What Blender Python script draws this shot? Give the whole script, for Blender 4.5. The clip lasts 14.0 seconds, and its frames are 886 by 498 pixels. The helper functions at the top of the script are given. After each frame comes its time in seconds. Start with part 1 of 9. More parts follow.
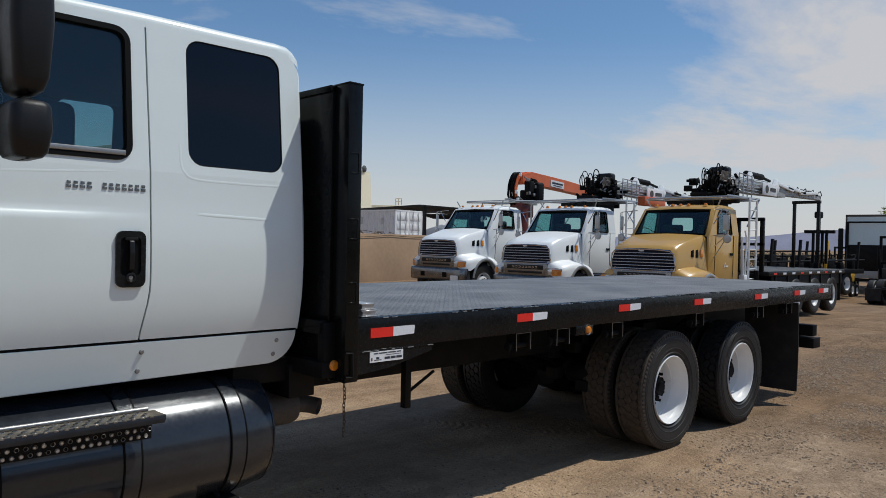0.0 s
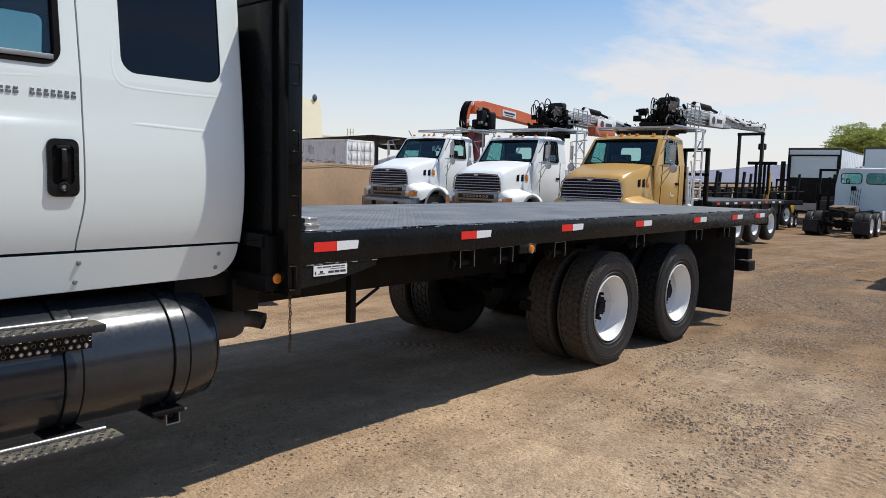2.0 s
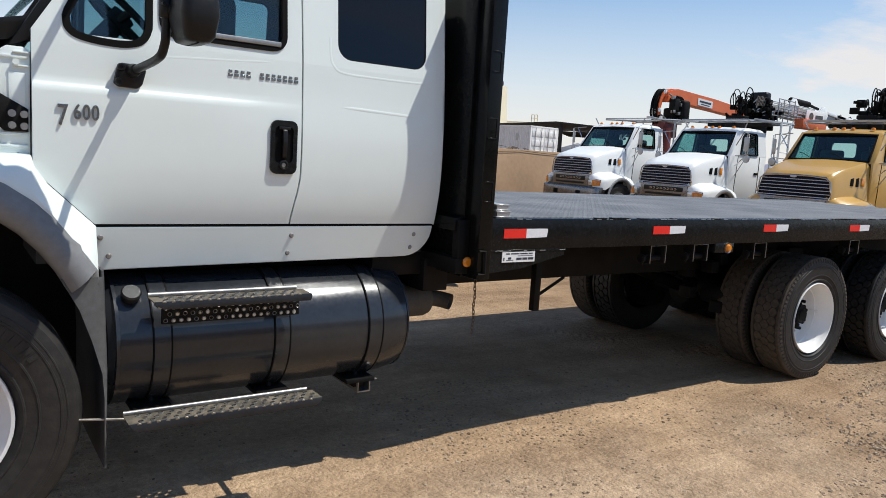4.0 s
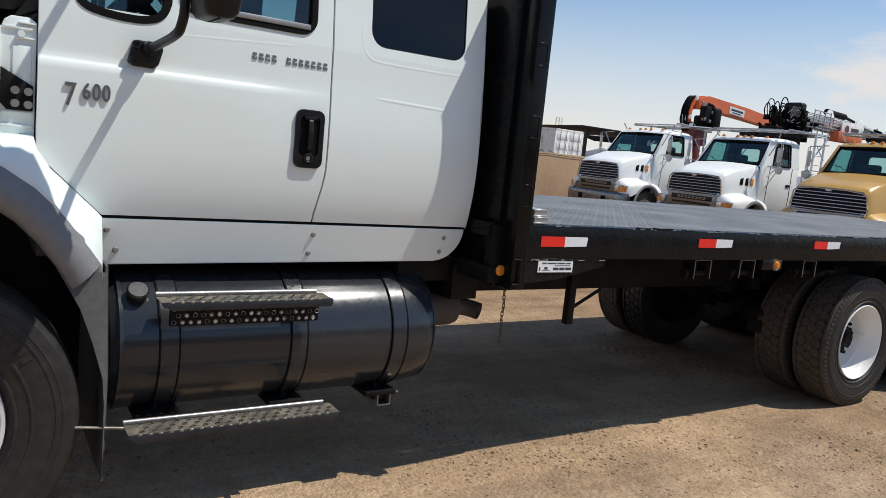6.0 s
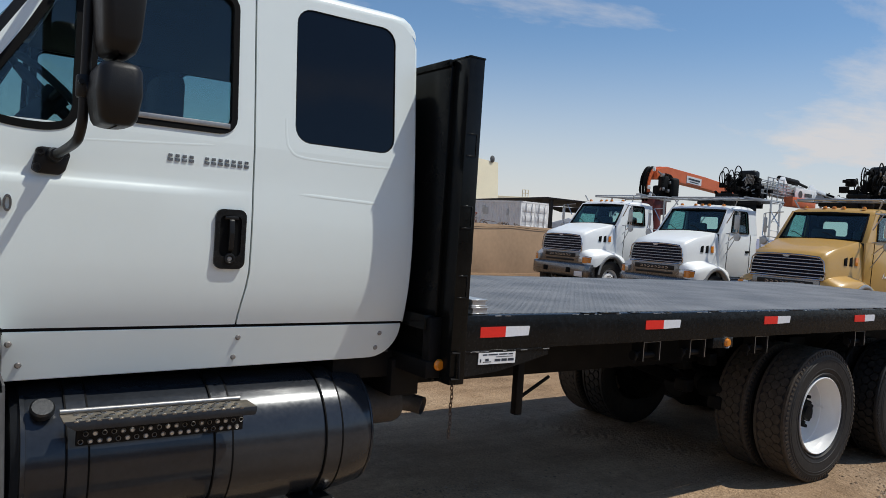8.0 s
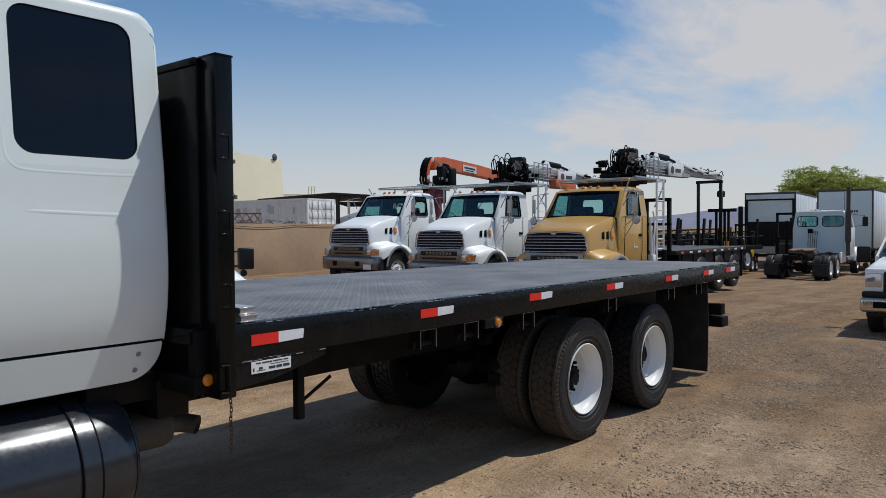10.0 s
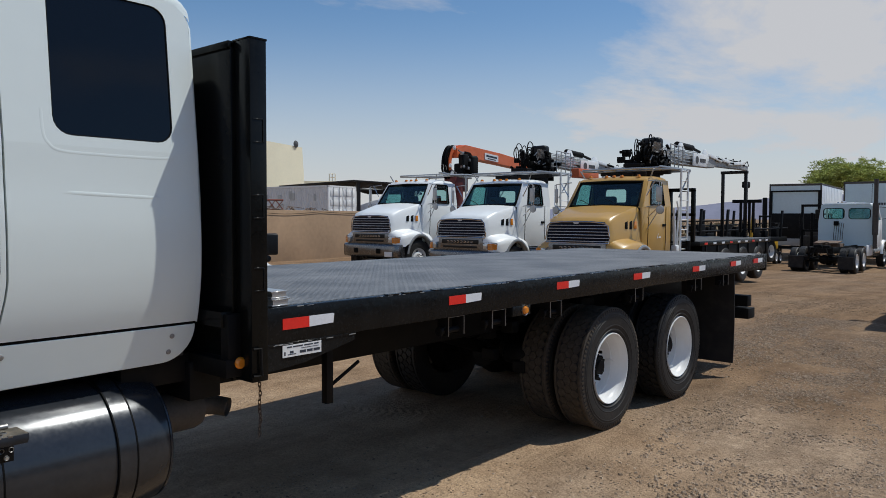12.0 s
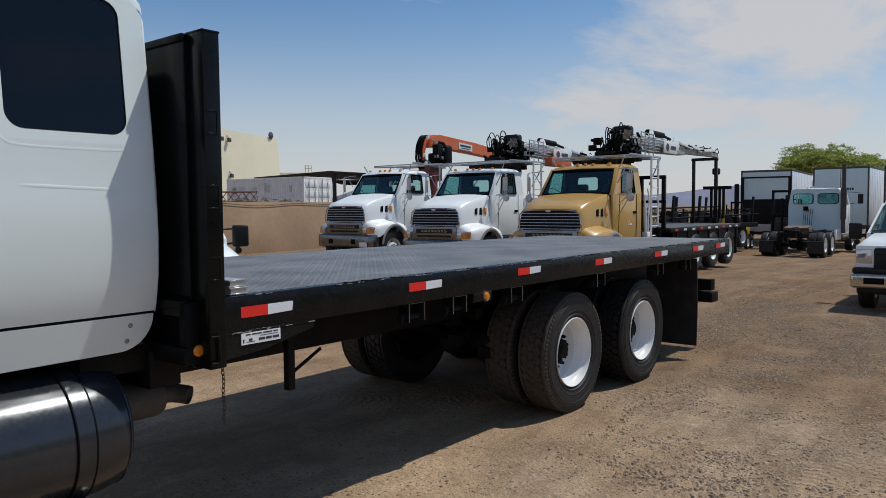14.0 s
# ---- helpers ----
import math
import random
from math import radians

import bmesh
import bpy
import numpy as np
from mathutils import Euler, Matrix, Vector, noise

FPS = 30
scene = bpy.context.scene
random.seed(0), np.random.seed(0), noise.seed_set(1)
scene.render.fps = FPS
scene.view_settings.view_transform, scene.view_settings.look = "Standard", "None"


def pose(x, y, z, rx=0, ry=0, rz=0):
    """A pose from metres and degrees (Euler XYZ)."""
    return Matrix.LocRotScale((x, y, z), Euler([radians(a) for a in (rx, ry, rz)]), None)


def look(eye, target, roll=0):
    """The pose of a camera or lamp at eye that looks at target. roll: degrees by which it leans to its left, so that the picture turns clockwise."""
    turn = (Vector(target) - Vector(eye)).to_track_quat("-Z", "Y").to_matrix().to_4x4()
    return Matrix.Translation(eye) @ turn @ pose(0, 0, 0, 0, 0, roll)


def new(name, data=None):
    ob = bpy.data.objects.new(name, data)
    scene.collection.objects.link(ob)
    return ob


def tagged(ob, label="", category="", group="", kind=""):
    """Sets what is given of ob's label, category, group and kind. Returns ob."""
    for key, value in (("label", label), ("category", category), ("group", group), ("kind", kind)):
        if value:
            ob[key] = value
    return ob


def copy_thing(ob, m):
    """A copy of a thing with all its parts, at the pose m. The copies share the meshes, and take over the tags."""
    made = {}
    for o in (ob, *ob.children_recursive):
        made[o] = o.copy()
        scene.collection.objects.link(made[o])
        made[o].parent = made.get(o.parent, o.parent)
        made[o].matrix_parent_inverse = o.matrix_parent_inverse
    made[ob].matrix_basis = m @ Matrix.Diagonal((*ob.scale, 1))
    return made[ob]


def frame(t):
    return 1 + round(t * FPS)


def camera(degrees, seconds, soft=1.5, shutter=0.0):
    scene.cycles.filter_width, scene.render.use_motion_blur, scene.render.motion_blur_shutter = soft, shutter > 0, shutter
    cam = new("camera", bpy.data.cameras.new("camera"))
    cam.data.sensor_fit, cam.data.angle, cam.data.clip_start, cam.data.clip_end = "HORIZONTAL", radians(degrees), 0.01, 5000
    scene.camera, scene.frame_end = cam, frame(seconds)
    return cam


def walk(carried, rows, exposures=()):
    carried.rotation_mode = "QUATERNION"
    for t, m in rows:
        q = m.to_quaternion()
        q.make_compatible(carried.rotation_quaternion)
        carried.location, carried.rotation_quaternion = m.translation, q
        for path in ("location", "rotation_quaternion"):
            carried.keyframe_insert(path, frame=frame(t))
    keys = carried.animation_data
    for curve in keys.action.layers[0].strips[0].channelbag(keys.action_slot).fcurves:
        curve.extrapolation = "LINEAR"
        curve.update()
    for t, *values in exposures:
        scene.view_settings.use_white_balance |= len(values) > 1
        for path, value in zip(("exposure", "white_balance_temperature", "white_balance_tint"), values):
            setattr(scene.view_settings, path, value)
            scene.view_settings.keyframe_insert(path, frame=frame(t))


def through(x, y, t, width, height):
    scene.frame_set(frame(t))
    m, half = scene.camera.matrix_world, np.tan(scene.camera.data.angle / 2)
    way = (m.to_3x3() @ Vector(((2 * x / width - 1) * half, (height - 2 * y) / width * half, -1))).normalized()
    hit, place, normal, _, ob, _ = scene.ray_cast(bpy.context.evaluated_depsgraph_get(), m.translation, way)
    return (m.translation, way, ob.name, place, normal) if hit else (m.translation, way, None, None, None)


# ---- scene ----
cam = camera(62.0, 14.0, 0.45)
PATH = [
    (0, (-2.125, -2.995, 1.716), (-0.725, -1.567, 1.697), 1.2),
    (0.5, (-2.097, -3.025, 1.731), (-0.657, -1.638, 1.695), 1.6),
    (1, (-2.105, -3.046, 1.708), (-0.616, -1.712, 1.663), 1.3),
    (1.5, (-2.107, -3.07, 1.62), (-0.621, -1.746, 1.43), 1.3),
    (2, (-2.115, -3.062, 1.624), (-0.632, -1.736, 1.426), 1.5),
    (2.5, (-2.132, -3.053, 1.62), (-0.66, -1.715, 1.417), 2.5),
    (3, (-2.145, -3.046, 1.624), (-0.689, -1.691, 1.407), 3.6),
    (3.5, (-2.161, -3.053, 1.63), (-0.797, -1.606, 1.413), 3.8),
    (4, (-2.17, -3.018, 1.632), (-1.044, -1.385, 1.376), 3.6),
    (4.2, (-2.15, -3.022, 1.633), (-1.103, -1.344, 1.336), 3.7),
    (6.3, (-2.033, -2.736, 1.621), (-0.929, -1.087, 1.373), 6.3),
    (6.5, (-1.964, -2.776, 1.626), (-0.851, -1.128, 1.412), 6.3),
    (7, (-1.89, -2.768, 1.679), (-0.762, -1.1275, 1.493), 4.9),
    (7.2, (-1.89, -2.754, 1.688), (-0.761, -1.1075, 1.561), 4.5),
    (9.3, (-1.806, -2.763, 1.753), (-0.548, -1.208, 1.706), -0.2),
    (9.5, (-1.798, -2.772, 1.725), (-0.396, -1.346, 1.685), -0.6),
    (10, (-1.758, -2.808, 1.738), (-0.207, -1.546, 1.684), -0.4),
    (10.5, (-1.752, -2.804, 1.737), (-0.13, -1.636, 1.678), -0.1),
    (11, (-1.778, -2.748, 1.734), (-0.203, -1.517, 1.664), 0.1),
    (11.5, (-1.79, -2.737, 1.726), (-0.293, -1.413, 1.645), 0.0),
    (12, (-1.785, -2.755, 1.727), (-0.268, -1.454, 1.642), 0.2),
    (12.5, (-1.794, -2.765, 1.723), (-0.269, -1.474, 1.636), 0.1),
    (13, (-1.797, -2.784, 1.722), (-0.26, -1.509, 1.629), 0.3),
    (13.5, (-1.77, -2.833, 1.722), (-0.212, -1.583, 1.623), 0.4),
    (14, (-1.776, -2.897, 1.716), (-0.223, -1.641, 1.604), -0.5),
]
EXPOSURES = [(0.0, -0.59, 6430, 6), (1.1, -0.58, 6430, 6), (1.5, -0.25, 6620, 7), (2.0, -0.09, 6650, 7), (3.0, -0.01, 6710, 7), (4.2, -0.06, 6760, 7), (6.4, -0.19, 6850, 7), (7.2, -0.29, 6770, 7), (9.3, -0.54, 6470, 6), (14.0, -0.59, 6430, 6)]
walk(cam, [(t, look(eye, target, roll)) for t, eye, target, roll in PATH], EXPOSURES)

# ---- world and sun ----
SUN_AZ, SUN_EL = radians(-34.8), radians(60.8)
sun_way = Vector((math.cos(SUN_AZ) * math.cos(SUN_EL), math.sin(SUN_AZ) * math.cos(SUN_EL), math.sin(SUN_EL)))
sun = new("sun", bpy.data.lights.new("sun", "SUN"))
sun.data.energy, sun.data.angle, sun.data.color = 4.75, radians(0.53), (1.0, 0.965, 0.91)
sun.matrix_world = look((0, 0, 30), Vector((0, 0, 30)) - sun_way)


def sky():
    w = bpy.data.worlds.new("sky")
    scene.world = w
    w.use_nodes = True
    nt = w.node_tree
    nt.nodes.clear()
    n, l = nt.nodes.new, nt.links.new
    out, bg, st = n("ShaderNodeOutputWorld"), n("ShaderNodeBackground"), n("ShaderNodeTexSky")
    st.sky_type, st.sun_disc = "NISHITA", False
    st.sun_elevation, st.sun_rotation = SUN_EL, radians(90) - SUN_AZ
    st.air_density, st.dust_density, st.ozone_density, st.altitude = 1.0, 0.3, 4.0, 350
    tc, mp = n("ShaderNodeTexCoord"), n("ShaderNodeMapping")
    sep = n("ShaderNodeSeparateXYZ")
    l(tc.outputs["Generated"], sep.inputs[0])
    # project the direction on a flat cloud layer
    add = n("ShaderNodeMath")
    add.operation = "ADD"
    add.inputs[1].default_value = 0.16
    l(sep.outputs["Z"], add.inputs[0])
    dv = n("ShaderNodeVectorMath")
    dv.operation = "DIVIDE"
    cmb = n("ShaderNodeCombineXYZ")
    for i in range(3):
        l(add.outputs[0], cmb.inputs[i])
    l(tc.outputs["Generated"], dv.inputs[0])
    l(cmb.outputs[0], dv.inputs[1])
    l(dv.outputs[0], mp.inputs["Vector"])
    mp.inputs["Scale"].default_value = (0.75, 1.15, 0.0)
    mp.inputs["Location"].default_value = CLOUD_SHIFT
    mp.inputs["Rotation"].default_value = (0, 0, radians(25))
    noi = n("ShaderNodeTexNoise")
    noi.inputs["Scale"].default_value, noi.inputs["Detail"].default_value = 0.85, 9.0
    noi.inputs["Roughness"].default_value, noi.inputs["Distortion"].default_value = 0.60, 0.3
    l(mp.outputs[0], noi.inputs["Vector"])
    ramp = n("ShaderNodeValToRGB")
    ramp.color_ramp.elements[0].position, ramp.color_ramp.elements[1].position = 0.455, 0.625
    ramp.color_ramp.elements[0].color, ramp.color_ramp.elements[1].color = (0, 0, 0, 1), (0.95, 0.95, 0.95, 1)
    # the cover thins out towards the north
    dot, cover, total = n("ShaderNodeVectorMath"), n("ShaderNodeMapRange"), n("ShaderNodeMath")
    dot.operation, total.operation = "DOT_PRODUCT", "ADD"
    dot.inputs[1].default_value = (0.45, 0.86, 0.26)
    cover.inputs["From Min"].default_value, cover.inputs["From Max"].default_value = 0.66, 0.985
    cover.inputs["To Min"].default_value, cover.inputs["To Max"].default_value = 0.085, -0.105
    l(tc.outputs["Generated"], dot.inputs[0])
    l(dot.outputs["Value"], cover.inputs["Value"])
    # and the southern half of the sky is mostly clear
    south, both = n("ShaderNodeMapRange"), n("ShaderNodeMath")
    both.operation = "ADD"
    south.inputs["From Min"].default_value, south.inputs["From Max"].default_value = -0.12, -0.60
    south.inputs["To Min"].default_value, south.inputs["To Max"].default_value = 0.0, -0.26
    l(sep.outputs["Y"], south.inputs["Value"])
    # overhead too: the clouds lie low over the horizon
    high, low_only = n("ShaderNodeMapRange"), n("ShaderNodeMath")
    low_only.operation = "ADD"
    high.inputs["From Min"].default_value, high.inputs["From Max"].default_value = 0.42, 0.75
    high.inputs["To Min"].default_value, high.inputs["To Max"].default_value = 0.0, -0.30
    l(sep.outputs["Z"], high.inputs["Value"])
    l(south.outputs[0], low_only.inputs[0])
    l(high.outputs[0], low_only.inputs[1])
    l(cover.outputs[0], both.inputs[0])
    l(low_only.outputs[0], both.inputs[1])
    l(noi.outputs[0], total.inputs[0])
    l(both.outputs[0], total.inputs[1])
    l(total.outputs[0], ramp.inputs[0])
    # thin haze near the horizon
    hz = n("ShaderNodeMapRange")
    hz.interpolation_type = "SMOOTHSTEP"
    hz.inputs["From Min"].default_value, hz.inputs["From Max"].default_value = 0.28, -0.02
    hz.inputs["To Min"].default_value, hz.inputs["To Max"].default_value = 0.0, 0.92
    l(sep.outputs["Z"], hz.inputs["Value"])
    mx = n("ShaderNodeMath")
    mx.operation = "MAXIMUM"
    l(ramp.outputs[0], mx.inputs[0])
    l(hz.outputs[0], mx.inputs[1])
    mix = n("ShaderNodeMix")
    mix.data_type = "RGBA"
    l(mx.outputs[0], mix.inputs["Factor"])
    hsv = n("ShaderNodeHueSaturation")
    hsv.inputs["Saturation"].default_value, hsv.inputs["Value"].default_value = 1.08, 1.52
    l(st.outputs[0], hsv.inputs["Color"])
    l(hsv.outputs[0], mix.inputs["A"])
    mix.inputs["B"].default_value = CLOUD
    l(mix.outputs["Result"], bg.inputs["Color"])
    bg.inputs["Strength"].default_value = SKY
    l(bg.outputs[0], out.inputs["Surface"])


SKY, CLOUD, CLOUD_SHIFT = 0.100, (8.7, 8.5, 8.9, 1), (0.3, 1.2, 0.0)
sky()


# ---- materials ----
def mat(name, col, rough=0.5, metal=0.0, var=0.12, scale=6.0, bump=0.0, bscale=90.0, coat=0.0, dust=0.0, rand=0.0, spec=0.5):
    """A painted, metal or mineral surface: two scales of colour change, a fine relief and settled dust."""
    m = bpy.data.materials.new(name)
    m.use_nodes = True
    nt = m.node_tree
    n, l = nt.nodes.new, nt.links.new
    b = nt.nodes["Principled BSDF"]
    b.inputs["Roughness"].default_value, b.inputs["Metallic"].default_value = rough, metal
    b.inputs["Coat Weight"].default_value, b.inputs["Coat Roughness"].default_value = coat, 0.06
    b.inputs["Specular IOR Level"].default_value = spec
    tc = n("ShaderNodeTexCoord")
    big, fine = n("ShaderNodeTexNoise"), n("ShaderNodeTexNoise")
    big.inputs["Scale"].default_value, big.inputs["Detail"].default_value = scale, 5
    fine.inputs["Scale"].default_value, fine.inputs["Detail"].default_value = scale * 9, 3
    for t in (big, fine):
        l(tc.outputs["Object"], t.inputs["Vector"])
    s = n("ShaderNodeMath")
    s.operation = "MULTIPLY_ADD"
    s.inputs[1].default_value, s.inputs[2].default_value = 0.4, 0.0
    l(fine.outputs[0], s.inputs[0])
    s2 = n("ShaderNodeMath")
    s2.operation = "MULTIPLY_ADD"
    s2.inputs[1].default_value = 0.6
    l(big.outputs[0], s2.inputs[0])
    l(s.outputs[0], s2.inputs[2])
    val = s2.outputs[0]
    if rand:
        oi = n("ShaderNodeObjectInfo")
        s3 = n("ShaderNodeMath")
        s3.operation = "MULTIPLY_ADD"
        s3.inputs[1].default_value = rand
        l(oi.outputs["Random"], s3.inputs[0])
        l(val, s3.inputs[2])
        val = s3.outputs[0]
    ramp = n("ShaderNodeValToRGB")
    e = ramp.color_ramp.elements
    e[0].position, e[1].position = 0.28, 0.72 + rand
    e[0].color = (*[c * (1 - var) for c in col], 1)
    e[1].color = (*[min(1, c * (1 + var)) for c in col], 1)
    l(val, ramp.inputs[0])
    colour = ramp.outputs[0]
    if dust:
        mr = n("ShaderNodeMapRange")
        mr.inputs["From Min"].default_value, mr.inputs["From Max"].default_value = 0.45, 0.75
        mr.inputs["To Max"].default_value = dust
        l(big.outputs[0], mr.inputs["Value"])
        mx = n("ShaderNodeMix")
        mx.data_type = "RGBA"
        mx.inputs["B"].default_value = (0.36, 0.29, 0.21, 1)
        l(mr.outputs[0], mx.inputs["Factor"])
        l(colour, mx.inputs["A"])
        colour = mx.outputs["Result"]
    l(colour, b.inputs["Base Color"])
    rr = n("ShaderNodeMapRange")
    rr.inputs["To Min"].default_value, rr.inputs["To Max"].default_value = max(0.02, rough - 0.08), min(1, rough + 0.1)
    l(fine.outputs[0], rr.inputs["Value"])
    l(rr.outputs[0], b.inputs["Roughness"])
    if bump:
        bt, bn = n("ShaderNodeTexNoise"), n("ShaderNodeBump")
        bt.inputs["Scale"].default_value, bt.inputs["Detail"].default_value = bscale, 4
        l(tc.outputs["Object"], bt.inputs["Vector"])
        bn.inputs["Strength"].default_value, bn.inputs["Distance"].default_value = bump, 0.01
        l(bt.outputs[0], bn.inputs["Height"])
        l(bn.outputs[0], b.inputs["Normal"])
    return m


def glass(name, tint, through, rough=0.02):
    """A tinted pane that shows what is behind it and mirrors the sky."""
    m = bpy.data.materials.new(name)
    m.use_nodes = True
    nt = m.node_tree
    nt.nodes.clear()
    n, l = nt.nodes.new, nt.links.new
    out, mix, tr, gl, lw, pw = (n("ShaderNode" + k) for k in ("OutputMaterial", "MixShader", "BsdfTransparent", "BsdfGlossy", "LayerWeight", "Math"))
    tr.inputs["Color"].default_value = (*[c * through for c in tint], 1)
    gl.inputs["Roughness"].default_value, gl.inputs["Color"].default_value = rough, (1, 1, 1, 1)
    pw.operation = "MULTIPLY_ADD"
    sq = n("ShaderNodeMath")
    sq.operation = "POWER"
    sq.inputs[1].default_value, pw.inputs[1].default_value, pw.inputs[2].default_value = 4.0, 0.7, 0.04
    l(lw.outputs["Facing"], sq.inputs[0])
    l(sq.outputs[0], pw.inputs[0])
    l(pw.outputs[0], mix.inputs[0])
    l(tr.outputs[0], mix.inputs[1])
    l(gl.outputs[0], mix.inputs[2])
    l(mix.outputs[0], out.inputs["Surface"])
    return m


def dirt_material():
    m = bpy.data.materials.new("packed_dirt_and_gravel")
    m.use_nodes = True
    nt = m.node_tree
    n, l = nt.nodes.new, nt.links.new
    b = nt.nodes["Principled BSDF"]
    b.inputs["Roughness"].default_value, b.inputs["Specular IOR Level"].default_value = 0.95, 0.15
    tc = n("ShaderNodeTexCoord")

    def noise_at(scale, detail, rough=0.55):
        t = n("ShaderNodeTexNoise")
        t.inputs["Scale"].default_value, t.inputs["Detail"].default_value, t.inputs["Roughness"].default_value = scale, detail, rough
        l(tc.outputs["Object"], t.inputs["Vector"])
        return t.outputs[0]

    def ramp(v, a, ca, z, cz):
        r = n("ShaderNodeValToRGB")
        e = r.color_ramp.elements
        e[0].position, e[1].position, e[0].color, e[1].color = a, z, (*ca, 1), (*cz, 1)
        l(v, r.inputs[0])
        return r.outputs[0]

    def mixed(f, a, c, kind="MIX"):
        x = n("ShaderNodeMix")
        x.data_type, x.blend_type = "RGBA", kind
        if isinstance(f, float):
            x.inputs["Factor"].default_value = f
        else:
            l(f, x.inputs["Factor"])
        l(a, x.inputs["A"])
        l(c, x.inputs["B"])
        return x.outputs["Result"]

    soil = ramp(noise_at(0.9, 10, 0.68), 0.34, (0.350, 0.250, 0.165), 0.68, (0.520, 0.387, 0.265))
    grey = ramp(noise_at(9, 4), 0.3, (0.325, 0.255, 0.192), 0.7, (0.56, 0.455, 0.35))
    where = ramp(noise_at(0.33, 5, 0.6), 0.47, (0, 0, 0), 0.63, (0.6, 0.6, 0.6))
    base = mixed(where, soil, grey)
    # the trampled yard beyond the truck is darker and browner than the dusty strip beside it
    sx = n("ShaderNodeSeparateXYZ")
    l(tc.outputs["Object"], sx.inputs[0])
    wob = n("ShaderNodeMath")
    wob.operation = "MULTIPLY_ADD"
    wob.inputs[1].default_value = 5.0
    l(noise_at(0.5, 5, 0.6), wob.inputs[0])
    l(sx.outputs["X"], wob.inputs[2])
    yard = n("ShaderNodeMapRange")
    yard.inputs["From Min"].default_value, yard.inputs["From Max"].default_value = 4.2, 9.0
    l(wob.outputs[0], yard.inputs["Value"])
    tint = ramp(yard.outputs[0], 0.0, (1.08, 1.05, 1.01), 1.0, (0.61, 0.547, 0.489))
    base = mixed(1.0, base, tint, "MULTIPLY")
    # broken darker crust and clods, in patches
    crust = ramp(noise_at(1.5, 12, 0.80), 0.48, (1.06, 1.06, 1.05), 0.62, (0.58, 0.55, 0.53))
    base = mixed(0.5, base, crust, "MULTIPLY")
    # scuffed lanes that vehicles have drawn along the yard
    lane_map = n("ShaderNodeMapping")
    lane_map.inputs["Rotation"].default_value, lane_map.inputs["Scale"].default_value = (0, 0, radians(-14)), (0.22, 1.5, 1.0)
    l(tc.outputs["Object"], lane_map.inputs["Vector"])
    lane = n("ShaderNodeTexNoise")
    lane.inputs["Scale"].default_value, lane.inputs["Detail"].default_value, lane.inputs["Roughness"].default_value = 1.3, 9, 0.7
    l(lane_map.outputs[0], lane.inputs["Vector"])
    base = mixed(0.8, base, ramp(lane.outputs[0], 0.40, (1.10, 1.09, 1.08), 0.62, (0.70, 0.67, 0.65)), "MULTIPLY")
    clod = ramp(noise_at(34, 10, 0.85), 0.50, (1.10, 1.10, 1.09), 0.62, (0.50, 0.47, 0.45))
    base = mixed(0.38, base, clod, "MULTIPLY")
    vo = n("ShaderNodeTexVoronoi")
    vo.inputs["Scale"].default_value = 48
    l(tc.outputs["Object"], vo.inputs["Vector"])
    peb = ramp(vo.outputs["Color"], 0.1, (0.80, 0.79, 0.78), 0.9, (1.24, 1.22, 1.2))
    base = mixed(0.45, base, peb, "MULTIPLY")
    speck = ramp(noise_at(150, 3, 0.7), 0.36, (0.60, 0.58, 0.56), 0.64, (1.28, 1.27, 1.25))
    base = mixed(0.5, base, speck, "MULTIPLY")
    l(base, b.inputs["Base Color"])
    add = n("ShaderNodeMath")
    add.operation = "ADD"
    l(noise_at(13, 8, 0.68), add.inputs[0])
    inv = n("ShaderNodeMath")
    inv.operation = "MULTIPLY"
    inv.inputs[1].default_value = -0.22
    l(vo.outputs["Distance"], inv.inputs[0])
    l(inv.outputs[0], add.inputs[1])
    def num(op, a, c=None):
        k = n("ShaderNodeMath")
        k.operation = op
        for i, v in enumerate((a, c)):
            if isinstance(v, (int, float)):
                k.inputs[i].default_value = v
            elif v is not None:
                l(v, k.inputs[i])
        return k.outputs[0]

    # old tyre prints: lug marks along wide arcs, broken up by wear
    height = add.outputs[0]
    wander = noise_at(0.35, 2, 0.5)
    worn = ramp(noise_at(0.8, 6, 0.7), 0.44, (0, 0, 0), 0.56, (1, 1, 1))
    for cx, cy, rad, lug in ((4.5, 16.0, 17.9, 0.075), (4.5, 16.0, 18.25, 0.075), (15.0, -9.0, 9.3, 0.09), (15.0, -9.0, 8.9, 0.09), (9.0, 5.5, 7.2, 0.08)):
        dx, dy = num("SUBTRACT", sx.outputs["X"], cx), num("SUBTRACT", sx.outputs["Y"], cy)
        off = num("SUBTRACT", num("SQRT", num("ADD", num("MULTIPLY", dx, dx), num("MULTIPLY", dy, dy))), rad)
        inside = num("GREATER_THAN", num("SUBTRACT", 0.12, num("ABSOLUTE", off)), 0.0)
        along = num("MULTIPLY", num("ARCTAN2", dy, dx), rad * 2 * math.pi / lug)
        ridge = num("SINE", num("ADD", along, num("MULTIPLY", num("ABSOLUTE", off), 30.0)))
        mark = num("MULTIPLY", num("MULTIPLY", ridge, inside), worn)
        height = num("ADD", height, num("MULTIPLY", mark, 0.16))
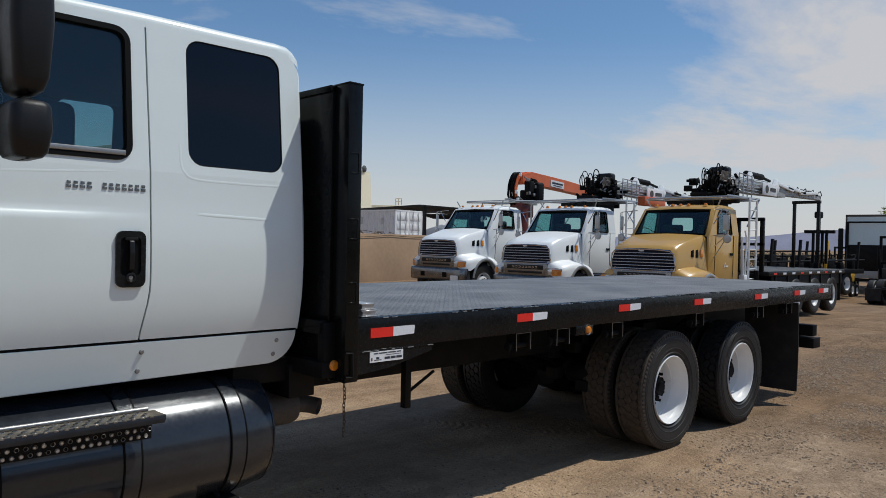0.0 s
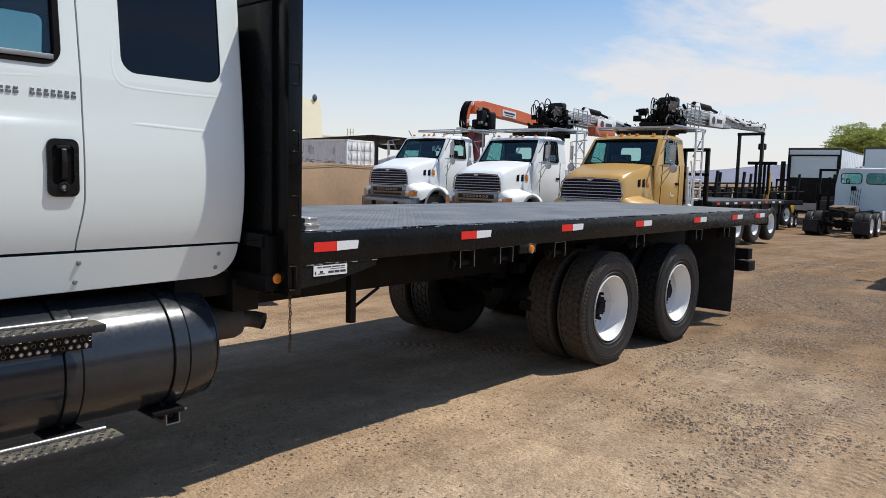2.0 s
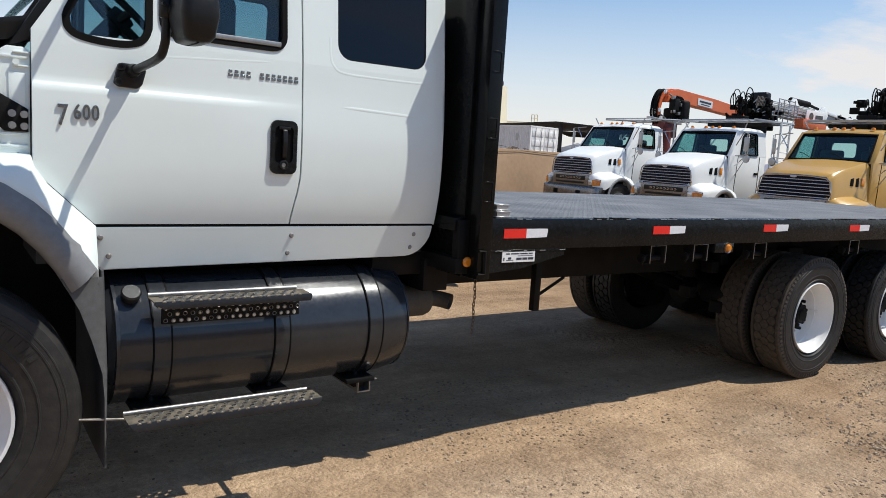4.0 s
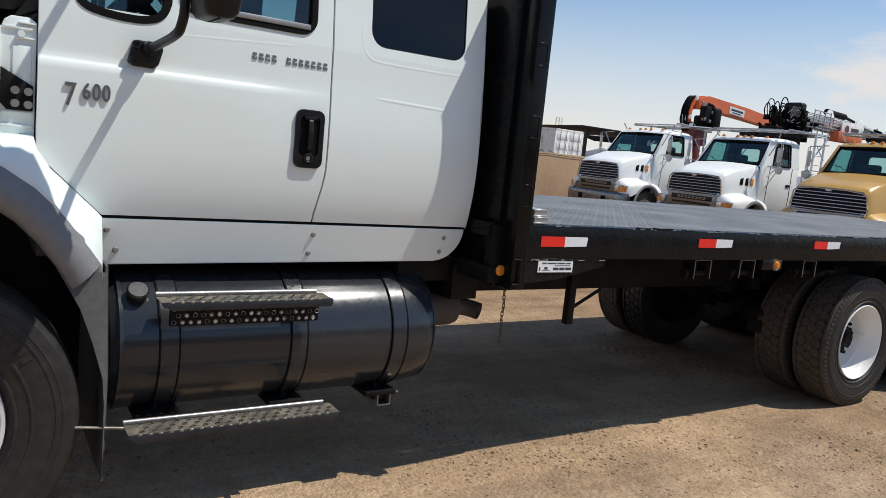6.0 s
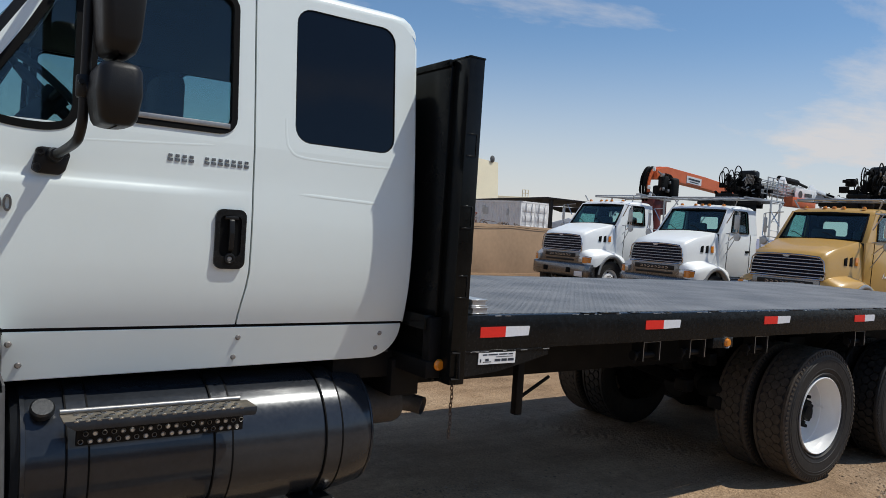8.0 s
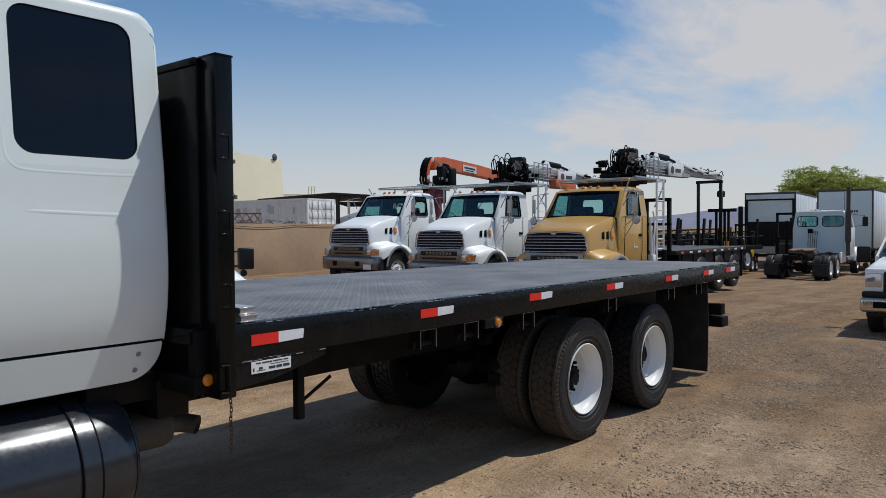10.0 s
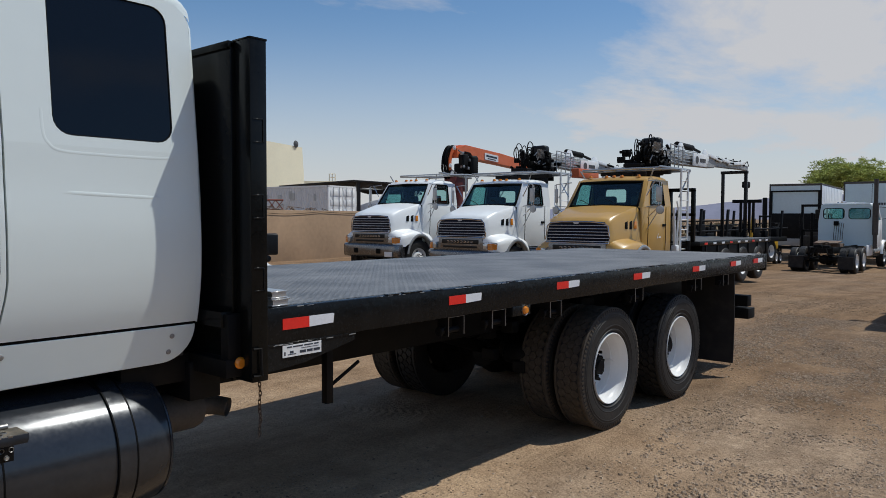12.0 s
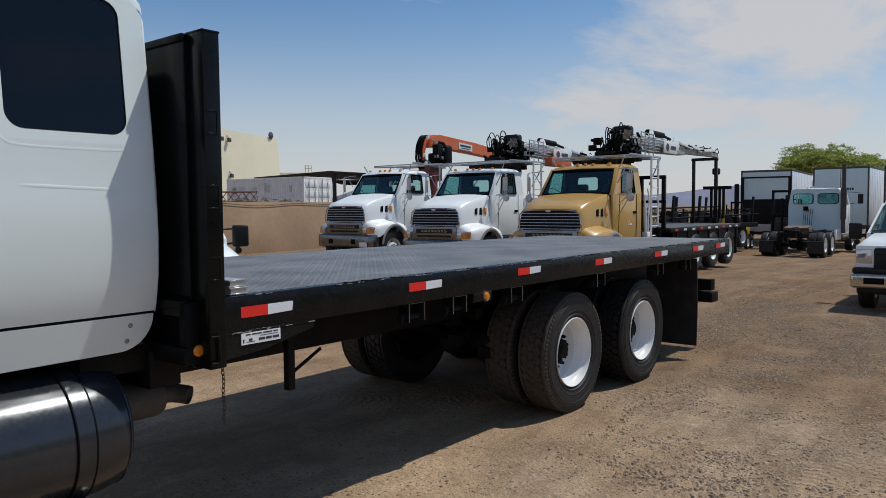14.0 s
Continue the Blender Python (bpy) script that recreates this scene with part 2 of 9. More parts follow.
    # ruts pressed into the open yard, with a low crumbled berm on each side
    for cx, cy, rad, deep in ((15.0, -9.0, 9.1, 0.8), (15.0, -9.0, 11.2, 0.7), (20.0, 9.0, 11.5, 0.7), (20.0, 9.0, 9.4, 0.6), (6.0, -14.0, 14.6, 0.6)):
        dx, dy = num("SUBTRACT", sx.outputs["X"], cx), num("SUBTRACT", sx.outputs["Y"], cy)
        off = num("ADD", num("SUBTRACT", num("SQRT", num("ADD", num("MULTIPLY", dx, dx), num("MULTIPLY", dy, dy))), rad), num("MULTIPLY", num("SUBTRACT", wander, 0.5), 0.5))
        u = num("MINIMUM", num("DIVIDE", num("MULTIPLY", off, off), 0.045), 4.0)
        shape = num("MULTIPLY", num("SUBTRACT", u, 1.0), num("EXPONENT", num("MULTIPLY", u, -1.0)))
        height = num("ADD", height, num("MULTIPLY", num("MULTIPLY", shape, yard.outputs[0]), deep))
    bn = n("ShaderNodeBump")
    bn.inputs["Strength"].default_value, bn.inputs["Distance"].default_value = 1.0, 0.036
    l(height, bn.inputs["Height"])
    l(bn.outputs[0], b.inputs["Normal"])
    return m


def tread_material():
    """Black-painted tread plate: raised bars in alternating directions, rubbed bright and dusty, with grazing sheen put
    into the bar colour.
    """
    m = bpy.data.materials.new("tread_plate")
    m.use_nodes = True
    nt = m.node_tree
    n, l = nt.nodes.new, nt.links.new
    b = nt.nodes["Principled BSDF"]
    tc, sep = n("ShaderNodeTexCoord"), n("ShaderNodeSeparateXYZ")
    l(tc.outputs["Object"], sep.inputs[0])

    def f(op, a, c=None):
        k = n("ShaderNodeMath")
        k.operation = op
        for i, v in enumerate((a, c)):
            if v is None:
                continue
            if isinstance(v, (int, float)):
                k.inputs[i].default_value = v
            else:
                l(v, k.inputs[i])
        return k.outputs[0]

    pitch = 0.042
    u, v = f("DIVIDE", sep.outputs["X"], pitch), f("DIVIDE", sep.outputs["Y"], pitch)
    parity = f("MODULO", f("ABSOLUTE", f("ADD", f("FLOOR", u), f("FLOOR", v))), 2.0)
    fu, fv = f("SUBTRACT", f("FRACT", u), 0.5), f("SUBTRACT", f("FRACT", v), 0.5)
    wide = f("ADD", f("MULTIPLY", fu, parity), f("MULTIPLY", fv, f("SUBTRACT", 1.0, parity)))
    slim = f("ADD", f("MULTIPLY", fv, parity), f("MULTIPLY", fu, f("SUBTRACT", 1.0, parity)))
    r = f("SQRT", f("ADD", f("POWER", f("ABSOLUTE", f("MULTIPLY", wide, 1.9)), 2.0), f("POWER", f("ABSOLUTE", f("MULTIPLY", slim, 5.5)), 2.0)))
    bar = f("SUBTRACT", 1.0, f("MINIMUM", r, 1.0))
    no = n("ShaderNodeTexNoise")
    no.inputs["Scale"].default_value, no.inputs["Detail"].default_value = 2.2, 7
    l(tc.outputs["Object"], no.inputs["Vector"])
    rp = n("ShaderNodeValToRGB")
    e = rp.color_ramp.elements
    e[0].position, e[0].color, e[1].position, e[1].color = 0.35, (0.106, 0.105, 0.104, 1), 0.72, (0.232, 0.224, 0.216, 1)
    l(no.outputs[0], rp.inputs[0])
    mx = n("ShaderNodeMix")
    mx.data_type = "RGBA"
    l(f("MULTIPLY", bar, 0.75), mx.inputs["Factor"])
    l(rp.outputs[0], mx.inputs["A"])
    mx.inputs["B"].default_value = (0.41, 0.41, 0.415, 1)
    l(mx.outputs["Result"], b.inputs["Base Color"])
    b.inputs["Roughness"].default_value, b.inputs["Metallic"].default_value = 0.5, 0.25
    bn = n("ShaderNodeBump")
    bn.inputs["Strength"].default_value, bn.inputs["Distance"].default_value = 0.9, 0.003
    l(f("MINIMUM", f("MULTIPLY", bar, 2.5), 1.0), bn.inputs["Height"])
    l(bn.outputs[0], b.inputs["Normal"])
    return m


WHITE = mat("white_gloss_paint", (0.750, 0.815, 0.800), 0.34, var=0.012, scale=1.5, coat=0.4)
WHITE_OLD = mat("chalky_white_paint", (0.885, 0.90, 0.89), 0.36, var=0.03, scale=2, coat=0.25, dust=0.03)
GOLD = mat("gold_brown_paint", (0.56, 0.325, 0.078), 0.32, var=0.05, scale=3, coat=0.5)
BLACK = mat("black_enamel", (0.0085, 0.0092, 0.0098), 0.25, var=0.4, scale=5, bump=0.24, bscale=22, dust=0.004, spec=0.22)
BLACK_GLOSS = mat("glossy_black_enamel", (0.0055, 0.0060, 0.006), 0.20, var=0.35, scale=4, bump=0.10, bscale=14, dust=0.006, spec=0.16)
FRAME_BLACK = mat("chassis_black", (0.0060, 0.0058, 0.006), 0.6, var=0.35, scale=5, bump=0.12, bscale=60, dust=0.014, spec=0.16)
PLASTIC = mat("black_plastic", (0.008, 0.008, 0.0085), 0.42, var=0.15, bump=0.06, bscale=250, spec=0.28)
LINER = mat("dusty_arch_liner", (0.42, 0.40, 0.36), 0.8, var=0.3, scale=5, dust=0.2)
FLARE = mat("sun_bleached_flare", (0.17, 0.175, 0.182), 0.45, var=0.22, scale=4, bump=0.05, bscale=120)
GREY_PLASTIC = mat("faded_grey_plastic", (0.085, 0.086, 0.088), 0.68, var=0.4, scale=4, bump=0.08, bscale=160, spec=0.3)
RUBBER = mat("tyre_rubber", (0.021, 0.020, 0.0195), 0.55, var=0.25, scale=22, bump=0.12, bscale=90, dust=0.025, spec=0.35)
RUBBER_WORN = mat("dusty_worn_rubber", (0.072, 0.058, 0.045), 0.8, var=0.3, scale=30, bump=0.2, bscale=110, dust=0.06, spec=0.3)
FLAP_RUBBER = mat("mud_flap_rubber", (0.014, 0.013, 0.013), 0.75, var=0.3, scale=6, dust=0.05)
RIM_WHITE = mat("white_wheel_paint", (0.82, 0.82, 0.81), 0.35, var=0.03, scale=6, dust=0.03)
ALLOY = mat("polished_alloy_dull", (0.031, 0.035, 0.042), 0.21, metal=0.3, var=0.2, scale=6, dust=0.003, coat=0.15)
ENGINE_RED = mat("red_battery_cable", (0.42, 0.02, 0.03), 0.5, var=0.2)
TAN_CABLE = mat("copper_tan_loom", (0.36, 0.20, 0.10), 0.6, var=0.4, scale=20)
CAP = mat("dull_cap_metal", (0.05, 0.052, 0.055), 0.4, metal=0.8, var=0.3, scale=25, bump=0.1)
LIP = mat("dull_dark_alloy", (0.026, 0.026, 0.028), 0.34, metal=0.3, var=0.3, scale=12, bump=0.05, dust=0.008, spec=0.3)
GRIP = mat("rubbed_grip_rim", (0.24, 0.22, 0.19), 0.34, metal=0.7, var=0.6, scale=30, dust=0.2)
BRIGHT = mat("bare_bright_aluminium", (0.55, 0.56, 0.57), 0.3, metal=0.7, var=0.1, scale=12)
CHROME = mat("chrome", (0.62, 0.62, 0.63), 0.12, metal=1.0, var=0.05)
STEEL = mat("bare_steel", (0.33, 0.32, 0.31), 0.42, metal=0.9, var=0.25, scale=12, bump=0.08)
STEP_ALU = mat("dusty_grip_aluminium", (0.13, 0.115, 0.090), 0.55, metal=0.3, var=0.6, scale=14, bump=0.15, dust=0.42)
BADGE = mat("tarnished_badge", (0.24, 0.245, 0.25), 0.25, metal=1.0, var=0.3, scale=40)
SOOT = mat("sooty_steel", (0.085, 0.075, 0.066), 0.7, metal=0.3, var=0.4, scale=9, bump=0.15)
RUST_RED = mat("rusty_red_lattice", (0.34, 0.10, 0.055), 0.8, var=0.35, scale=8)
RUST = mat("rusty_steel", (0.17, 0.115, 0.08), 0.85, var=0.4, scale=20, bump=0.2)
DARKGLASS = mat("dark_privacy_glass", (0.003, 0.005, 0.010), 0.02, var=0.05, spec=0.30)
CABGLASS = glass("cab_glass", (0.80, 0.95, 0.97), 0.80)
TRUCKGLASS = glass("windscreen_glass", (0.68, 0.90, 0.90), 0.86)
SEAL = mat("rubber_seal", (0.006, 0.006, 0.006), 0.6, var=0.1, spec=0.08)
RED = mat("red_reflective_tape", (0.80, 0.028, 0.018), 0.35, var=0.10, scale=60, bump=0.05, bscale=400)
WHITE_TAPE = mat("white_reflective_tape", (0.78, 0.79, 0.82), 0.35, var=0.08, scale=60, bump=0.05, bscale=400)
AMBER = mat("amber_lens", (0.72, 0.23, 0.015), 0.2, var=0.15, scale=40, coat=0.6)
LENS = mat("clear_lamp_lens", (0.55, 0.57, 0.58), 0.08, metal=0.6, var=0.2, scale=30, coat=0.8)
PAPER = mat("white_sticker", (0.80, 0.80, 0.79), 0.5, var=0.04)
INK = mat("sticker_ink", (0.03, 0.035, 0.05), 0.6, var=0.1)
INTERIOR = mat("cab_trim", (0.05, 0.052, 0.055), 0.8, var=0.2)
SEAT = mat("seat_cloth", (0.045, 0.05, 0.056), 0.9, var=0.2, bump=0.2, bscale=300)
ORANGE = mat("orange_crane_paint", (0.74, 0.155, 0.05), 0.42, var=0.12, scale=4, dust=0.06)
DARKRED = mat("dark_red_paint", (0.13, 0.018, 0.014), 0.5, var=0.2, scale=6)
CRANE_WHITE = mat("weathered_white_steel", (0.36, 0.36, 0.35), 0.5, var=0.15, scale=6, dust=0.1)
GALV = mat("galvanised_tube", (0.42, 0.43, 0.44), 0.42, metal=0.6, var=0.15, scale=9)
YELLOW = mat("yellow_machine_paint", (0.62, 0.35, 0.02), 0.45, var=0.15, scale=5, dust=0.1)
WALL_TAN = mat("tan_stucco", (0.35, 0.235, 0.145), 0.95, var=0.2, scale=0.7, bump=0.3, bscale=60)
BUILDING_CREAM = mat("cream_stucco", (0.90, 0.81, 0.59), 0.9, var=0.05, scale=0.5, bump=0.15, bscale=30)
CONTAINER = mat("weathered_white_container", (0.82, 0.81, 0.78), 0.65, var=0.30, scale=2.4, dust=0.25)
ROOF_DARK = mat("rusty_shed_roof", (0.024, 0.021, 0.020), 0.8, var=0.25, scale=2)
TRAILER_WHITE = mat("trailer_white_panel", (0.80, 0.82, 0.84), 0.45, var=0.05, scale=1.2, dust=0.03)
# white trailer doors, the bluish shade of the rear side put into the colour
TRAILER_DOOR_SHADED = mat("shaded_white_trailer_door", (0.61, 0.71, 0.74), 0.5, var=0.08, scale=1.2, dust=0.05)
# white cab paint tinted with the blue sky shade on the cab's back
SHADED_CAB = mat("shaded_white_cab_paint", (0.60, 0.75, 0.81), 0.4, var=0.05, scale=2, dust=0.04, coat=0.3)
BUMPER_STEEL = mat("dull_steel_bumper", (0.20, 0.20, 0.205), 0.24, metal=0.9, var=0.2, scale=6, dust=0.08)
GRILLE_BAR = mat("grey_grille_bar", (0.62, 0.64, 0.69), 0.25, metal=0.5, var=0.1, scale=20)
GRILLE_DARK = mat("dark_blue_grille", (0.006, 0.008, 0.018), 0.5, var=0.2, spec=0.12)
# chrome with the tan of the reflected ground mixed into its colour
BUMPER = mat("ground_tinted_chrome", (0.60, 0.55, 0.47), 0.22, metal=0.9, var=0.1, scale=4)
# the haze of distance is mixed into the mountain colour
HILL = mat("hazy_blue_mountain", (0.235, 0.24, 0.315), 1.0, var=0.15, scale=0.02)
BARK = mat("mesquite_bark", (0.07, 0.05, 0.035), 0.95, var=0.3, scale=10, bump=0.4)
LEAF = mat("mesquite_leaves", (0.36, 0.40, 0.095), 0.8, var=0.5, scale=1.3)
STONE = mat("gravel_stones", (0.34, 0.25, 0.175), 0.95, var=0.42, scale=30)
geo, shade = STONE.node_tree.nodes.new("ShaderNodeNewGeometry"), STONE.node_tree.nodes.new("ShaderNodeValToRGB")
for k, (at, c) in enumerate(((0.0, (0.16, 0.108, 0.07, 1)), (1.0, (0.40, 0.32, 0.24, 1)))):
    shade.color_ramp.elements[k].position, shade.color_ramp.elements[k].color = at, c
shade.color_ramp.elements.new(0.6).color = (0.33, 0.24, 0.155, 1)
STONE.node_tree.links.new(geo.outputs["Random Per Island"], shade.inputs[0])
STONE.node_tree.links.new(shade.outputs[0], STONE.node_tree.nodes["Principled BSDF"].inputs["Base Color"])
CLOD = mat("crumbled_soil", (0.2, 0.14, 0.09), 0.98, var=0.3, scale=30)
geo, shade = CLOD.node_tree.nodes.new("ShaderNodeNewGeometry"), CLOD.node_tree.nodes.new("ShaderNodeValToRGB")
shade.color_ramp.elements[0].color, shade.color_ramp.elements[1].color = (0.21, 0.152, 0.104, 1), (0.50, 0.375, 0.262, 1)
CLOD.node_tree.links.new(geo.outputs["Random Per Island"], shade.inputs[0])
CLOD.node_tree.links.new(shade.outputs[0], CLOD.node_tree.nodes["Principled BSDF"].inputs["Base Color"])
SCRUB = mat("dry_scrub", (0.20, 0.16, 0.09), 0.95, var=0.3, scale=2)
DIRT, TREAD = dirt_material(), tread_material()


# ---- mesh helpers ----
def thing(name, label, category, at=None, group="", kind=""):
    ob = new(name)
    ob.empty_display_size = 0.3
    if at is not None:
        ob.matrix_world = at
    return tagged(ob, label, category, group, kind)


def to_mesh(name, bm, material, sharp=38):
    bmesh.ops.recalc_face_normals(bm, faces=bm.faces[:])
    me = bpy.data.meshes.new(name)
    bm.to_mesh(me)
    bm.free()
    me.shade_smooth()
    me.set_sharp_from_angle(angle=radians(sharp))
    me.materials.append(material)
    return me


def islands(bm):
    """The loose pieces of a bmesh, each as a bmesh of its own."""
    seen, out = set(), []
    for v in bm.verts:
        if v in seen:
            continue
        stack, group = [v], []
        seen.add(v)
        while stack:
            u = stack.pop()
            group.append(u)
            for e in u.link_edges:
                w = e.other_vert(u)
                if w not in seen:
                    seen.add(w)
                    stack.append(w)
        nb = bmesh.new()
        idx = {u: nb.verts.new(u.co) for u in group}
        for f in {f for u in group for f in u.link_faces}:
            nb.faces.new([idx[u] for u in f.verts])
        out.append(nb)
    bm.free()
    return out


def parts(name, bm, material, parent, label="", sharp=38):
    """Every loose piece of bm as a part of its own."""
    return [part(name, b, material, parent, label, sharp) for b in islands(bm)]


def part(name, bm, material, parent, label="", sharp=38):
    ob = new(name, to_mesh(name, bm, material, sharp) if isinstance(bm, bmesh.types.BMesh) else bm)
    ob.parent = parent
    return tagged(ob, label)


def B():
    return bmesh.new()


def box(bm, x0, x1, y0, y1, z0, z1, bev=0.0, seg=2, m=None):
    r = bmesh.ops.create_cube(bm, size=1)
    vs = r["verts"]
    for v in vs:
        v.co = Vector(((x0 + x1) / 2 + v.co.x * (x1 - x0), (y0 + y1) / 2 + v.co.y * (y1 - y0), (z0 + z1) / 2 + v.co.z * (z1 - z0)))
    if bev:
        es = list({e for v in vs for e in v.link_edges})
        r2 = bmesh.ops.bevel(bm, geom=es, offset=bev, segments=seg, affect="EDGES", profile=0.5)
        vs = list({v for f in r2["faces"] for v in f.verts} | {v for v in vs if v.is_valid})
    if m is not None:
        for v in vs:
            v.co = m @ v.co
    return vs


def lathe(bm, profile, axis="Y", at=(0, 0, 0), seg=40, close=False):
    """Turn (radius, along) pairs round an axis."""
    rings = []
    for k in range(seg):
        a = 2 * math.pi * k / seg
        c, s = math.cos(a), math.sin(a)
        ring = []
        for r, h in profile:
            p = (r * c, h, r * s) if axis == "Y" else (h, r * c, r * s) if axis == "X" else (r * c, r * s, h)
            ring.append(bm.verts.new(Vector(p) + Vector(at)))
        rings.append(ring)
    n = len(profile)
    for k in range(seg):
        a, b = rings[k], rings[(k + 1) % seg]
        for i in range(n if close else n - 1):
            j = (i + 1) % n
            bm.faces.new((a[i], a[j], b[j], b[i]))
    if not close:
        for i, keep in ((0, profile[0][0]), (n - 1, profile[-1][0])):
            if keep > 1e-5:
                bm.faces.new([rings[k][i] for k in range(seg)])
    bmesh.ops.remove_doubles(bm, verts=[v for r in rings for v in r], dist=1e-5)


def rod(bm, a, b, r, seg=10, r2=None):
    a, b = Vector(a), Vector(b)
    q = (b - a).to_track_quat("Z", "Y")
    r2 = r if r2 is None else r2
    lo, hi = [], []
    for k in range(seg):
        t = 2 * math.pi * (k + 0.5) / seg
        d = Vector((math.cos(t), math.sin(t), 0))
        lo.append(bm.verts.new(a + q @ (d * r)))
        hi.append(bm.verts.new(b + q @ (d * r2)))
    for k in range(seg):
        j = (k + 1) % seg
        bm.faces.new((lo[k], lo[j], hi[j], hi[k]))
    bm.faces.new(lo[::-1])
    bm.faces.new(hi)


def pipe(bm, pts, r, seg=8):
    """A bent tube through the points."""
    pts = [Vector(p) for p in pts]
    rings, up = [], None
    for i, p in enumerate(pts):
        d = (pts[min(i + 1, len(pts) - 1)] - pts[max(i - 1, 0)]).normalized()
        up = (Vector((0, 0, 1)) if abs(d.z) < 0.9 else Vector((0, 1, 0))) if up is None else up
        side = d.cross(up).normalized()
        up = side.cross(d).normalized()
        rings.append([bm.verts.new(p + r * (math.cos(t) * side + math.sin(t) * up)) for t in (2 * math.pi * k / seg for k in range(seg))])
    for a, b in zip(rings, rings[1:]):
        for k in range(seg):
            j = (k + 1) % seg
            bm.faces.new((a[k], a[j], b[j], b[k]))
    bm.faces.new(rings[0][::-1])
    bm.faces.new(rings[-1])


def curve_pts(ctrl, n=14):
    """A smooth line through control points."""
    c = [Vector(p) for p in ctrl]
    out = []
    for i in range(len(c) - 1):
        p0, p1, p2, p3 = c[max(i - 1, 0)], c[i], c[i + 1], c[min(i + 2, len(c) - 1)]
        for k in range(n):
            t = k / n
            out.append(0.5 * (2 * p1 + (p2 - p0) * t + (2 * p0 - 5 * p1 + 4 * p2 - p3) * t * t + (3 * p1 - p0 - 3 * p2 + p3) * t ** 3))
    return out + [c[-1]]


def slab(bm, outline, off, bev=0.0):
    """A flat polygon given a thickness along the vector off."""
    vs = [bm.verts.new(p) for p in outline]
    f = bm.faces.new(vs)
    r = bmesh.ops.extrude_face_region(bm, geom=[f])
    new_vs = [g for g in r["geom"] if isinstance(g, bmesh.types.BMVert)]
    for v in new_vs:
        v.co += Vector(off)
    if bev:
        es = list({e for v in vs + new_vs for e in v.link_edges})
        bmesh.ops.bevel(bm, geom=es, offset=bev, segments=2, affect="EDGES", profile=0.5)


def loft(bm, sections, cap=True):
    """Join rings of equal length."""
    rings = [[bm.verts.new(p) for p in s] for s in sections]
    n = len(rings[0])
    for a, b in zip(rings, rings[1:]):
        for k in range(n):
            j = (k + 1) % n
            bm.faces.new((a[k], a[j], b[j], b[k]))
    if cap:
        bm.faces.new(rings[0][::-1])
        bm.faces.new(rings[-1])


def sheet(bm, rows, thick=None):
    """A grid of points as a surface, optionally with a back face at an offset."""
    g = [[bm.verts.new(p) for p in r] for r in rows]
    fs = []
    for a, b in zip(g, g[1:]):
        for i in range(len(a) - 1):
            fs.append(bm.faces.new((a[i], a[i + 1], b[i + 1], b[i])))
    if thick:
        r = bmesh.ops.extrude_face_region(bm, geom=fs)
        for v in r["geom"]:
            if isinstance(v, bmesh.types.BMVert):
                v.co += Vector(thick)


def rounded(x0, x1, z0, z1, r, n=5):
    """A rounded rectangle as (x, z) pairs, anticlockwise from the lower right."""
    pts = []
    for cx, cz, a0 in ((x1 - r, z0 + r, -90), (x1 - r, z1 - r, 0), (x0 + r, z1 - r, 90), (x0 + r, z0 + r, 180)):
        for k in range(n + 1):
            a = radians(a0 + 90 * k / n)
            pts.append((cx + r * math.cos(a), cz + r * math.sin(a)))
    return pts


def holed(bm, outer, holes, place, off):
    """A flat panel with openings: loops of (u, v), set in space by place(), with a thickness off."""
    es = []
    for loop in (outer, *holes):
        vs = [bm.verts.new(place(u, v)) for u, v in loop]
        es += [bm.edges.new((vs[i], vs[(i + 1) % len(vs)])) for i in range(len(vs))]
    r = bmesh.ops.triangle_fill(bm, use_beauty=True, use_dissolve=False, edges=es)
    fs = [g for g in r["geom"] if isinstance(g, bmesh.types.BMFace)]
    r = bmesh.ops.extrude_face_region(bm, geom=fs)
    for v in r["geom"]:
        if isinstance(v, bmesh.types.BMVert):
            v.co += Vector(off)


def ring(bm, loop, place, w, off):
    """A raised rim along a closed loop of (u, v): width w outwards, thickness off."""
    n = len(loop)
    cu, cv = sum(p[0] for p in loop) / n, sum(p[1] for p in loop) / n
    outer = []
    for i, (u, v) in enumerate(loop):
        a, b = loop[i - 1], loop[(i + 1) % n]
        t = Vector((b[0] - a[0], b[1] - a[1])).normalized()
        nn = Vector((t.y, -t.x))
        if nn.dot(Vector((u - cu, v - cv))) < 0:
            nn = -nn
        outer.append((u + nn.x * w, v + nn.y * w))
    vi, vo = [bm.verts.new(place(*p)) for p in loop], [bm.verts.new(place(*p)) for p in outer]
    fs = [bm.faces.new((vi[i], vi[(i + 1) % n], vo[(i + 1) % n], vo[i])) for i in range(n)]
    r = bmesh.ops.extrude_face_region(bm, geom=fs)
    for v in r["geom"]:
        if isinstance(v, bmesh.types.BMVert):
            v.co += Vector(off)


def smooth(a, b, t):
    t = min(1, max(0, (t - a) / (b - a)))
    return t * t * (3 - 2 * t)


def ground_z(x, y):
    """The yard's lie of the land: it falls away gently to the far corner."""
    s = max(-25.0, min(25.0, (x + 1.8) * 0.616 - (y + 2.75) * 0.788))
    return -0.0165 * s * smooth(7, 14, x) - 0.22 * smooth(18, 32, x) * (1 - smooth(6, 14, y))


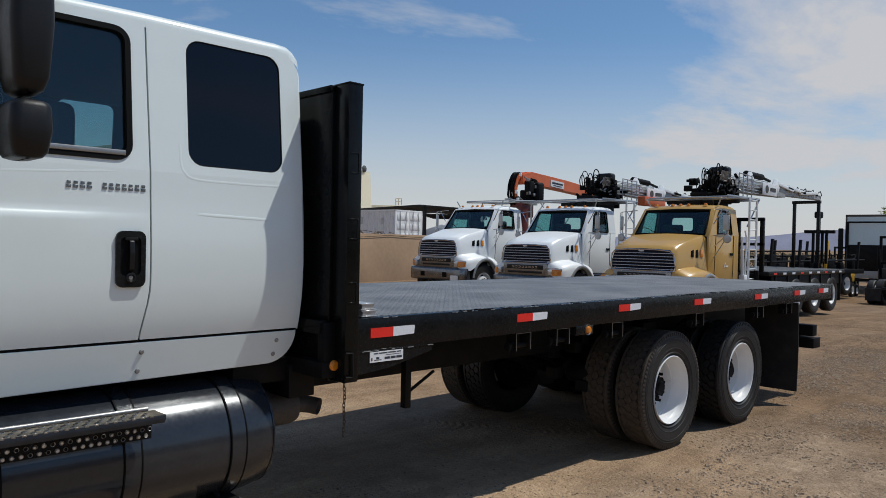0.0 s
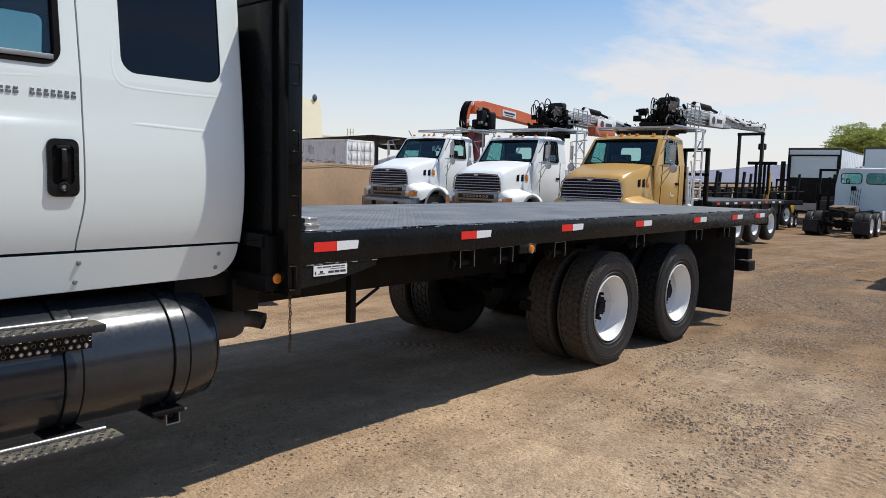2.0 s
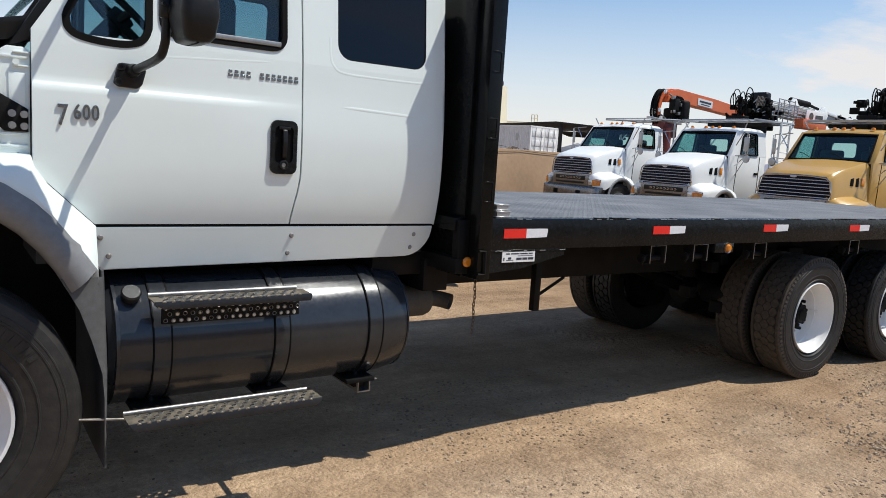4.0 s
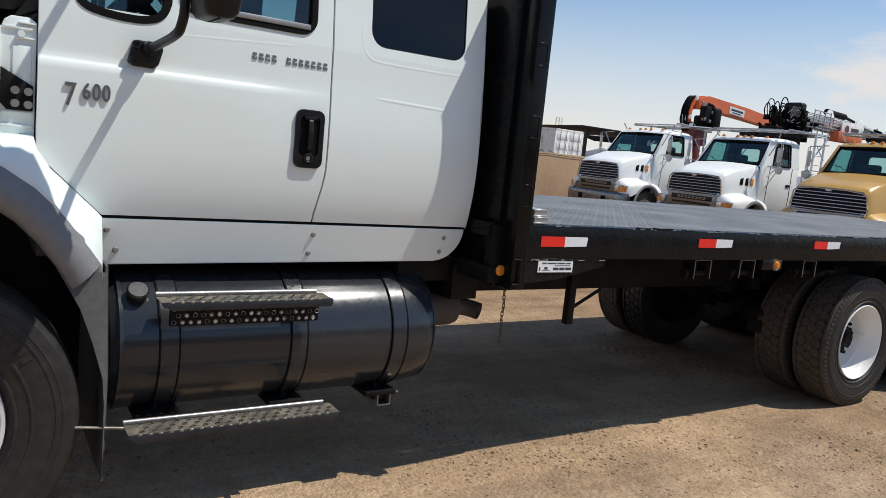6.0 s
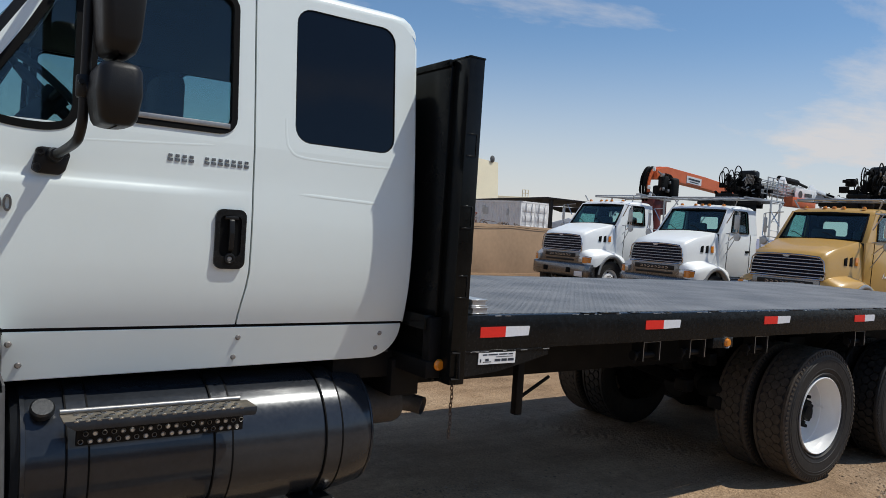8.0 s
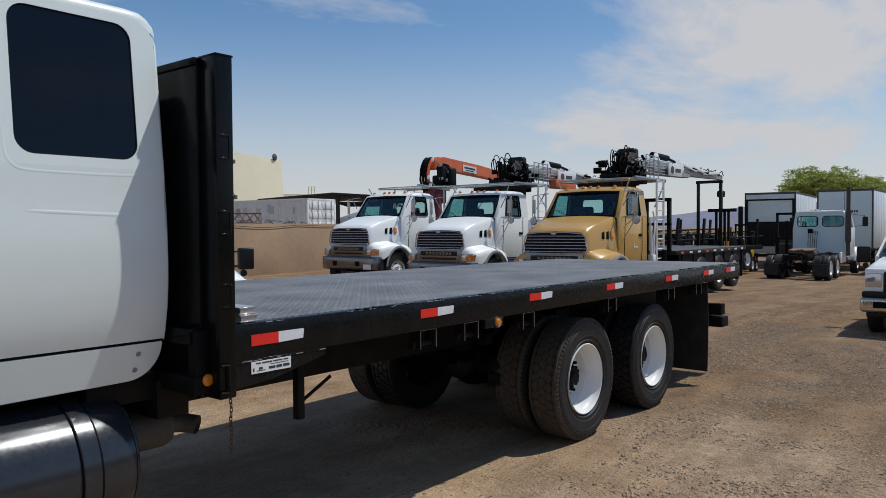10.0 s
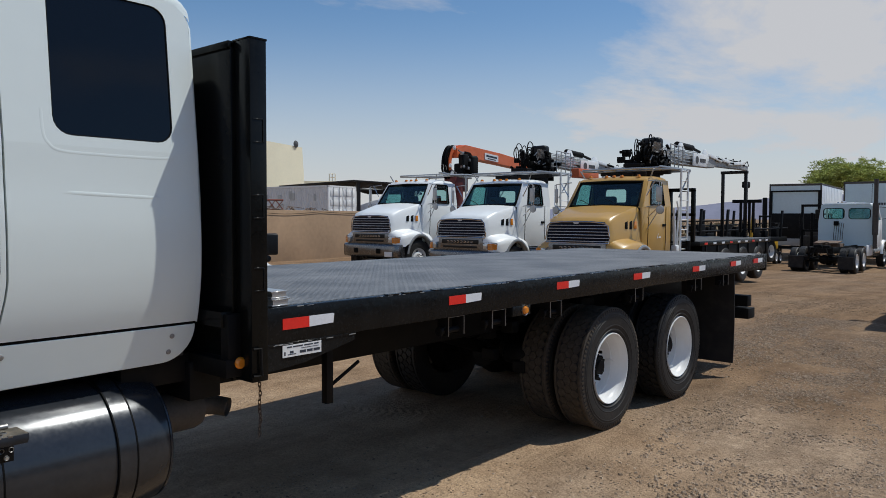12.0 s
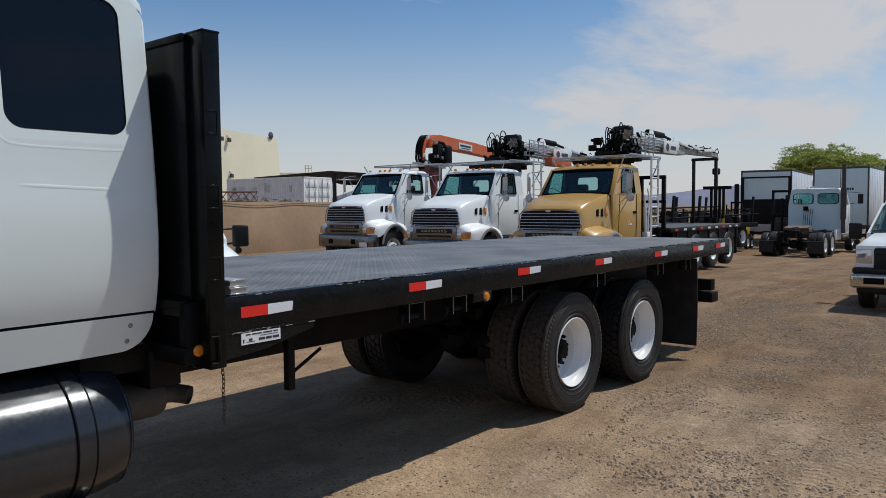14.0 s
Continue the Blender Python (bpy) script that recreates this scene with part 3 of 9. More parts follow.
# ---- ground ----
def ground():
    bm = B()
    xs = [-2500, -900, -300, -100, -40, -20, -12] + [-8 + 0.25 * i for i in range(0, 105)] + [19 + i for i in range(0, 24, 2)] + [50, 70, 110, 200, 500, 1100, 2600]
    ys = [-2500, -900, -300, -100, -40, -18, -10] + [-7 + 0.25 * i for i in range(0, 97)] + [18 + 2 * i for i in range(0, 12)] + [50, 80, 130, 250, 600, 1300, 2600]
    rows = []
    for y in ys:
        row = []
        for x in xs:
            z = ground_z(x, y)
            if abs(x - 6) < 30 and abs(y - 4) < 30:
                z += 0.02 * noise.noise(Vector((x * 0.5, y * 0.5, 3))) + 0.012 * noise.noise(Vector((x * 1.7, y * 1.7, 8)))
                # old tyre ruts across the open yard
                for k, yy in enumerate((-1.35, -2.0, 1.0, 0.3)):
                    wob = 0.25 * math.sin(x * 0.35 + k)
                    if x > 7:
                        z -= 0.025 * math.exp(-((y - yy - wob - 0.05 * (x - 7)) / 0.16) ** 2)
                if -3 < x < 7.5 and -0.2 < y < 2.8:
                    z *= 0.4
            row.append((x, y, z))
        rows.append(row)
    sheet(bm, rows)
    g = new("ground", to_mesh("ground", bm, DIRT, 180))
    tagged(g, "tan packed dirt yard with patches of grey gravel", "ground", kind="structure")


def stones():
    """Loose stones over the open dirt near the walk."""
    rnd = random.Random(4)
    verts, faces = [], []
    base = [(-1, -1, -0.4), (1, -1, -0.4), (1, 1, -0.4), (-1, 1, -0.4), (-0.6, -0.7, 0.5), (0.7, -0.5, 0.6), (0.5, 0.7, 0.45), (-0.6, 0.5, 0.6)]
    quads = [(0, 1, 5, 4), (1, 2, 6, 5), (2, 3, 7, 6), (3, 0, 4, 7), (4, 5, 6, 7)]
    for i in range(85000):
        x = -2.2 + 20 * rnd.random() ** 1.15
        y = rnd.uniform(-2.7, 1.2) if x < 7.5 else rnd.uniform(-3.5, 3.5)
        patch = noise.noise(Vector((x * 0.45, y * 0.45, 0))) + 0.6 * noise.noise(Vector((x * 1.6, y * 1.6, 4)))
        if rnd.random() > 0.30 + 0.75 * patch:
            continue
        s = rnd.choice((0.003, 0.004, 0.004, 0.005, 0.005, 0.006, 0.007, 0.008, 0.010)) * rnd.uniform(0.6, 1.2) * (1.0 if x < 6 else 1.15)
        z = ground_z(x, y) + 0.008 * noise.noise(Vector((x * 0.5, y * 0.5, 3)))
        a, o = rnd.uniform(0, 6.3), len(verts)
        c, sn = math.cos(a), math.sin(a)
        for px, py, pz in base:
            px, py, pz = px * rnd.uniform(0.8, 1.3), py * rnd.uniform(0.7, 1.1), pz * rnd.uniform(0.7, 1.1)
            verts.append((x + s * (c * px - sn * py), y + s * (sn * px + c * py), z + s * (pz * 0.9 + 0.12)))
        faces += [tuple(o + q for q in f) for f in quads]
    me = bpy.data.meshes.new("loose_stones")
    me.from_pydata(verts, [], faces)
    me.materials.append(STONE)
    tagged(new("loose_stones", me), "small loose grey and tan stones on the dirt", "stones", kind="stuff")


def clods():
    """Dark broken crust left by tyres, in drifts over the open side of the yard."""
    rnd = random.Random(11)
    verts, faces = [], []
    base = [(-1, -0.8, -0.3), (0.9, -1, -0.3), (1, 0.9, -0.3), (-0.9, 1, -0.3), (-0.5, -0.5, 0.5), (0.6, -0.4, 0.7), (0.4, 0.6, 0.5), (-0.5, 0.4, 0.65)]
    quads = [(0, 1, 5, 4), (1, 2, 6, 5), (2, 3, 7, 6), (3, 0, 4, 7), (4, 5, 6, 7)]
    for i in range(190000):
        x, y = rnd.uniform(-0.5, 13), rnd.uniform(-3.2, -0.25)
        if x > 7.4:
            y += rnd.uniform(0, 3.0)
        a = noise.noise(Vector((x * 0.5, y * 0.9, 21))) + 0.7 * noise.noise(Vector((x * 2.1, y * 3.0, 5))) + 0.5 * noise.noise(Vector((x * 7, y * 8, 9)))
        if rnd.random() > 0.06 + 0.85 * max(0.0, a - 0.24 + 0.062 * min(x, 9)):
            continue
        s = rnd.choice((0.0025, 0.003, 0.004, 0.004, 0.005, 0.006, 0.008, 0.012)) * rnd.uniform(0.6, 1.3)
        z = ground_z(x, y) + 0.006 * noise.noise(Vector((x * 0.5, y * 0.5, 3)))
        t, o = rnd.uniform(0, 6.3), len(verts)
        c, sn = math.cos(t), math.sin(t)
        for px, py, pz in base:
            px, py = px * rnd.uniform(0.8, 1.5), py * rnd.uniform(0.7, 1.1)
            verts.append((x + s * (c * px - sn * py), y + s * (sn * px + c * py), z + s * (pz * 0.8 + 0.1)))
        faces += [tuple(o + q for q in f) for f in quads]
    me = bpy.data.meshes.new("soil_clods")
    me.from_pydata(verts, [], faces)
    me.materials.append(CLOD)
    tagged(new("soil_clods", me), "dark crumbled soil clods on the dirt", "soil clods", kind="stuff")


ground()
stones()
clods()


# ---- wheels ----
def tyre_mesh(R, W, lugs, deep=0.012, rubber=RUBBER):
    """A tyre lying round Y, outer side at -Y. lugs: 'drive' blocks or 'rib' grooves."""
    bm = B()
    h = W / 2
    q = 0.955 if R < 0.52 else 1.0
    prof = [(0.298 * q, -h * 0.72), (0.318 * q, -h * 0.84), (0.330 * q, -h * 0.95), (0.336 * q, -h * 0.95), (0.340 * q, -h * 0.915), (R * 0.70, -h * 0.965), (R * 0.704, -h * 0.985), (R * 0.716, -h * 0.985), (R * 0.72, -h * 0.975), (R * 0.78, -h), (R * 0.84, -h), (R * 0.843, -h * 1.015), (R * 0.855, -h * 1.015), (R * 0.858, -h * 0.998), (R * 0.88, -h * 0.99), (R * 0.885, -h), (R * 0.893, -h * 0.995), (R * 0.896, -h * 0.975), (R * 0.955, -h * 0.93), (R - 0.014, -h * 0.86), (R - deep, -h * 0.80)]
    if lugs == "rib":
        for g in (-0.45, 0.0, 0.45):
            prof += [(R, h * (g - 0.17)), (R, h * (g - 0.05)), (R - deep, h * (g - 0.04)), (R - deep, h * (g + 0.04)), (R, h * (g + 0.05)), (R, h * (g + 0.17))]
    else:
        prof += [(R - deep, 0.0)]
    prof += [(R - deep, h * 0.80), (R - 0.014, h * 0.86), (R * 0.955, h * 0.93), (R * 0.88, h * 0.99), (R * 0.78, h), (0.33 * q, h * 0.86), (0.298 * q, h * 0.72)]
    lathe(bm, prof, "Y", seg=56, close=True)
    return to_mesh("wheel", bm, rubber, 30)


def tread_blocks_mesh(R, W, deep, n=46, rubber=RUBBER, gap=0.12):
    """Six-sided lugs in staggered rows between two plain shoulder ribs, with small teeth below the shoulders."""
    bm = B()
    h = W / 2
    fill = (1 - gap) / 2
    for k in range(n):
        for yc, sh in ((-0.42, 0.0), (0.0, 0.5), (0.42, 0.0)):
            a, da, hw = 2 * math.pi * (k + sh) / n, 2 * math.pi / n * fill, 0.27 * (1 - gap)
            loop = [(a - da, yc - hw * 0.42), (a - da * 0.2, yc - hw), (a + da * 0.2, yc - hw), (a + da, yc - hw * 0.42), (a + da, yc + hw * 0.42), (a + da * 0.2, yc + hw), (a - da * 0.2, yc + hw), (a - da, yc + hw * 0.42)]
            low = [bm.verts.new(((R - deep - 0.002) * math.cos(x), y * h, (R - deep - 0.002) * math.sin(x))) for x, y in loop]
            top = [bm.verts.new((R * math.cos(x), y * h, R * math.sin(x))) for x, y in loop]
            bm.faces.new(top)
            for i in range(8):
                j = (i + 1) % 8
                bm.faces.new((low[i], low[j], top[j], top[i]))
    for s in (-1, 1):
        lathe(bm, [(R - deep - 0.002, s * h * 0.70), (R, s * h * 0.705), (R, s * h * 0.84), (R - 0.006, s * h * 0.885), (R - 0.022, s * h * 0.905), (R - 0.030, s * h * 0.80)], "Y", seg=72, close=True)
        for k in range(84):
            a = 2 * math.pi * k / 84
            quad = [(r * math.cos(b), r * math.sin(b)) for r, b in ((R - 0.038, a), (R - 0.012, a), (R - 0.012, a + 0.036), (R - 0.038, a + 0.036))]
            inner = [bm.verts.new((x, s * h * 0.86, z)) for x, z in quad]
            outer = [bm.verts.new((x, s * h * q, z)) for (x, z), q in zip(quad, (0.985, 0.935, 0.935, 0.985))]
            bm.faces.new(outer)
            for i in range(4):
                j = (i + 1) % 4
                bm.faces.new((inner[i], inner[j], outer[j], outer[i]))
    bmesh.ops.recalc_face_normals(bm, faces=bm.faces[:])
    return to_mesh("tread_block", bm, rubber, 30)


def lettering_mesh(R, W):
    """Raised sidewall lettering as plain bars."""
    bm = B()
    h = W / 2
    for k in range(9):
        for s in (0.55, 3.4):
            a = s + k * 0.075
            r0, r1 = R * 0.76, R * 0.83
            q = [bm.verts.new((r * math.cos(aa), -h - 0.003 + 0.0, r * math.sin(aa))) for r, aa in ((r0, a), (r1, a), (r1, a + 0.045), (r0, a + 0.045))]
            bm.faces.new(q)
            q2 = [bm.verts.new((v.co.x, -h + 0.012, v.co.z)) for v in q]
            for i in range(4):
                bm.faces.new((q[i], q[(i + 1) % 4], q2[(i + 1) % 4], q2[i]))
    return to_mesh("sidewall_lettering", bm, RUBBER, 30)


def dish_rim_mesh(W):
    """The outer wheel of a pair: a deep white bowl."""
    bm = B()
    h = W / 2
    lathe(bm, [(0.300, -h * 0.66), (0.305, -h * 0.80), (0.304, -h * 0.90), (0.299, -h * 0.93), (0.293, -h * 0.90), (0.290, -h * 0.78), (0.287, -h * 0.58), (0.278, -h * 0.50), (0.274, -h * 0.40), (0.262, h * 0.02),
               (0.259, h * 0.08), (0.252, h * 0.10), (0.250, h * 0.16), (0.252, h * 0.55), (0.240, h * 0.70), (0.222, h * 0.77), (0.214, h * 0.745), (0.205, h * 0.78), (0.175, h * 0.66), (0.168, h * 0.60), (0.13, h * 0.60), (0.10, h * 0.60), (0.10, h * 0.95), (0.29, h * 0.95), (0.30, h * 0.7)], "Y", seg=64, close=True)
    for v in bm.verts:
        v.co = Vector((v.co.x * 0.955, v.co.y, v.co.z * 0.955))
    return to_mesh("rim", bm, RIM_WHITE, 40)


def valve_mesh(W):
    """The valve stem of a dished wheel."""
    bm = B()
    h = W / 2
    pipe(bm, [(0.246, h * 0.60, 0.02), (0.235, h * 0.35, 0.02), (0.222, -h * 0.05, 0.02)], 0.0045, 7)
    rod(bm, (0.222, -h * 0.05, 0.02), (0.217, -h * 0.20, 0.02), 0.006, 7)
    return to_mesh("valve_stem", bm, RIM_WHITE, 40)


def flat_rim_mesh(W):
    """A steer-axle wheel: the disc stands near the outer face."""
    bm = B()
    h = W / 2
    lathe(bm, [(0.300, -h * 0.66), (0.305, -h * 0.80), (0.302, -h * 0.86), (0.290, -h * 0.84), (0.280, -h * 0.62), (0.262, -h * 0.40), (0.235, -h * 0.36),
               (0.20, -h * 0.62), (0.165, -h * 0.74), (0.08, -h * 0.74), (0.08, -h * 0.5), (0.26, h * 0.1), (0.29, h * 0.8), (0.30, h * 0.7)], "Y", seg=56, close=True)
    return to_mesh("rim", bm, RIM_WHITE, 40)


def hub_mesh(front, y0):
    bm = B()
    if front:
        lathe(bm, [(0.0, y0 - 0.10), (0.055, y0 - 0.10), (0.075, y0 - 0.08), (0.08, y0), (0.08, y0 + 0.1)], "Y", seg=24)
    else:
        lathe(bm, [(0.0, y0 - 0.125), (0.05, y0 - 0.125), (0.056, y0 - 0.115), (0.060, y0 - 0.075), (0.086, y0 - 0.070), (0.090, y0 - 0.055), (0.092, y0 - 0.02), (0.115, y0 - 0.015), (0.115, y0 + 0.06)], "Y", seg=24)
        for k in range(8):
            a = 2 * math.pi * k / 8
            box(bm, 0.070, 0.104, y0 - 0.098, y0 - 0.05, -0.013, 0.013, 0.004, 1, Matrix.Rotation(-a, 4, "Y"))
    for k in range(10):
        a = 2 * math.pi * k / 10 + 0.2
        c, s = 0.132 * math.cos(a), 0.132 * math.sin(a)
        if not front:
            c, s = c * 1.05, s * 1.05
        rod(bm, (c, y0 - (0.045 if front else 0.075), s), (c, y0 + 0.03, s), 0.016 if front else 0.013, 6)
    return to_mesh("hub", bm, STEEL if front else FRAME_BLACK, 40)


def hole_mesh(y0):
    """Dark hand holes of a steer wheel, as inset cups."""
    bm = B()
    for k in range(5):
        a = 2 * math.pi * k / 5 + 0.5
        c, s = 0.222 * math.cos(a), 0.222 * math.sin(a)
        m = Matrix.Translation((c, y0, s)) @ Matrix.Rotation(-a, 4, "Y")
        ringv = []
        for j in range(16):
            t = 2 * math.pi * j / 16
            ringv.append(m @ Vector((0.024 * math.cos(t), 0, 0.038 * math.sin(t))))
        slab(bm, ringv, (0, 0.01, 0))
    return to_mesh("hand_hole", bm, SEAL)


TYRE_DRIVE, TYRE_RIB = tyre_mesh(0.500, 0.27, "drive", 0.018), tyre_mesh(0.500, 0.27, "rib", 0.010)
TREAD_BLOCKS, LETTERING, LETTERING_STEER = tread_blocks_mesh(0.500, 0.27, 0.018, 42, RUBBER, 0.16), lettering_mesh(0.500, 0.27), lettering_mesh(0.540, 0.29)
TYRE_WORN, WORN_BLOCKS = tyre_mesh(0.500, 0.27, "drive", 0.006), tread_blocks_mesh(0.500, 0.27, 0.006, 44, RUBBER_WORN, 0.07)
TYRE_STEER, VALVE = tyre_mesh(0.540, 0.29, "rib", 0.010), valve_mesh(0.27)
RIM_DISH, RIM_FLAT = dish_rim_mesh(0.27), flat_rim_mesh(0.29)
HUB_REAR, HUB_FRONT, HOLES = hub_mesh(False, 0.095), hub_mesh(True, -0.10), hole_mesh(-0.085)


def wheel(parent, x, y, z, kind, out=-1, spin=0.0, rim=None, name="wheel"):
    """One wheel under a vehicle. kind: drive, rib, inner or steer. out: -1 faces -Y, 1 faces +Y."""
    w = new(name, {"drive": TYRE_DRIVE, "rib": TYRE_RIB, "inner": TYRE_DRIVE, "worn": TYRE_WORN, "worn_inner": TYRE_WORN, "steer": TYRE_STEER}[kind])
    for nm, me in (("tread_block", TREAD_BLOCKS if kind in ("drive", "inner") else WORN_BLOCKS if kind in ("worn", "worn_inner") else None), ("sidewall_lettering", None if kind in ("inner", "worn", "worn_inner") else LETTERING_STEER if kind == "steer" else LETTERING)):
        if me:
            o = new(nm, me)
            o.parent = w
            tagged(o, kind="stuff")
    w.parent = parent
    w.matrix_local = pose(x, y, z, 0, 0, 180 if out > 0 else 0) @ Matrix.Rotation(spin, 4, "Y")
    if kind not in ("inner", "worn_inner"):
        for nm, me in (("rim", rim or (RIM_FLAT if kind == "steer" else RIM_DISH)), ("hub", HUB_FRONT if kind == "steer" else HUB_REAR)):
            o = new(nm, me)
            o.parent = w
        o = new(*(("hand_hole", HOLES) if kind == "steer" else ("valve_stem", VALVE)))
        o.parent = w
    return w


def axle_end(parent, x, z, y_near, y_far, spin=0.0, kinds=("drive", "drive")):
    """A pair of twin wheels at both ends of an axle; y_near and y_far are the outer faces."""
    wheel(parent, x, y_near + 0.135, z, kinds[0], -1, spin)
    wheel(parent, x, y_near + 0.135 + 0.325, z, "worn_inner" if kinds[0] == "worn" else "inner", -1, spin + 0.3, name="inner_wheel")
    wheel(parent, x, y_far - 0.135, z, kinds[1], 1, spin)
    wheel(parent, x, y_far - 0.135 - 0.325, z, "inner", 1, spin + 0.5, name="inner_wheel")


# ---- the white flatbed truck ----
BED = dict(x0=0.2, x1=7.24, y0=0.0, y1=2.5, z=1.314)
truck = thing("flatbed_truck", "white long-nosed truck with a black steel flatbed and white wheels", "truck")


def flatbed():
    b = BED
    bm = B()
    box(bm, b["x0"], b["x1"], 0.062, b["y1"] - 0.062, b["z"] - 0.008, b["z"])
    deck = part("deck", bm, TREAD, truck, "worn black tread-plate deck")
    for y0, y1 in ((0.0, 0.06), (2.44, 2.5)):
        bm = B()
        box(bm, b["x0"], b["x1"], y0, y1, 1.146, b["z"] - 0.002, 0.004)
        part("side_rail", bm, BLACK, truck, "black painted steel side rail")
    bm = B()
    box(bm, b["x1"] - 0.004, b["x1"] + 0.06, 0.0, 2.5, 1.12, b["z"] - 0.001, 0.005)
    part("rear_rail", bm, BLACK, truck)
    # loose seams and torn paint flakes along the top of the near rail
    bm = B()
    rnd = random.Random(9)
    for k in range(26):
        x = rnd.uniform(0.3, 7.0)
        box(bm, x, x + rnd.uniform(0.03, 0.22), -0.0015, 0.03, b["z"] - 0.003, b["z"] + rnd.uniform(0.002, 0.006), 0.0008, 1)
    tagged(part("weld_seam", bm, BLACK, truck, "rough weld beads along the rail"), kind="stuff")
    bm = B()
    for k in range(24):
        x = 0.32 + k * 0.295
        box(bm, x, x + 0.05, 0.06, 2.44, 1.20, 1.305)
        box(bm, x - 0.02, x + 0.07, 0.06, 2.44, 1.195, 1.203)
    parts("cross_member", bm, FRAME_BLACK, truck)
    for y in (0.74, 1.68):
        bm = B()
        box(bm, 0.1, 7.2, y, y + 0.08, 1.06, 1.195, 0.004)
        part("bed_sill", bm, FRAME_BLACK, truck)
    # front corner plate of the near rail
    for y in (0.002, 2.49):
        bm = B()
        slab(bm, [(0.2, y, 1.15), (0.2, y, 1.02), (0.43, y, 1.04), (0.745, y, 1.108), (0.745, y, 1.15)], (0, 0.008, 0))
        box(bm, 0.2, 0.745, y - 0.003, y + 0.004, 1.136, 1.146, 0.001, 1)
        part("corner_plate", bm, BLACK, truck)
    # tape
    for k, x in enumerate((0.45, 1.636, 2.812, 3.997, 5.235, 6.25, 6.975)):
        w = 0.155
        rnd2 = random.Random(k)
        t = -0.014 if k == 0 else rnd2.uniform(-0.004, 0.004)
        bm = B()
        box(bm, x - w, x, -0.0035, 0.001, 1.221 + t, 1.272 + t)
        r = part("reflector", bm, RED, truck, "red and white reflective tape")
        bm = B()
        slab(bm, [(x, -0.0035, 1.221 + t), (x + w * 0.96, -0.0035, 1.222 + t + rnd2.uniform(0, 0.004)), (x + w, -0.0035, 1.268 + t), (x + w * 0.97, -0.0035, 1.272 + t), (x, -0.0035, 1.272 + t)], (0, 0.004, 0))
        part("white_band", bm, WHITE_TAPE, r)
    # sticker with unreadable rows
    bm = B()
    box(bm, 0.293, 0.522, -0.0035, 0.001, 1.078, 1.133)
    s = part("sticker", bm, PAPER, truck, "small white dealer sticker with dark printed rows")
    bm = B()
    for x0, x1, z0, z1 in ((0.318, 0.345, 1.121, 1.127), (0.352, 0.41, 1.121, 1.127), (0.417, 0.47, 1.121, 1.127), (0.477, 0.505, 1.121, 1.127), (0.40, 0.505, 1.111, 1.1135), (0.392, 0.428, 1.090, 1.102), (0.434, 0.468, 1.090, 1.102), (0.474, 0.512, 1.090, 1.102), (0.302, 0.309, 1.088, 1.104), (0.322, 0.37, 1.088, 1.091), (0.335, 0.355, 1.094, 1.105)):
        box(bm, x0, x1, -0.0045, -0.003, z0, z1)
    parts("printed_row", bm, INK, s)
    bm = B()
    rnd = random.Random(14)
    for k in range(46):
        x = rnd.uniform(0.25, 7.1)
        box(bm, x, x + rnd.uniform(0.006, 0.05), -0.0012, 0.004, 1.3085, 1.3085 + rnd.uniform(0.002, 0.0042))
    for k in range(9):
        x = rnd.uniform(0.22, 0.74)
        box(bm, x, x + rnd.uniform(0.01, 0.06), -0.0022, 0.004, 1.137, 1.137 + rnd.uniform(0.002, 0.006))
    tagged(part("paint_chip", bm, GALV, truck, "bare metal chips along the rail edges"), kind="stuff")
    # strap winches and hooks under the rail
    for x in (1.57, 1.995, 2.67, 3.98, 5.26, 6.0):
        bm = B()
        for dx in (-0.075, 0.060):
            box(bm, x + dx, x + dx + 0.008, 0.015, 0.10, 1.03, 1.15, 0.001, 1)
        rod(bm, (x - 0.10, 0.055, 1.06), (x + 0.10, 0.055, 1.06), 0.018, 10)
        rod(bm, (x - 0.115, 0.055, 1.06), (x - 0.10, 0.055, 1.06), 0.028, 10)
        pipe(bm, [(x - 0.115, 0.04, 1.02), (x - 0.115, 0.035, 1.07), (x - 0.08, 0.03, 1.085)], 0.005, 6)
        w = part("strap_winch", bm, FRAME_BLACK, truck)
        bm = B()
        pipe(bm, [(x - 0.075, 0.012, 1.032), (x - 0.075, 0.012, 1.142), (x + 0.068, 0.012, 1.142), (x + 0.068, 0.012, 1.032)], 0.0023, 6)
        part("worn_edge", bm, STEEL, w, "bare metal edge")
    # side lamps
    bm = B()
    box(bm, 2.12, 2.325, -0.004, 0.06, 1.085, 1.15, 0.004)
    lb = part("lamp_box", bm, BLACK, truck)
    bm = B()
    lathe(bm, [(0.0, -0.022), (0.02, -0.02), (0.026, -0.010), (0.028, 0.0)], "Y", (2.255, -0.004, 1.118), 20)
    part("amber_lamp", bm, AMBER, lb, "round amber marker lamp")
    bm = B()
    lathe(bm, [(0.032, -0.005), (0.036, -0.008), (0.036, 0.004), (0.03, 0.004)], "Y", (2.255, -0.004, 1.118), 20, close=True)
    part("lamp_ring", bm, STEEL, lb)
    bm = B()
    lathe(bm, [(0.0, -0.018), (0.019, -0.016), (0.026, -0.008), (0.0275, 0.0)], "Y", (0.086, 0.028, 1.083), 22)
    part("amber_lamp", bm, AMBER, truck, "round amber marker lamp")
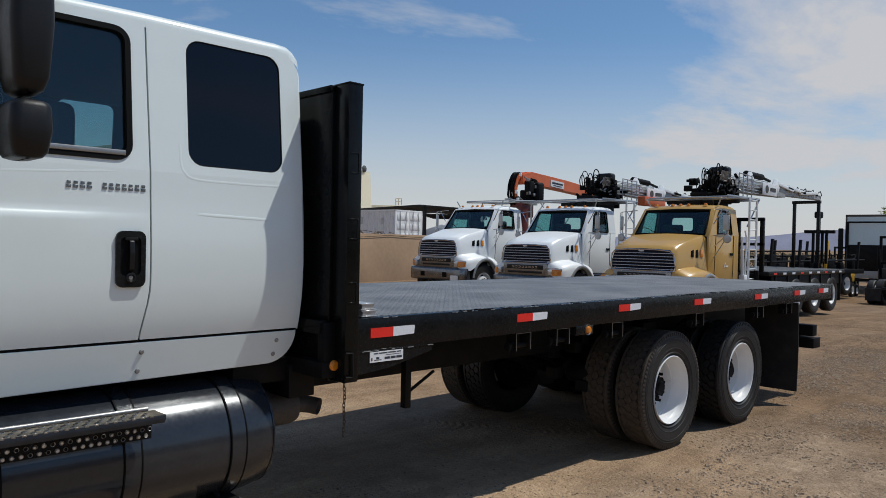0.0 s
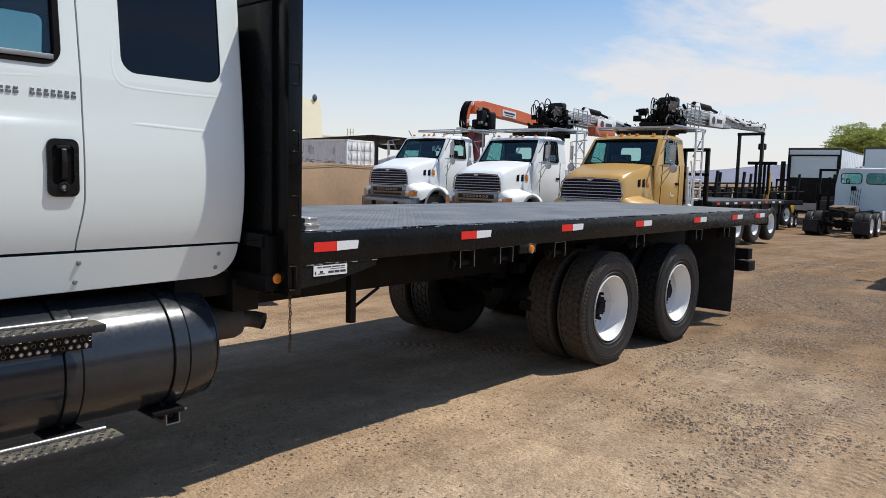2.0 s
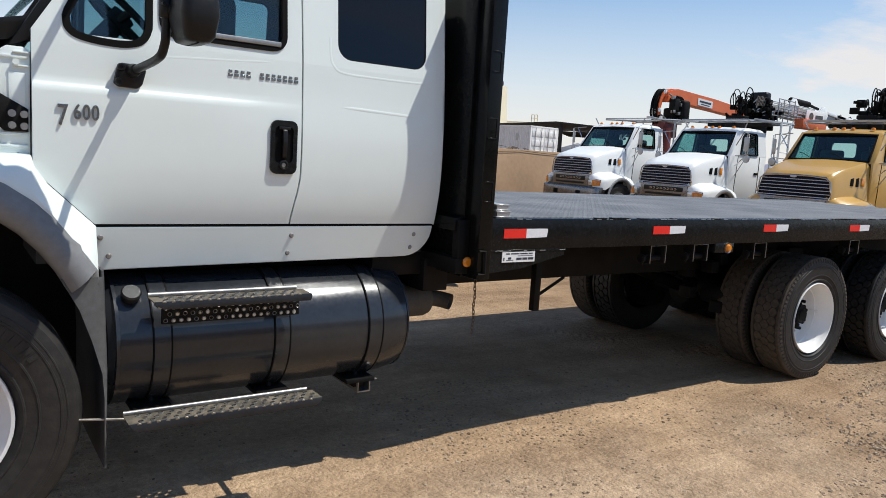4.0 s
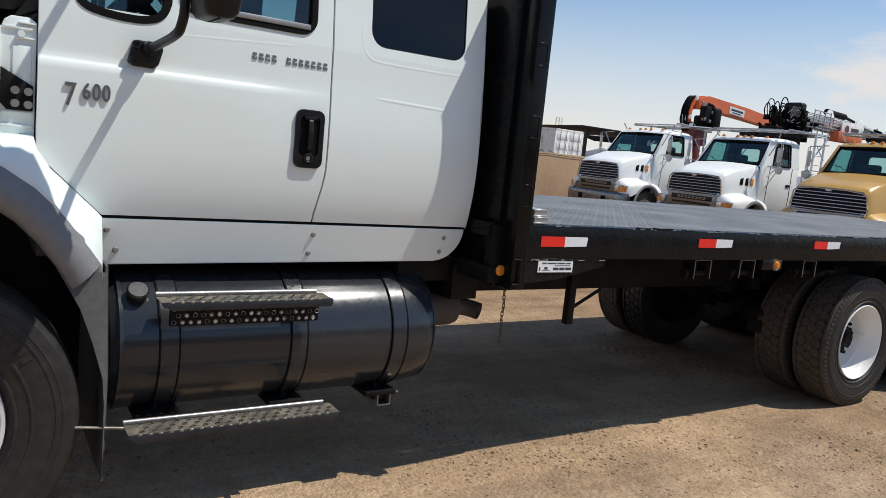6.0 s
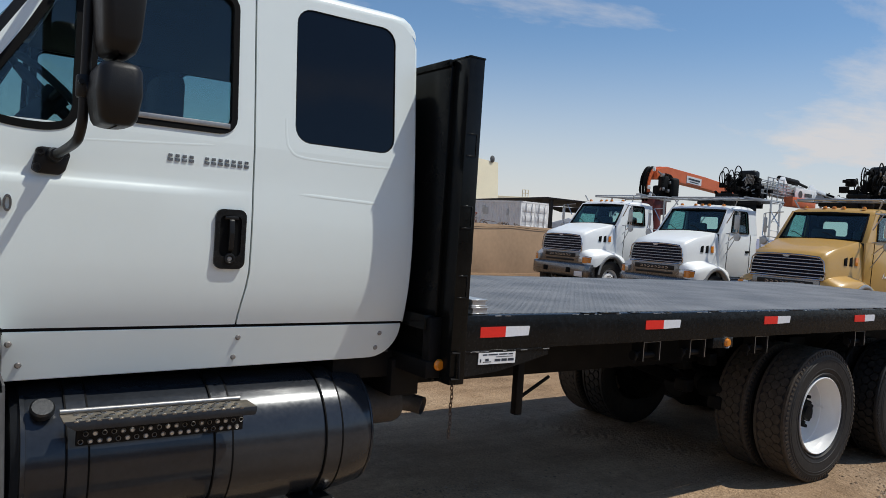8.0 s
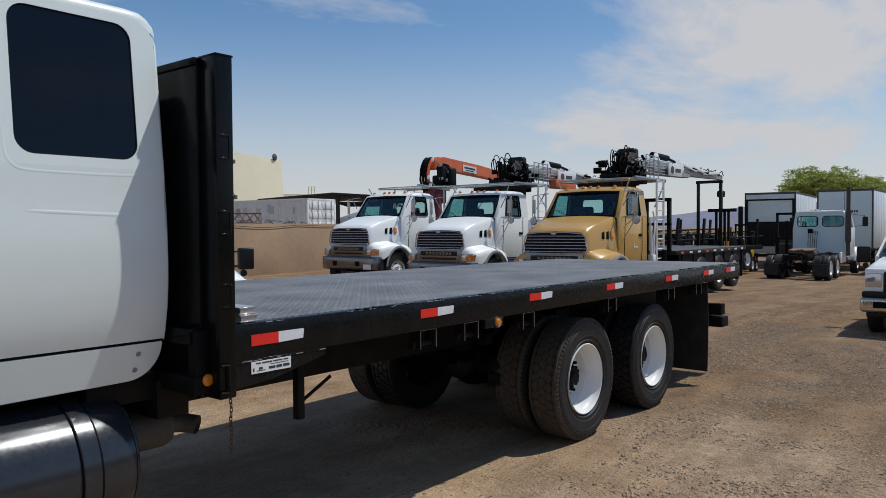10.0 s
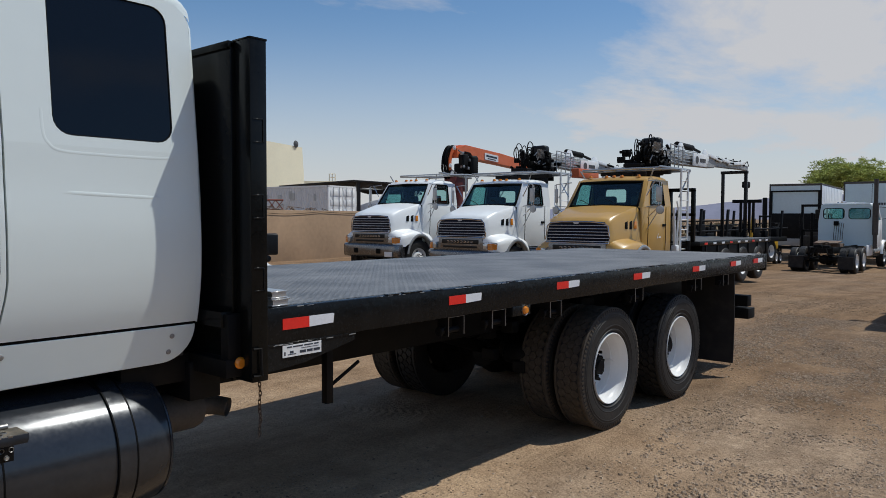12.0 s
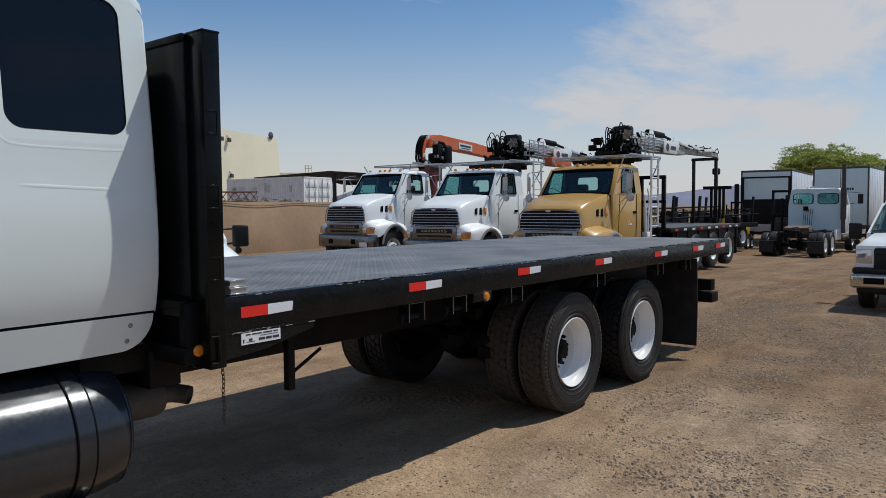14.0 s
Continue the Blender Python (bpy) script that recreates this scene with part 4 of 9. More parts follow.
    # headboard
    for y0, y1 in ((-0.045, 0.085), (2.415, 2.545)):
        bm = B()
        box(bm, 0.098, 0.184, y0, y1, 1.0, 2.50, 0.006)
        box(bm, 0.096, 0.187, y0 - 0.002, y1 + 0.002, 2.494, 2.504, 0.003)
        p = part("headboard_post", bm, BLACK_GLOSS, truck, "black box-section headboard post")
        bm = B()
        for z in (1.40, 2.05, 1.72):
            ya = y0 - 0.003 if y0 < 0 else y1 - 0.001
            for zz in (z, z + 0.1):
                box(bm, 0.11, 0.165, ya, ya + 0.005, zz, zz + 0.006, 0.001, 1)
            box(bm, 0.160, 0.167, ya, ya + 0.005, z, z + 0.1, 0.001, 1)
        tagged(part("weld_seam", bm, BLACK, p), kind="stuff")
    bm = B()
    box(bm, 0.078, 0.10, 0.07, 2.43, 1.0, 2.49, 0.003)
    part("headboard", bm, BLACK_GLOSS, truck, "black sheet-steel headboard behind the cab")
    bm = B()
    for y in (0.6, 1.07, 1.54, 2.01, 2.36):
        box(bm, 0.035, 0.078, y, y + 0.06, 1.0, 2.48, 0.004)
    box(bm, 0.066, 0.10, 0.07, 2.43, 2.465, 2.497, 0.004)
    box(bm, 0.02, 0.10, 0.07, 2.43, 1.24, 1.31, 0.004)
    parts("headboard_rib", bm, BLACK_GLOSS, truck)
    # lower bracket of the near post, with a hook
    bm = B()
    box(bm, 0.035, 0.10, 0.04, 0.10, 1.02, 1.30, 0.004)
    box(bm, 0.02, 0.205, 0.035, 0.7, 1.02, 1.10, 0.004)
    pipe(bm, [(0.10, -0.052, 1.15), (0.135, -0.058, 1.15), (0.14, -0.058, 1.03), (0.10, -0.052, 1.03)], 0.007, 8)
    part("front_bracket", bm, FRAME_BLACK, truck)
    # support leg with its brace
    bm = B()
    box(bm, 0.806, 0.852, 0.29, 0.335, 0.715, 1.19, 0.003)
    rod(bm, (0.84, 0.315, 0.80), (1.06, 0.315, 0.91), 0.010, 8)
    part("support_leg", bm, FRAME_BLACK, truck)
    # chain
    bm = B()
    for k in range(23):
        z = 1.06 - 0.026 * k
        m = pose(0.70 + 0.003 * math.sin(k * 1.1), 0.75, z, 0, 0, 90 * (k % 2) + 20)
        loop = [m @ Vector((0.0085 * math.cos(t), 0, 0.0185 * math.sin(t))) for t in (2 * math.pi * j / 10 for j in range(11))]
        pipe(bm, loop, 0.0030, 5)
    part("safety_chain", bm, RUST, truck, "rusty hanging chain")
    # mud flaps and bumper at the rear
    for y in (0.03, 1.88):
        bm = B()
        rows = []
        for i in range(7):
            z = 1.13 - i * 0.162
            rows.append([(6.30 + 0.03 * math.sin(i * 0.5), y + 0.59 * k / 4, z) for k in range(5)])
        sheet(bm, rows, (0.012, 0, 0))
        part("mud_flap", bm, FLAP_RUBBER, truck, "long black rubber mud flap")
    bm = B()
    for y in (0.22, 1.9):
        box(bm, 6.75, 6.83, y, y + 0.38, 0.50, 0.62, 0.006)
        box(bm, 6.75, 7.22, y + 0.06, y + 0.16, 0.60, 0.70, 0.006)
        box(bm, 6.70, 6.80, y, y + 0.3, 0.68, 0.80, 0.006)
        box(bm, 7.05, 7.16, y + 0.3, y + 0.42, 0.62, 1.15, 0.006)
    box(bm, 7.02, 7.16, 0.12, 2.38, 0.70, 0.83, 0.008)
    box(bm, 7.0, 7.22, 0.10, 2.4, 0.56, 0.68, 0.008)
    parts("rear_bumper", bm, FRAME_BLACK, truck)
    return deck


def chassis():
    for y in (0.83, 1.59):
        bm = B()
        box(bm, -3.4, 7.1, y, y + 0.08, 0.80, 1.06, 0.004)
        part("frame_rail", bm, FRAME_BLACK, truck)
    bm = B()
    for x in (-3.2, -1.9, -0.9, 0.4, 1.8, 3.0, 4.37, 5.7, 6.9):
        box(bm, x, x + 0.09, 0.85, 1.66, 0.84, 1.02, 0.004)
    parts("frame_crossmember", bm, FRAME_BLACK, truck)
    # cab-side sill, and black blocks added for the wheel-house darkness behind the tank
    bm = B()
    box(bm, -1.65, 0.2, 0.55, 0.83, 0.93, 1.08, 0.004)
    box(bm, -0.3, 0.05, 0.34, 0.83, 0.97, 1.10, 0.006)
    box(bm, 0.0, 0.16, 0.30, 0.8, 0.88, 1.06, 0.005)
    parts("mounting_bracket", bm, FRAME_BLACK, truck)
    for x in (3.66, 5.026):
        bm = B()
        rod(bm, (x, 0.2, 0.51), (x, 2.3, 0.51), 0.075, 14)
        lathe(bm, [(0.0, -0.25), (0.12, -0.22), (0.2, -0.08), (0.21, 0.0), (0.2, 0.08), (0.12, 0.22), (0.0, 0.25)], "X", (x, 1.25, 0.52), 22)
        for y in (0.70, 1.80):
            lathe(bm, [(0.0, -0.10), (0.19, -0.10), (0.24, -0.085), (0.245, 0.085), (0.19, 0.10), (0.0, 0.10)], "Y", (x, y, 0.505), 28)
        part("drive_axle", bm, FRAME_BLACK, truck)
        axle_end(truck, x, 0.500, 0.080, 2.42, spin=x - 3.66, kinds=("worn", "worn") if x < 4 else ("drive", "drive"))
    bm = B()
    for y in (0.72, 1.70):
        for k in range(7):
            box(bm, 3.75 + 0.07 * k, 4.94 - 0.07 * k, y, y + 0.09, 0.60 + 0.02 * k, 0.618 + 0.02 * k, 0.002, 1)
        box(bm, 4.22, 4.46, y - 0.02, y + 0.11, 0.55, 0.98, 0.01)
        for x in (3.66, 5.03):
            lathe(bm, [(0.0, 0.0), (0.075, 0.01), (0.085, 0.08), (0.085, 0.16), (0.06, 0.18), (0.0, 0.18)], "Y", (x - 0.32, y + 0.05, 0.62), 16)
    parts("leaf_spring", bm, FRAME_BLACK, truck)
    bm = B()
    rod(bm, (-1.5, 1.25, 0.93), (2.5, 1.25, 0.86), 0.055, 14)
    rod(bm, (2.5, 1.25, 0.86), (3.4, 1.25, 0.58), 0.055, 14)
    rod(bm, (3.9, 1.25, 0.55), (4.8, 1.25, 0.53), 0.05, 14)
    parts("drive_shaft", bm, FRAME_BLACK, truck)
    for x in (1.55, 2.35):
        bm = B()
        lathe(bm, [(0.0, 0.0), (0.10, 0.012), (0.125, 0.05), (0.125, 0.60), (0.10, 0.64), (0.0, 0.65)], "X", (x + 0.5, 1.12, 0.90), 22)
        part("air_tank", bm, FRAME_BLACK, truck)
    bm = B()
    for k in range(9):
        a = Vector((2.3 + 0.18 * k, 0.98 + 0.05 * (k % 3), 1.08))
        pipe(bm, curve_pts([a, a + Vector((0.2, -0.05, -0.22)), a + Vector((0.55, 0.0, -0.30 - 0.03 * (k % 4))), a + Vector((0.9, 0.08, -0.05))], 5), 0.011, 6)
    parts("air_hose", bm, FRAME_BLACK, truck)
    bm = B()
    rnd = random.Random(17)
    for x in (3.66, 5.026):
        for dx in (-0.42, 0.42):
            lathe(bm, [(0.0, -0.09), (0.07, -0.08), (0.085, -0.02), (0.09, 0.0), (0.085, 0.02), (0.08, 0.13), (0.05, 0.16), (0.0, 0.165)], "Y", (x + dx, 0.70, 0.60), 16)
        for k in range(7):
            a = Vector((x - 0.5 + rnd.uniform(-0.2, 0.15), rnd.uniform(0.62, 1.0), rnd.uniform(0.5, 0.9)))
            box(bm, a.x - 0.05, a.x + 0.05, a.y - 0.06, a.y + 0.06, a.z - 0.05, a.z + 0.05, 0.015)
    parts("brake_chamber", bm, FRAME_BLACK, truck, "grimy brake chamber and valve")
    # silencer with its outlet
    bm = B()
    lathe(bm, [(0.0, 0.0), (0.095, 0.005), (0.10, 0.03), (0.10, 0.68), (0.09, 0.71), (0.05, 0.72), (0.05, 0.73)], "X", (-0.55, 0.52, 0.79), 26)
    part("silencer", bm, SOOT, truck, "sooty steel exhaust silencer")
    bm = B()
    way = curve_pts([(0.14, 0.52, 0.79), (0.20, 0.515, 0.79), (0.25, 0.49, 0.785), (0.29, 0.44, 0.775)], 5)
    pipe(bm, way, 0.047, 20)
    ends = [f for f in bm.faces if len(f.verts) > 4 and f.calc_center_median().x > 0.27]
    bmesh.ops.inset_region(bm, faces=ends, thickness=0.006)
    bmesh.ops.translate(bm, verts=list({v for f in ends for v in f.verts}), vec=way[-3] - way[-1])
    part("tailpipe", bm, SOOT, truck, "sooty turned-out tailpipe")


def fuel_tank():
    cy, cz, r = 0.43, 0.735, 0.292
    bm = B()
    lathe(bm, [(0.0, -1.625), (0.20, -1.622), (0.262, -1.610), (0.284, -1.585), (r, -1.555), (r, -0.30), (0.287, -0.25), (0.276, -0.19), (0.268, -0.165), (0.255, -0.152), (0.20, -0.145), (0.0, -0.142)], "X", (0, cy, cz), 64)
    t = part("fuel_tank", bm, ALLOY, truck, "dull polished aluminium cylindrical fuel tank", 25)
    for x, w, q in ((-1.575, 0.012, r), (-0.168, 0.006, 0.270)):
        bm = B()
        lathe(bm, [(q - 0.012, x - w), (q + 0.0035, x - w * 0.6), (q + 0.0035, x + w * 0.6), (q - 0.012, x + w)], "X", (0, cy, cz), 64, close=True)
        part("tank_seam", bm, ALLOY, t)
    for x, w in ((-1.40, 0.034), (-0.865, 0.034), (-0.37, 0.036)):
        bm = B()
        lathe(bm, [(r - 0.004, x - w), (r + 0.006, x - w), (r + 0.006, x + w), (r - 0.004, x + w)], "X", (0, cy, cz), 64, close=True)
        s = part("tank_strap", bm, ALLOY, t, "flat metal tank strap")
        for dx in (-w - 0.003, w + 0.003):
            bm = B()
            lathe(bm, [(r - 0.004, x + dx - 0.004), (r + 0.008, x + dx - 0.003), (r + 0.008, x + dx + 0.003), (r - 0.004, x + dx + 0.004)], "X", (0, cy, cz), 64, close=True)
            part("strap_liner", bm, SEAL, s)
    bm = B()
    lathe(bm, [(0.030, 0.0), (0.032, 0.014), (0.040, 0.017), (0.042, 0.040), (0.036, 0.048), (0.0, 0.048)], "Z", (0, 0, 0), 14)
    for v in bm.verts:
        v.co = pose(-1.515, cy - 0.20, cz + 0.21, 40, 0, 0) @ v.co
    part("filler_cap", bm, CAP, t, "ribbed metal filler cap")
    # brackets below
    bm = B()
    for x in (-1.42, -0.875, -0.41):
        box(bm, x - 0.03, x + 0.03, 0.22, 0.85, 0.42, 0.47, 0.003)
        box(bm, x - 0.09, x + 0.07, 0.18, 0.36, 0.455, 0.475, 0.002)
        rod(bm, (x, 0.25, 0.44), (x, 0.30, 0.56), 0.012, 8)
        box(bm, x - 0.03, x + 0.03, 0.72, 0.85, 0.42, 0.95, 0.003)
    parts("tank_bracket", bm, FRAME_BLACK, t)
    bm = B()
    for x in (-1.40, -0.39):
        box(bm, x - 0.035, x - 0.030, 0.20, 0.5, 0.395, 0.46, 0.001)
        box(bm, x + 0.030, x + 0.035, 0.20, 0.5, 0.395, 0.46, 0.001)
        box(bm, x - 0.030, x + 0.030, 0.20, 0.5, 0.395, 0.402, 0.001)
        box(bm, x - 0.075, x - 0.035, 0.20, 0.5, 0.453, 0.46, 0.001)
        box(bm, x + 0.035, x + 0.075, 0.20, 0.5, 0.453, 0.46, 0.001)
    parts("channel_support", bm, STEEL, t, "open channel-section tank support")
    # steps
    for nm, x0, x1, y0, y1, z in (("upper_step", -1.446, -0.822, -0.035, 0.085, 0.978), ("lower_step", -1.553, -0.788, -0.115, 0.005, 0.517)):
        bm = B()
        holes, i = [], 0
        while x0 + 0.02 + 0.045 * i < x1 - 0.02:
            for j in range(4):
                hx, hy = x0 + 0.02 + 0.045 * i + 0.022 * (j % 2), y0 + 0.030 + 0.033 * j
                if hy < y1 - 0.016 and hx < x1:
                    holes.append([(hx + 0.0082 * math.cos(a), hy + 0.0082 * math.sin(a)) for a in (math.pi * k / 4 for k in range(8))])
            i += 1
        holed(bm, [(x0 - 0.03, y0 + 0.008), (x1 + 0.02, y0 + 0.008), (x1 + 0.02, y1), (x0 - 0.03, y1)], holes, lambda u, v: Vector((u, v, z)), (0, 0, -0.004))
        st = part(nm, bm, STEP_ALU, t, "perforated dusty aluminium step")
        bm = B()
        lip = 0.030 if nm == "upper_step" else 0.034
        slab(bm, [(x0 - 0.03, y0 + 0.010, z + 0.001), (x1 + 0.02, y0 + 0.010, z + 0.001), (x1 + (0.018 if lip < 0.032 else 0.012), y0 + 0.004, z - lip * 0.5), (x1 + (0.012 if lip < 0.032 else -0.012), y0 + 0.004, z - lip), (x0 + 0.005, y0 + 0.004, z - lip), (x0 - 0.018, y0 + 0.004, z - lip * 0.5)], (0, -0.006, 0), 0.001)
        part("step_lip", bm, LIP, st, "dark dull folded front lip")
        bm = B()
        rod(bm, (x0 - 0.03, y1, z + 0.008), (x1 - 0.01, y1, z + 0.008), 0.010, 10)
        part("step_tube", bm, STEEL, st)
        bm = B()
        for loop in holes:
            cx, cy = sum(p[0] for p in loop) / 8, sum(p[1] for p in loop) / 8
            lathe(bm, [(0.0084, 0.0), (0.0118, 0.0), (0.0104, 0.004), (0.0086, 0.004)], "Z", (cx, cy, z), 8, close=True)
        for i in range(int((x1 - x0) / 0.036)):
            x = x0 + 0.036 * i
            box(bm, x, x + 0.016, y0 + 0.002, y0 + 0.012, z - 0.004, z + 0.0035, 0.001, 1)
        teeth = new("grip_stud", to_mesh("grip_stud", bm, GRIP))
        teeth.parent = t
        tagged(teeth, "raised grip rims of the step", kind="stuff")
    bm = B()
    box(bm, -1.418, -0.812, 0.085, 0.105, 0.858, 0.968, 0.002)
    part("kick_plate", bm, FRAME_BLACK, t)
    bm = B()
    rnd = random.Random(6)
    holes = B()
    for i in range(19):
        for j in range(3):
            x, z = -1.404 + 0.0315 * i + 0.0158 * (j % 2), 0.873 + 0.027 * j
            lathe(bm, [(0.0068, -0.003), (0.0084, -0.0045), (0.0100, -0.001), (0.0068, -0.001)], "Y", (x, 0.085, z), 10, close=True)
            # bright discs put glints on some of the punched holes
            if rnd.random() < (0.75 if j == 0 else 0.5):
                q = rnd.uniform(0.9, 1.4)
                lathe(holes, [(0.0, -0.0045), (0.0050 * q, -0.004), (0.0068 * q, -0.001)], "Y", (x + rnd.uniform(-0.002, 0.002), 0.085, z - 0.001), 8)
    tagged(part("light_spot", holes, BRIGHT, t, "bright discs for the glints on the perforated plate"), kind="stuff")
    tagged(part("perforation", bm, STEEL, t, "raised rims of the punched holes"), kind="stuff")
    bm = B()
    for x in (-1.42, -0.87):
        pipe(bm, [(x, -0.04, 0.49), (x, 0.03, 0.46), (x, 0.25, 0.45)], 0.014, 8)
        box(bm, x - 0.06, x + 0.06, -0.06, 0.02, 0.472, 0.492, 0.003)
        box(bm, x - 0.02, x + 0.02, 0.06, 0.14, 0.93, 0.968, 0.002)
    rod(bm, (-1.75, 0.05, 0.51), (-1.55, 0.03, 0.49), 0.005, 6)
    parts("step_hanger", bm, STEEL, t)


CAB_Y, CAB_FAR = 0.2, 2.3


def side_y(z):
    """The door skin's bulge."""
    pts = ((1.05, 0.268), (1.245, 0.226), (1.262, 0.222), (1.30, 0.211), (1.35, 0.199), (1.42, 0.188), (1.50, 0.181), (1.60, 0.178), (1.775, 0.1795), (1.797, 0.181), (1.806, 0.1885), (1.815, 0.1930), (1.84, 0.1950), (1.95, 0.197), (2.0, 0.2))
    for (a, ya), (b, yb) in zip(pts, pts[1:]):
        if z <= b:
            return ya + (yb - ya) * (z - a) / (b - a)
    return 0.2 + (z - 2.0) * 0.10


def skin_y(u, v):
    """The sharp crease of the door dies away towards the rear panel."""
    y = side_y(v)
    if 1.62 < v < 1.97:
        k = smooth(-1.15, -0.85, u)
        y = y * (1 - k) + (0.178 + 0.0195 * smooth(1.62, 1.97, v)) * k
    return y


def near(u, v):
    return Vector((u, skin_y(u, v), v))


def far(u, v):
    return Vector((u, CAB_FAR + CAB_Y - skin_y(u, v), v))


WIN_DOOR, WIN_REAR = rounded(-1.40, -0.880, 2.050, 2.60, 0.05), rounded(-0.612, -0.120, 2.040, 2.624, 0.07)
VENT_CTRL = [(-1.772, 2.065), (-1.765, 2.02), (-1.735, 1.99), (-1.68, 1.975), (-1.60, 1.968), (-1.53, 1.972), (-1.478, 1.992), (-1.447, 2.04), (-1.44, 2.13), (-1.44, 2.58), (-1.48, 2.60), (-1.50, 2.58), (-1.62, 2.34), (-1.745, 2.13)]
WIN_VENT = [(p.x, p.z) for p in curve_pts([(u, 0, v) for u, v in VENT_CTRL + VENT_CTRL[:1]], 9)][:-1]


def cab():
    zs = [1.262, 1.30, 1.35, 1.42, 1.475, 1.50, 1.55, 1.60, 1.70, 1.775, 1.797, 1.806, 1.815, 1.84, 1.90, 1.95, 2.0]

    def front_edge(z):
        return -1.875 if z > 1.475 else -1.652 - 0.223 * (z - 1.262) / 0.213

    for place, off, who in ((near, (0, 0.03, 0), "near"), (far, (0, -0.03, 0), "far")):
        # door skin
        bm = B()
        sheet(bm, [[place(front_edge(z) + (-0.792 - front_edge(z) - (0.03 * smooth(1.5, 1.262, z) if z < 1.5 else 0)) * k / 8, z) for k in range(9)] for z in zs], off)
        holed(bm, [(-1.875, 2.0), (-0.792, 2.0), (-0.80, 2.66), (-1.47, 2.66), (-1.62, 2.42), (-1.80, 2.12)], [WIN_DOOR, WIN_VENT], place, off)
        door = part("cab_door", bm, WHITE, truck, "white cab door")
        bm = B()
        ring(bm, [(x, z) for x, z in rounded(-1.392, -0.888, 2.058, 2.592, 0.045)], lambda u, v: place(u, v) + Vector((0, -0.006 if who == "near" else 0.006, 0)), 0.024, (0, 0.03 if who == "near" else -0.03, 0))
        part("window_seal", bm, SEAL, door)
        bm = B()
        a, b2 = place(-1.38, 2.062) - Vector(off) * 0.35, place(-0.895, 2.080) - Vector(off) * 0.1
        box(bm, min(a.x, b2.x), max(a.x, b2.x), min(a.y, b2.y), max(a.y, b2.y) + 0.002, 2.056, 2.078, 0.003)
        part("window_trim", bm, STEEL, door, "dull metal window sill strip")
        bm = B()
        holed(bm, WIN_DOOR, [], lambda u, v: place(u, v) + Vector(off) * 0.5, Vector(off) * 0.15)
        pane = part("door_window", bm, CABGLASS, door, "tinted door window, seen through to the cab")
        pane.visible_shadow = False
        bm = B()
        holed(bm, WIN_VENT, [], lambda u, v: place(u, v) + Vector(off) * 0.5, Vector(off) * 0.15)
        pane = part("quarter_window", bm, CABGLASS, door)
        pane.visible_shadow = False
        bm = B()
        ring(bm, WIN_VENT, lambda u, v: place(u, v) + Vector((0, -0.003 if who == "near" else 0.003, 0)), -0.028, (0, 0.02 if who == "near" else -0.02, 0))
        part("quarter_seal", bm, SEAL, door)
        # rear side panel
        bm = B()
        sheet(bm, [[place(-0.784 - (0.03 * smooth(1.5, 1.262, z) if z < 1.5 else 0) + (0.776 + (0.03 * smooth(1.5, 1.262, z) if z < 1.5 else 0)) * k / 6, z) for k in range(7)] for z in zs], off)
        holed(bm, [(-0.784, 2.0), (-0.008, 2.0), (-0.014, 2.58), (-0.034, 2.62), (-0.08, 2.655), (-0.14, 2.665), (-0.792, 2.66)], [WIN_REAR], place, off)
        panel = part("rear_side_panel", bm, WHITE, truck, "white extended-cab side panel")
        bm = B()
        holed(bm, WIN_REAR, [], lambda u, v: place(u, v) + Vector(off) * 0.2, Vector(off) * 0.3)
        part("rear_window", bm, DARKGLASS if who == "near" else CABGLASS, panel, "black privacy glass" if who == "near" else "")
        bm = B()
        ring(bm, rounded(-0.607, -0.125, 2.045, 2.619, 0.066), lambda u, v: place(u, v) + Vector(off) * 0.12, 0.010, Vector(off) * 0.1)
        part("window_seal", bm, SEAL, panel)
        # pressed swage under the rear window
        bm = B()
        s = -1 if who == "near" else 1
        path = [(-0.652, 2.13), (-0.648, 2.04), (-0.63, 2.0), (-0.58, 1.975), (-0.4, 1.97), (-0.16, 1.972), (-0.12, 1.985)]
        pipe(bm, curve_pts([place(u, v) + Vector((0, 0.0334 * -s, 0)) for u, v in path], 5), 0.034, 22)
        part("pressed_swage", bm, WHITE, panel)
        # lower skirt
        bm = B()
        sk = [(-1.652, 1.25), (-1.648, 1.065), (-0.20, 1.085)] + [(-0.16 + 0.148 * math.sin(radians(a)), 1.232 - 0.146 * math.cos(radians(a))) for a in range(5, 91, 10)] + [(-0.012, 1.25)]
        slab(bm, [place(u, min(v, 1.245)) + Vector((0, 0, max(0, v - 1.245))) for u, v in sk], Vector(off) * 0.8, 0.004)
        skirt = part("skirt_panel", bm, WHITE, truck, "white bolted lower cab skirt", 12)
        bm = B()
        for u, v in ((-0.12, 1.205), (-0.13, 1.135), (-0.80, 1.205), (-0.81, 1.12), (-1.630, 1.205), (-1.595, 1.125)):
            p = place(u, v)
            d = -1 if who == "near" else 1
            lathe(bm, [(0.0, d * 0.007), (0.008, d * 0.006), (0.011, d * 0.002), (0.012, 0.0)], "Y", (u, p.y, v), 12)
        parts("bolt", bm, STEEL, skirt)
    # rear wall, corner rounding and roof
    bm = B()
    sec = []
    for x, g in ((-1.50, 0.10), (-1.40, 0.045), (-1.2, 0.012), (-0.8, 0.0), (-0.13, 0.0), (-0.065, 0.008), (-0.025, 0.03), (0.0, 0.065), (0.006, 0.10)):
        s = []
        edge = ((0.2645, 2.634), (0.2662, 2.658), (0.2680, 2.672), (0.2725, 2.684), (0.281, 2.695), (0.296, 2.704), (0.33, 2.713), (0.42, 2.724), (0.75, 2.742), (1.25, 2.752))
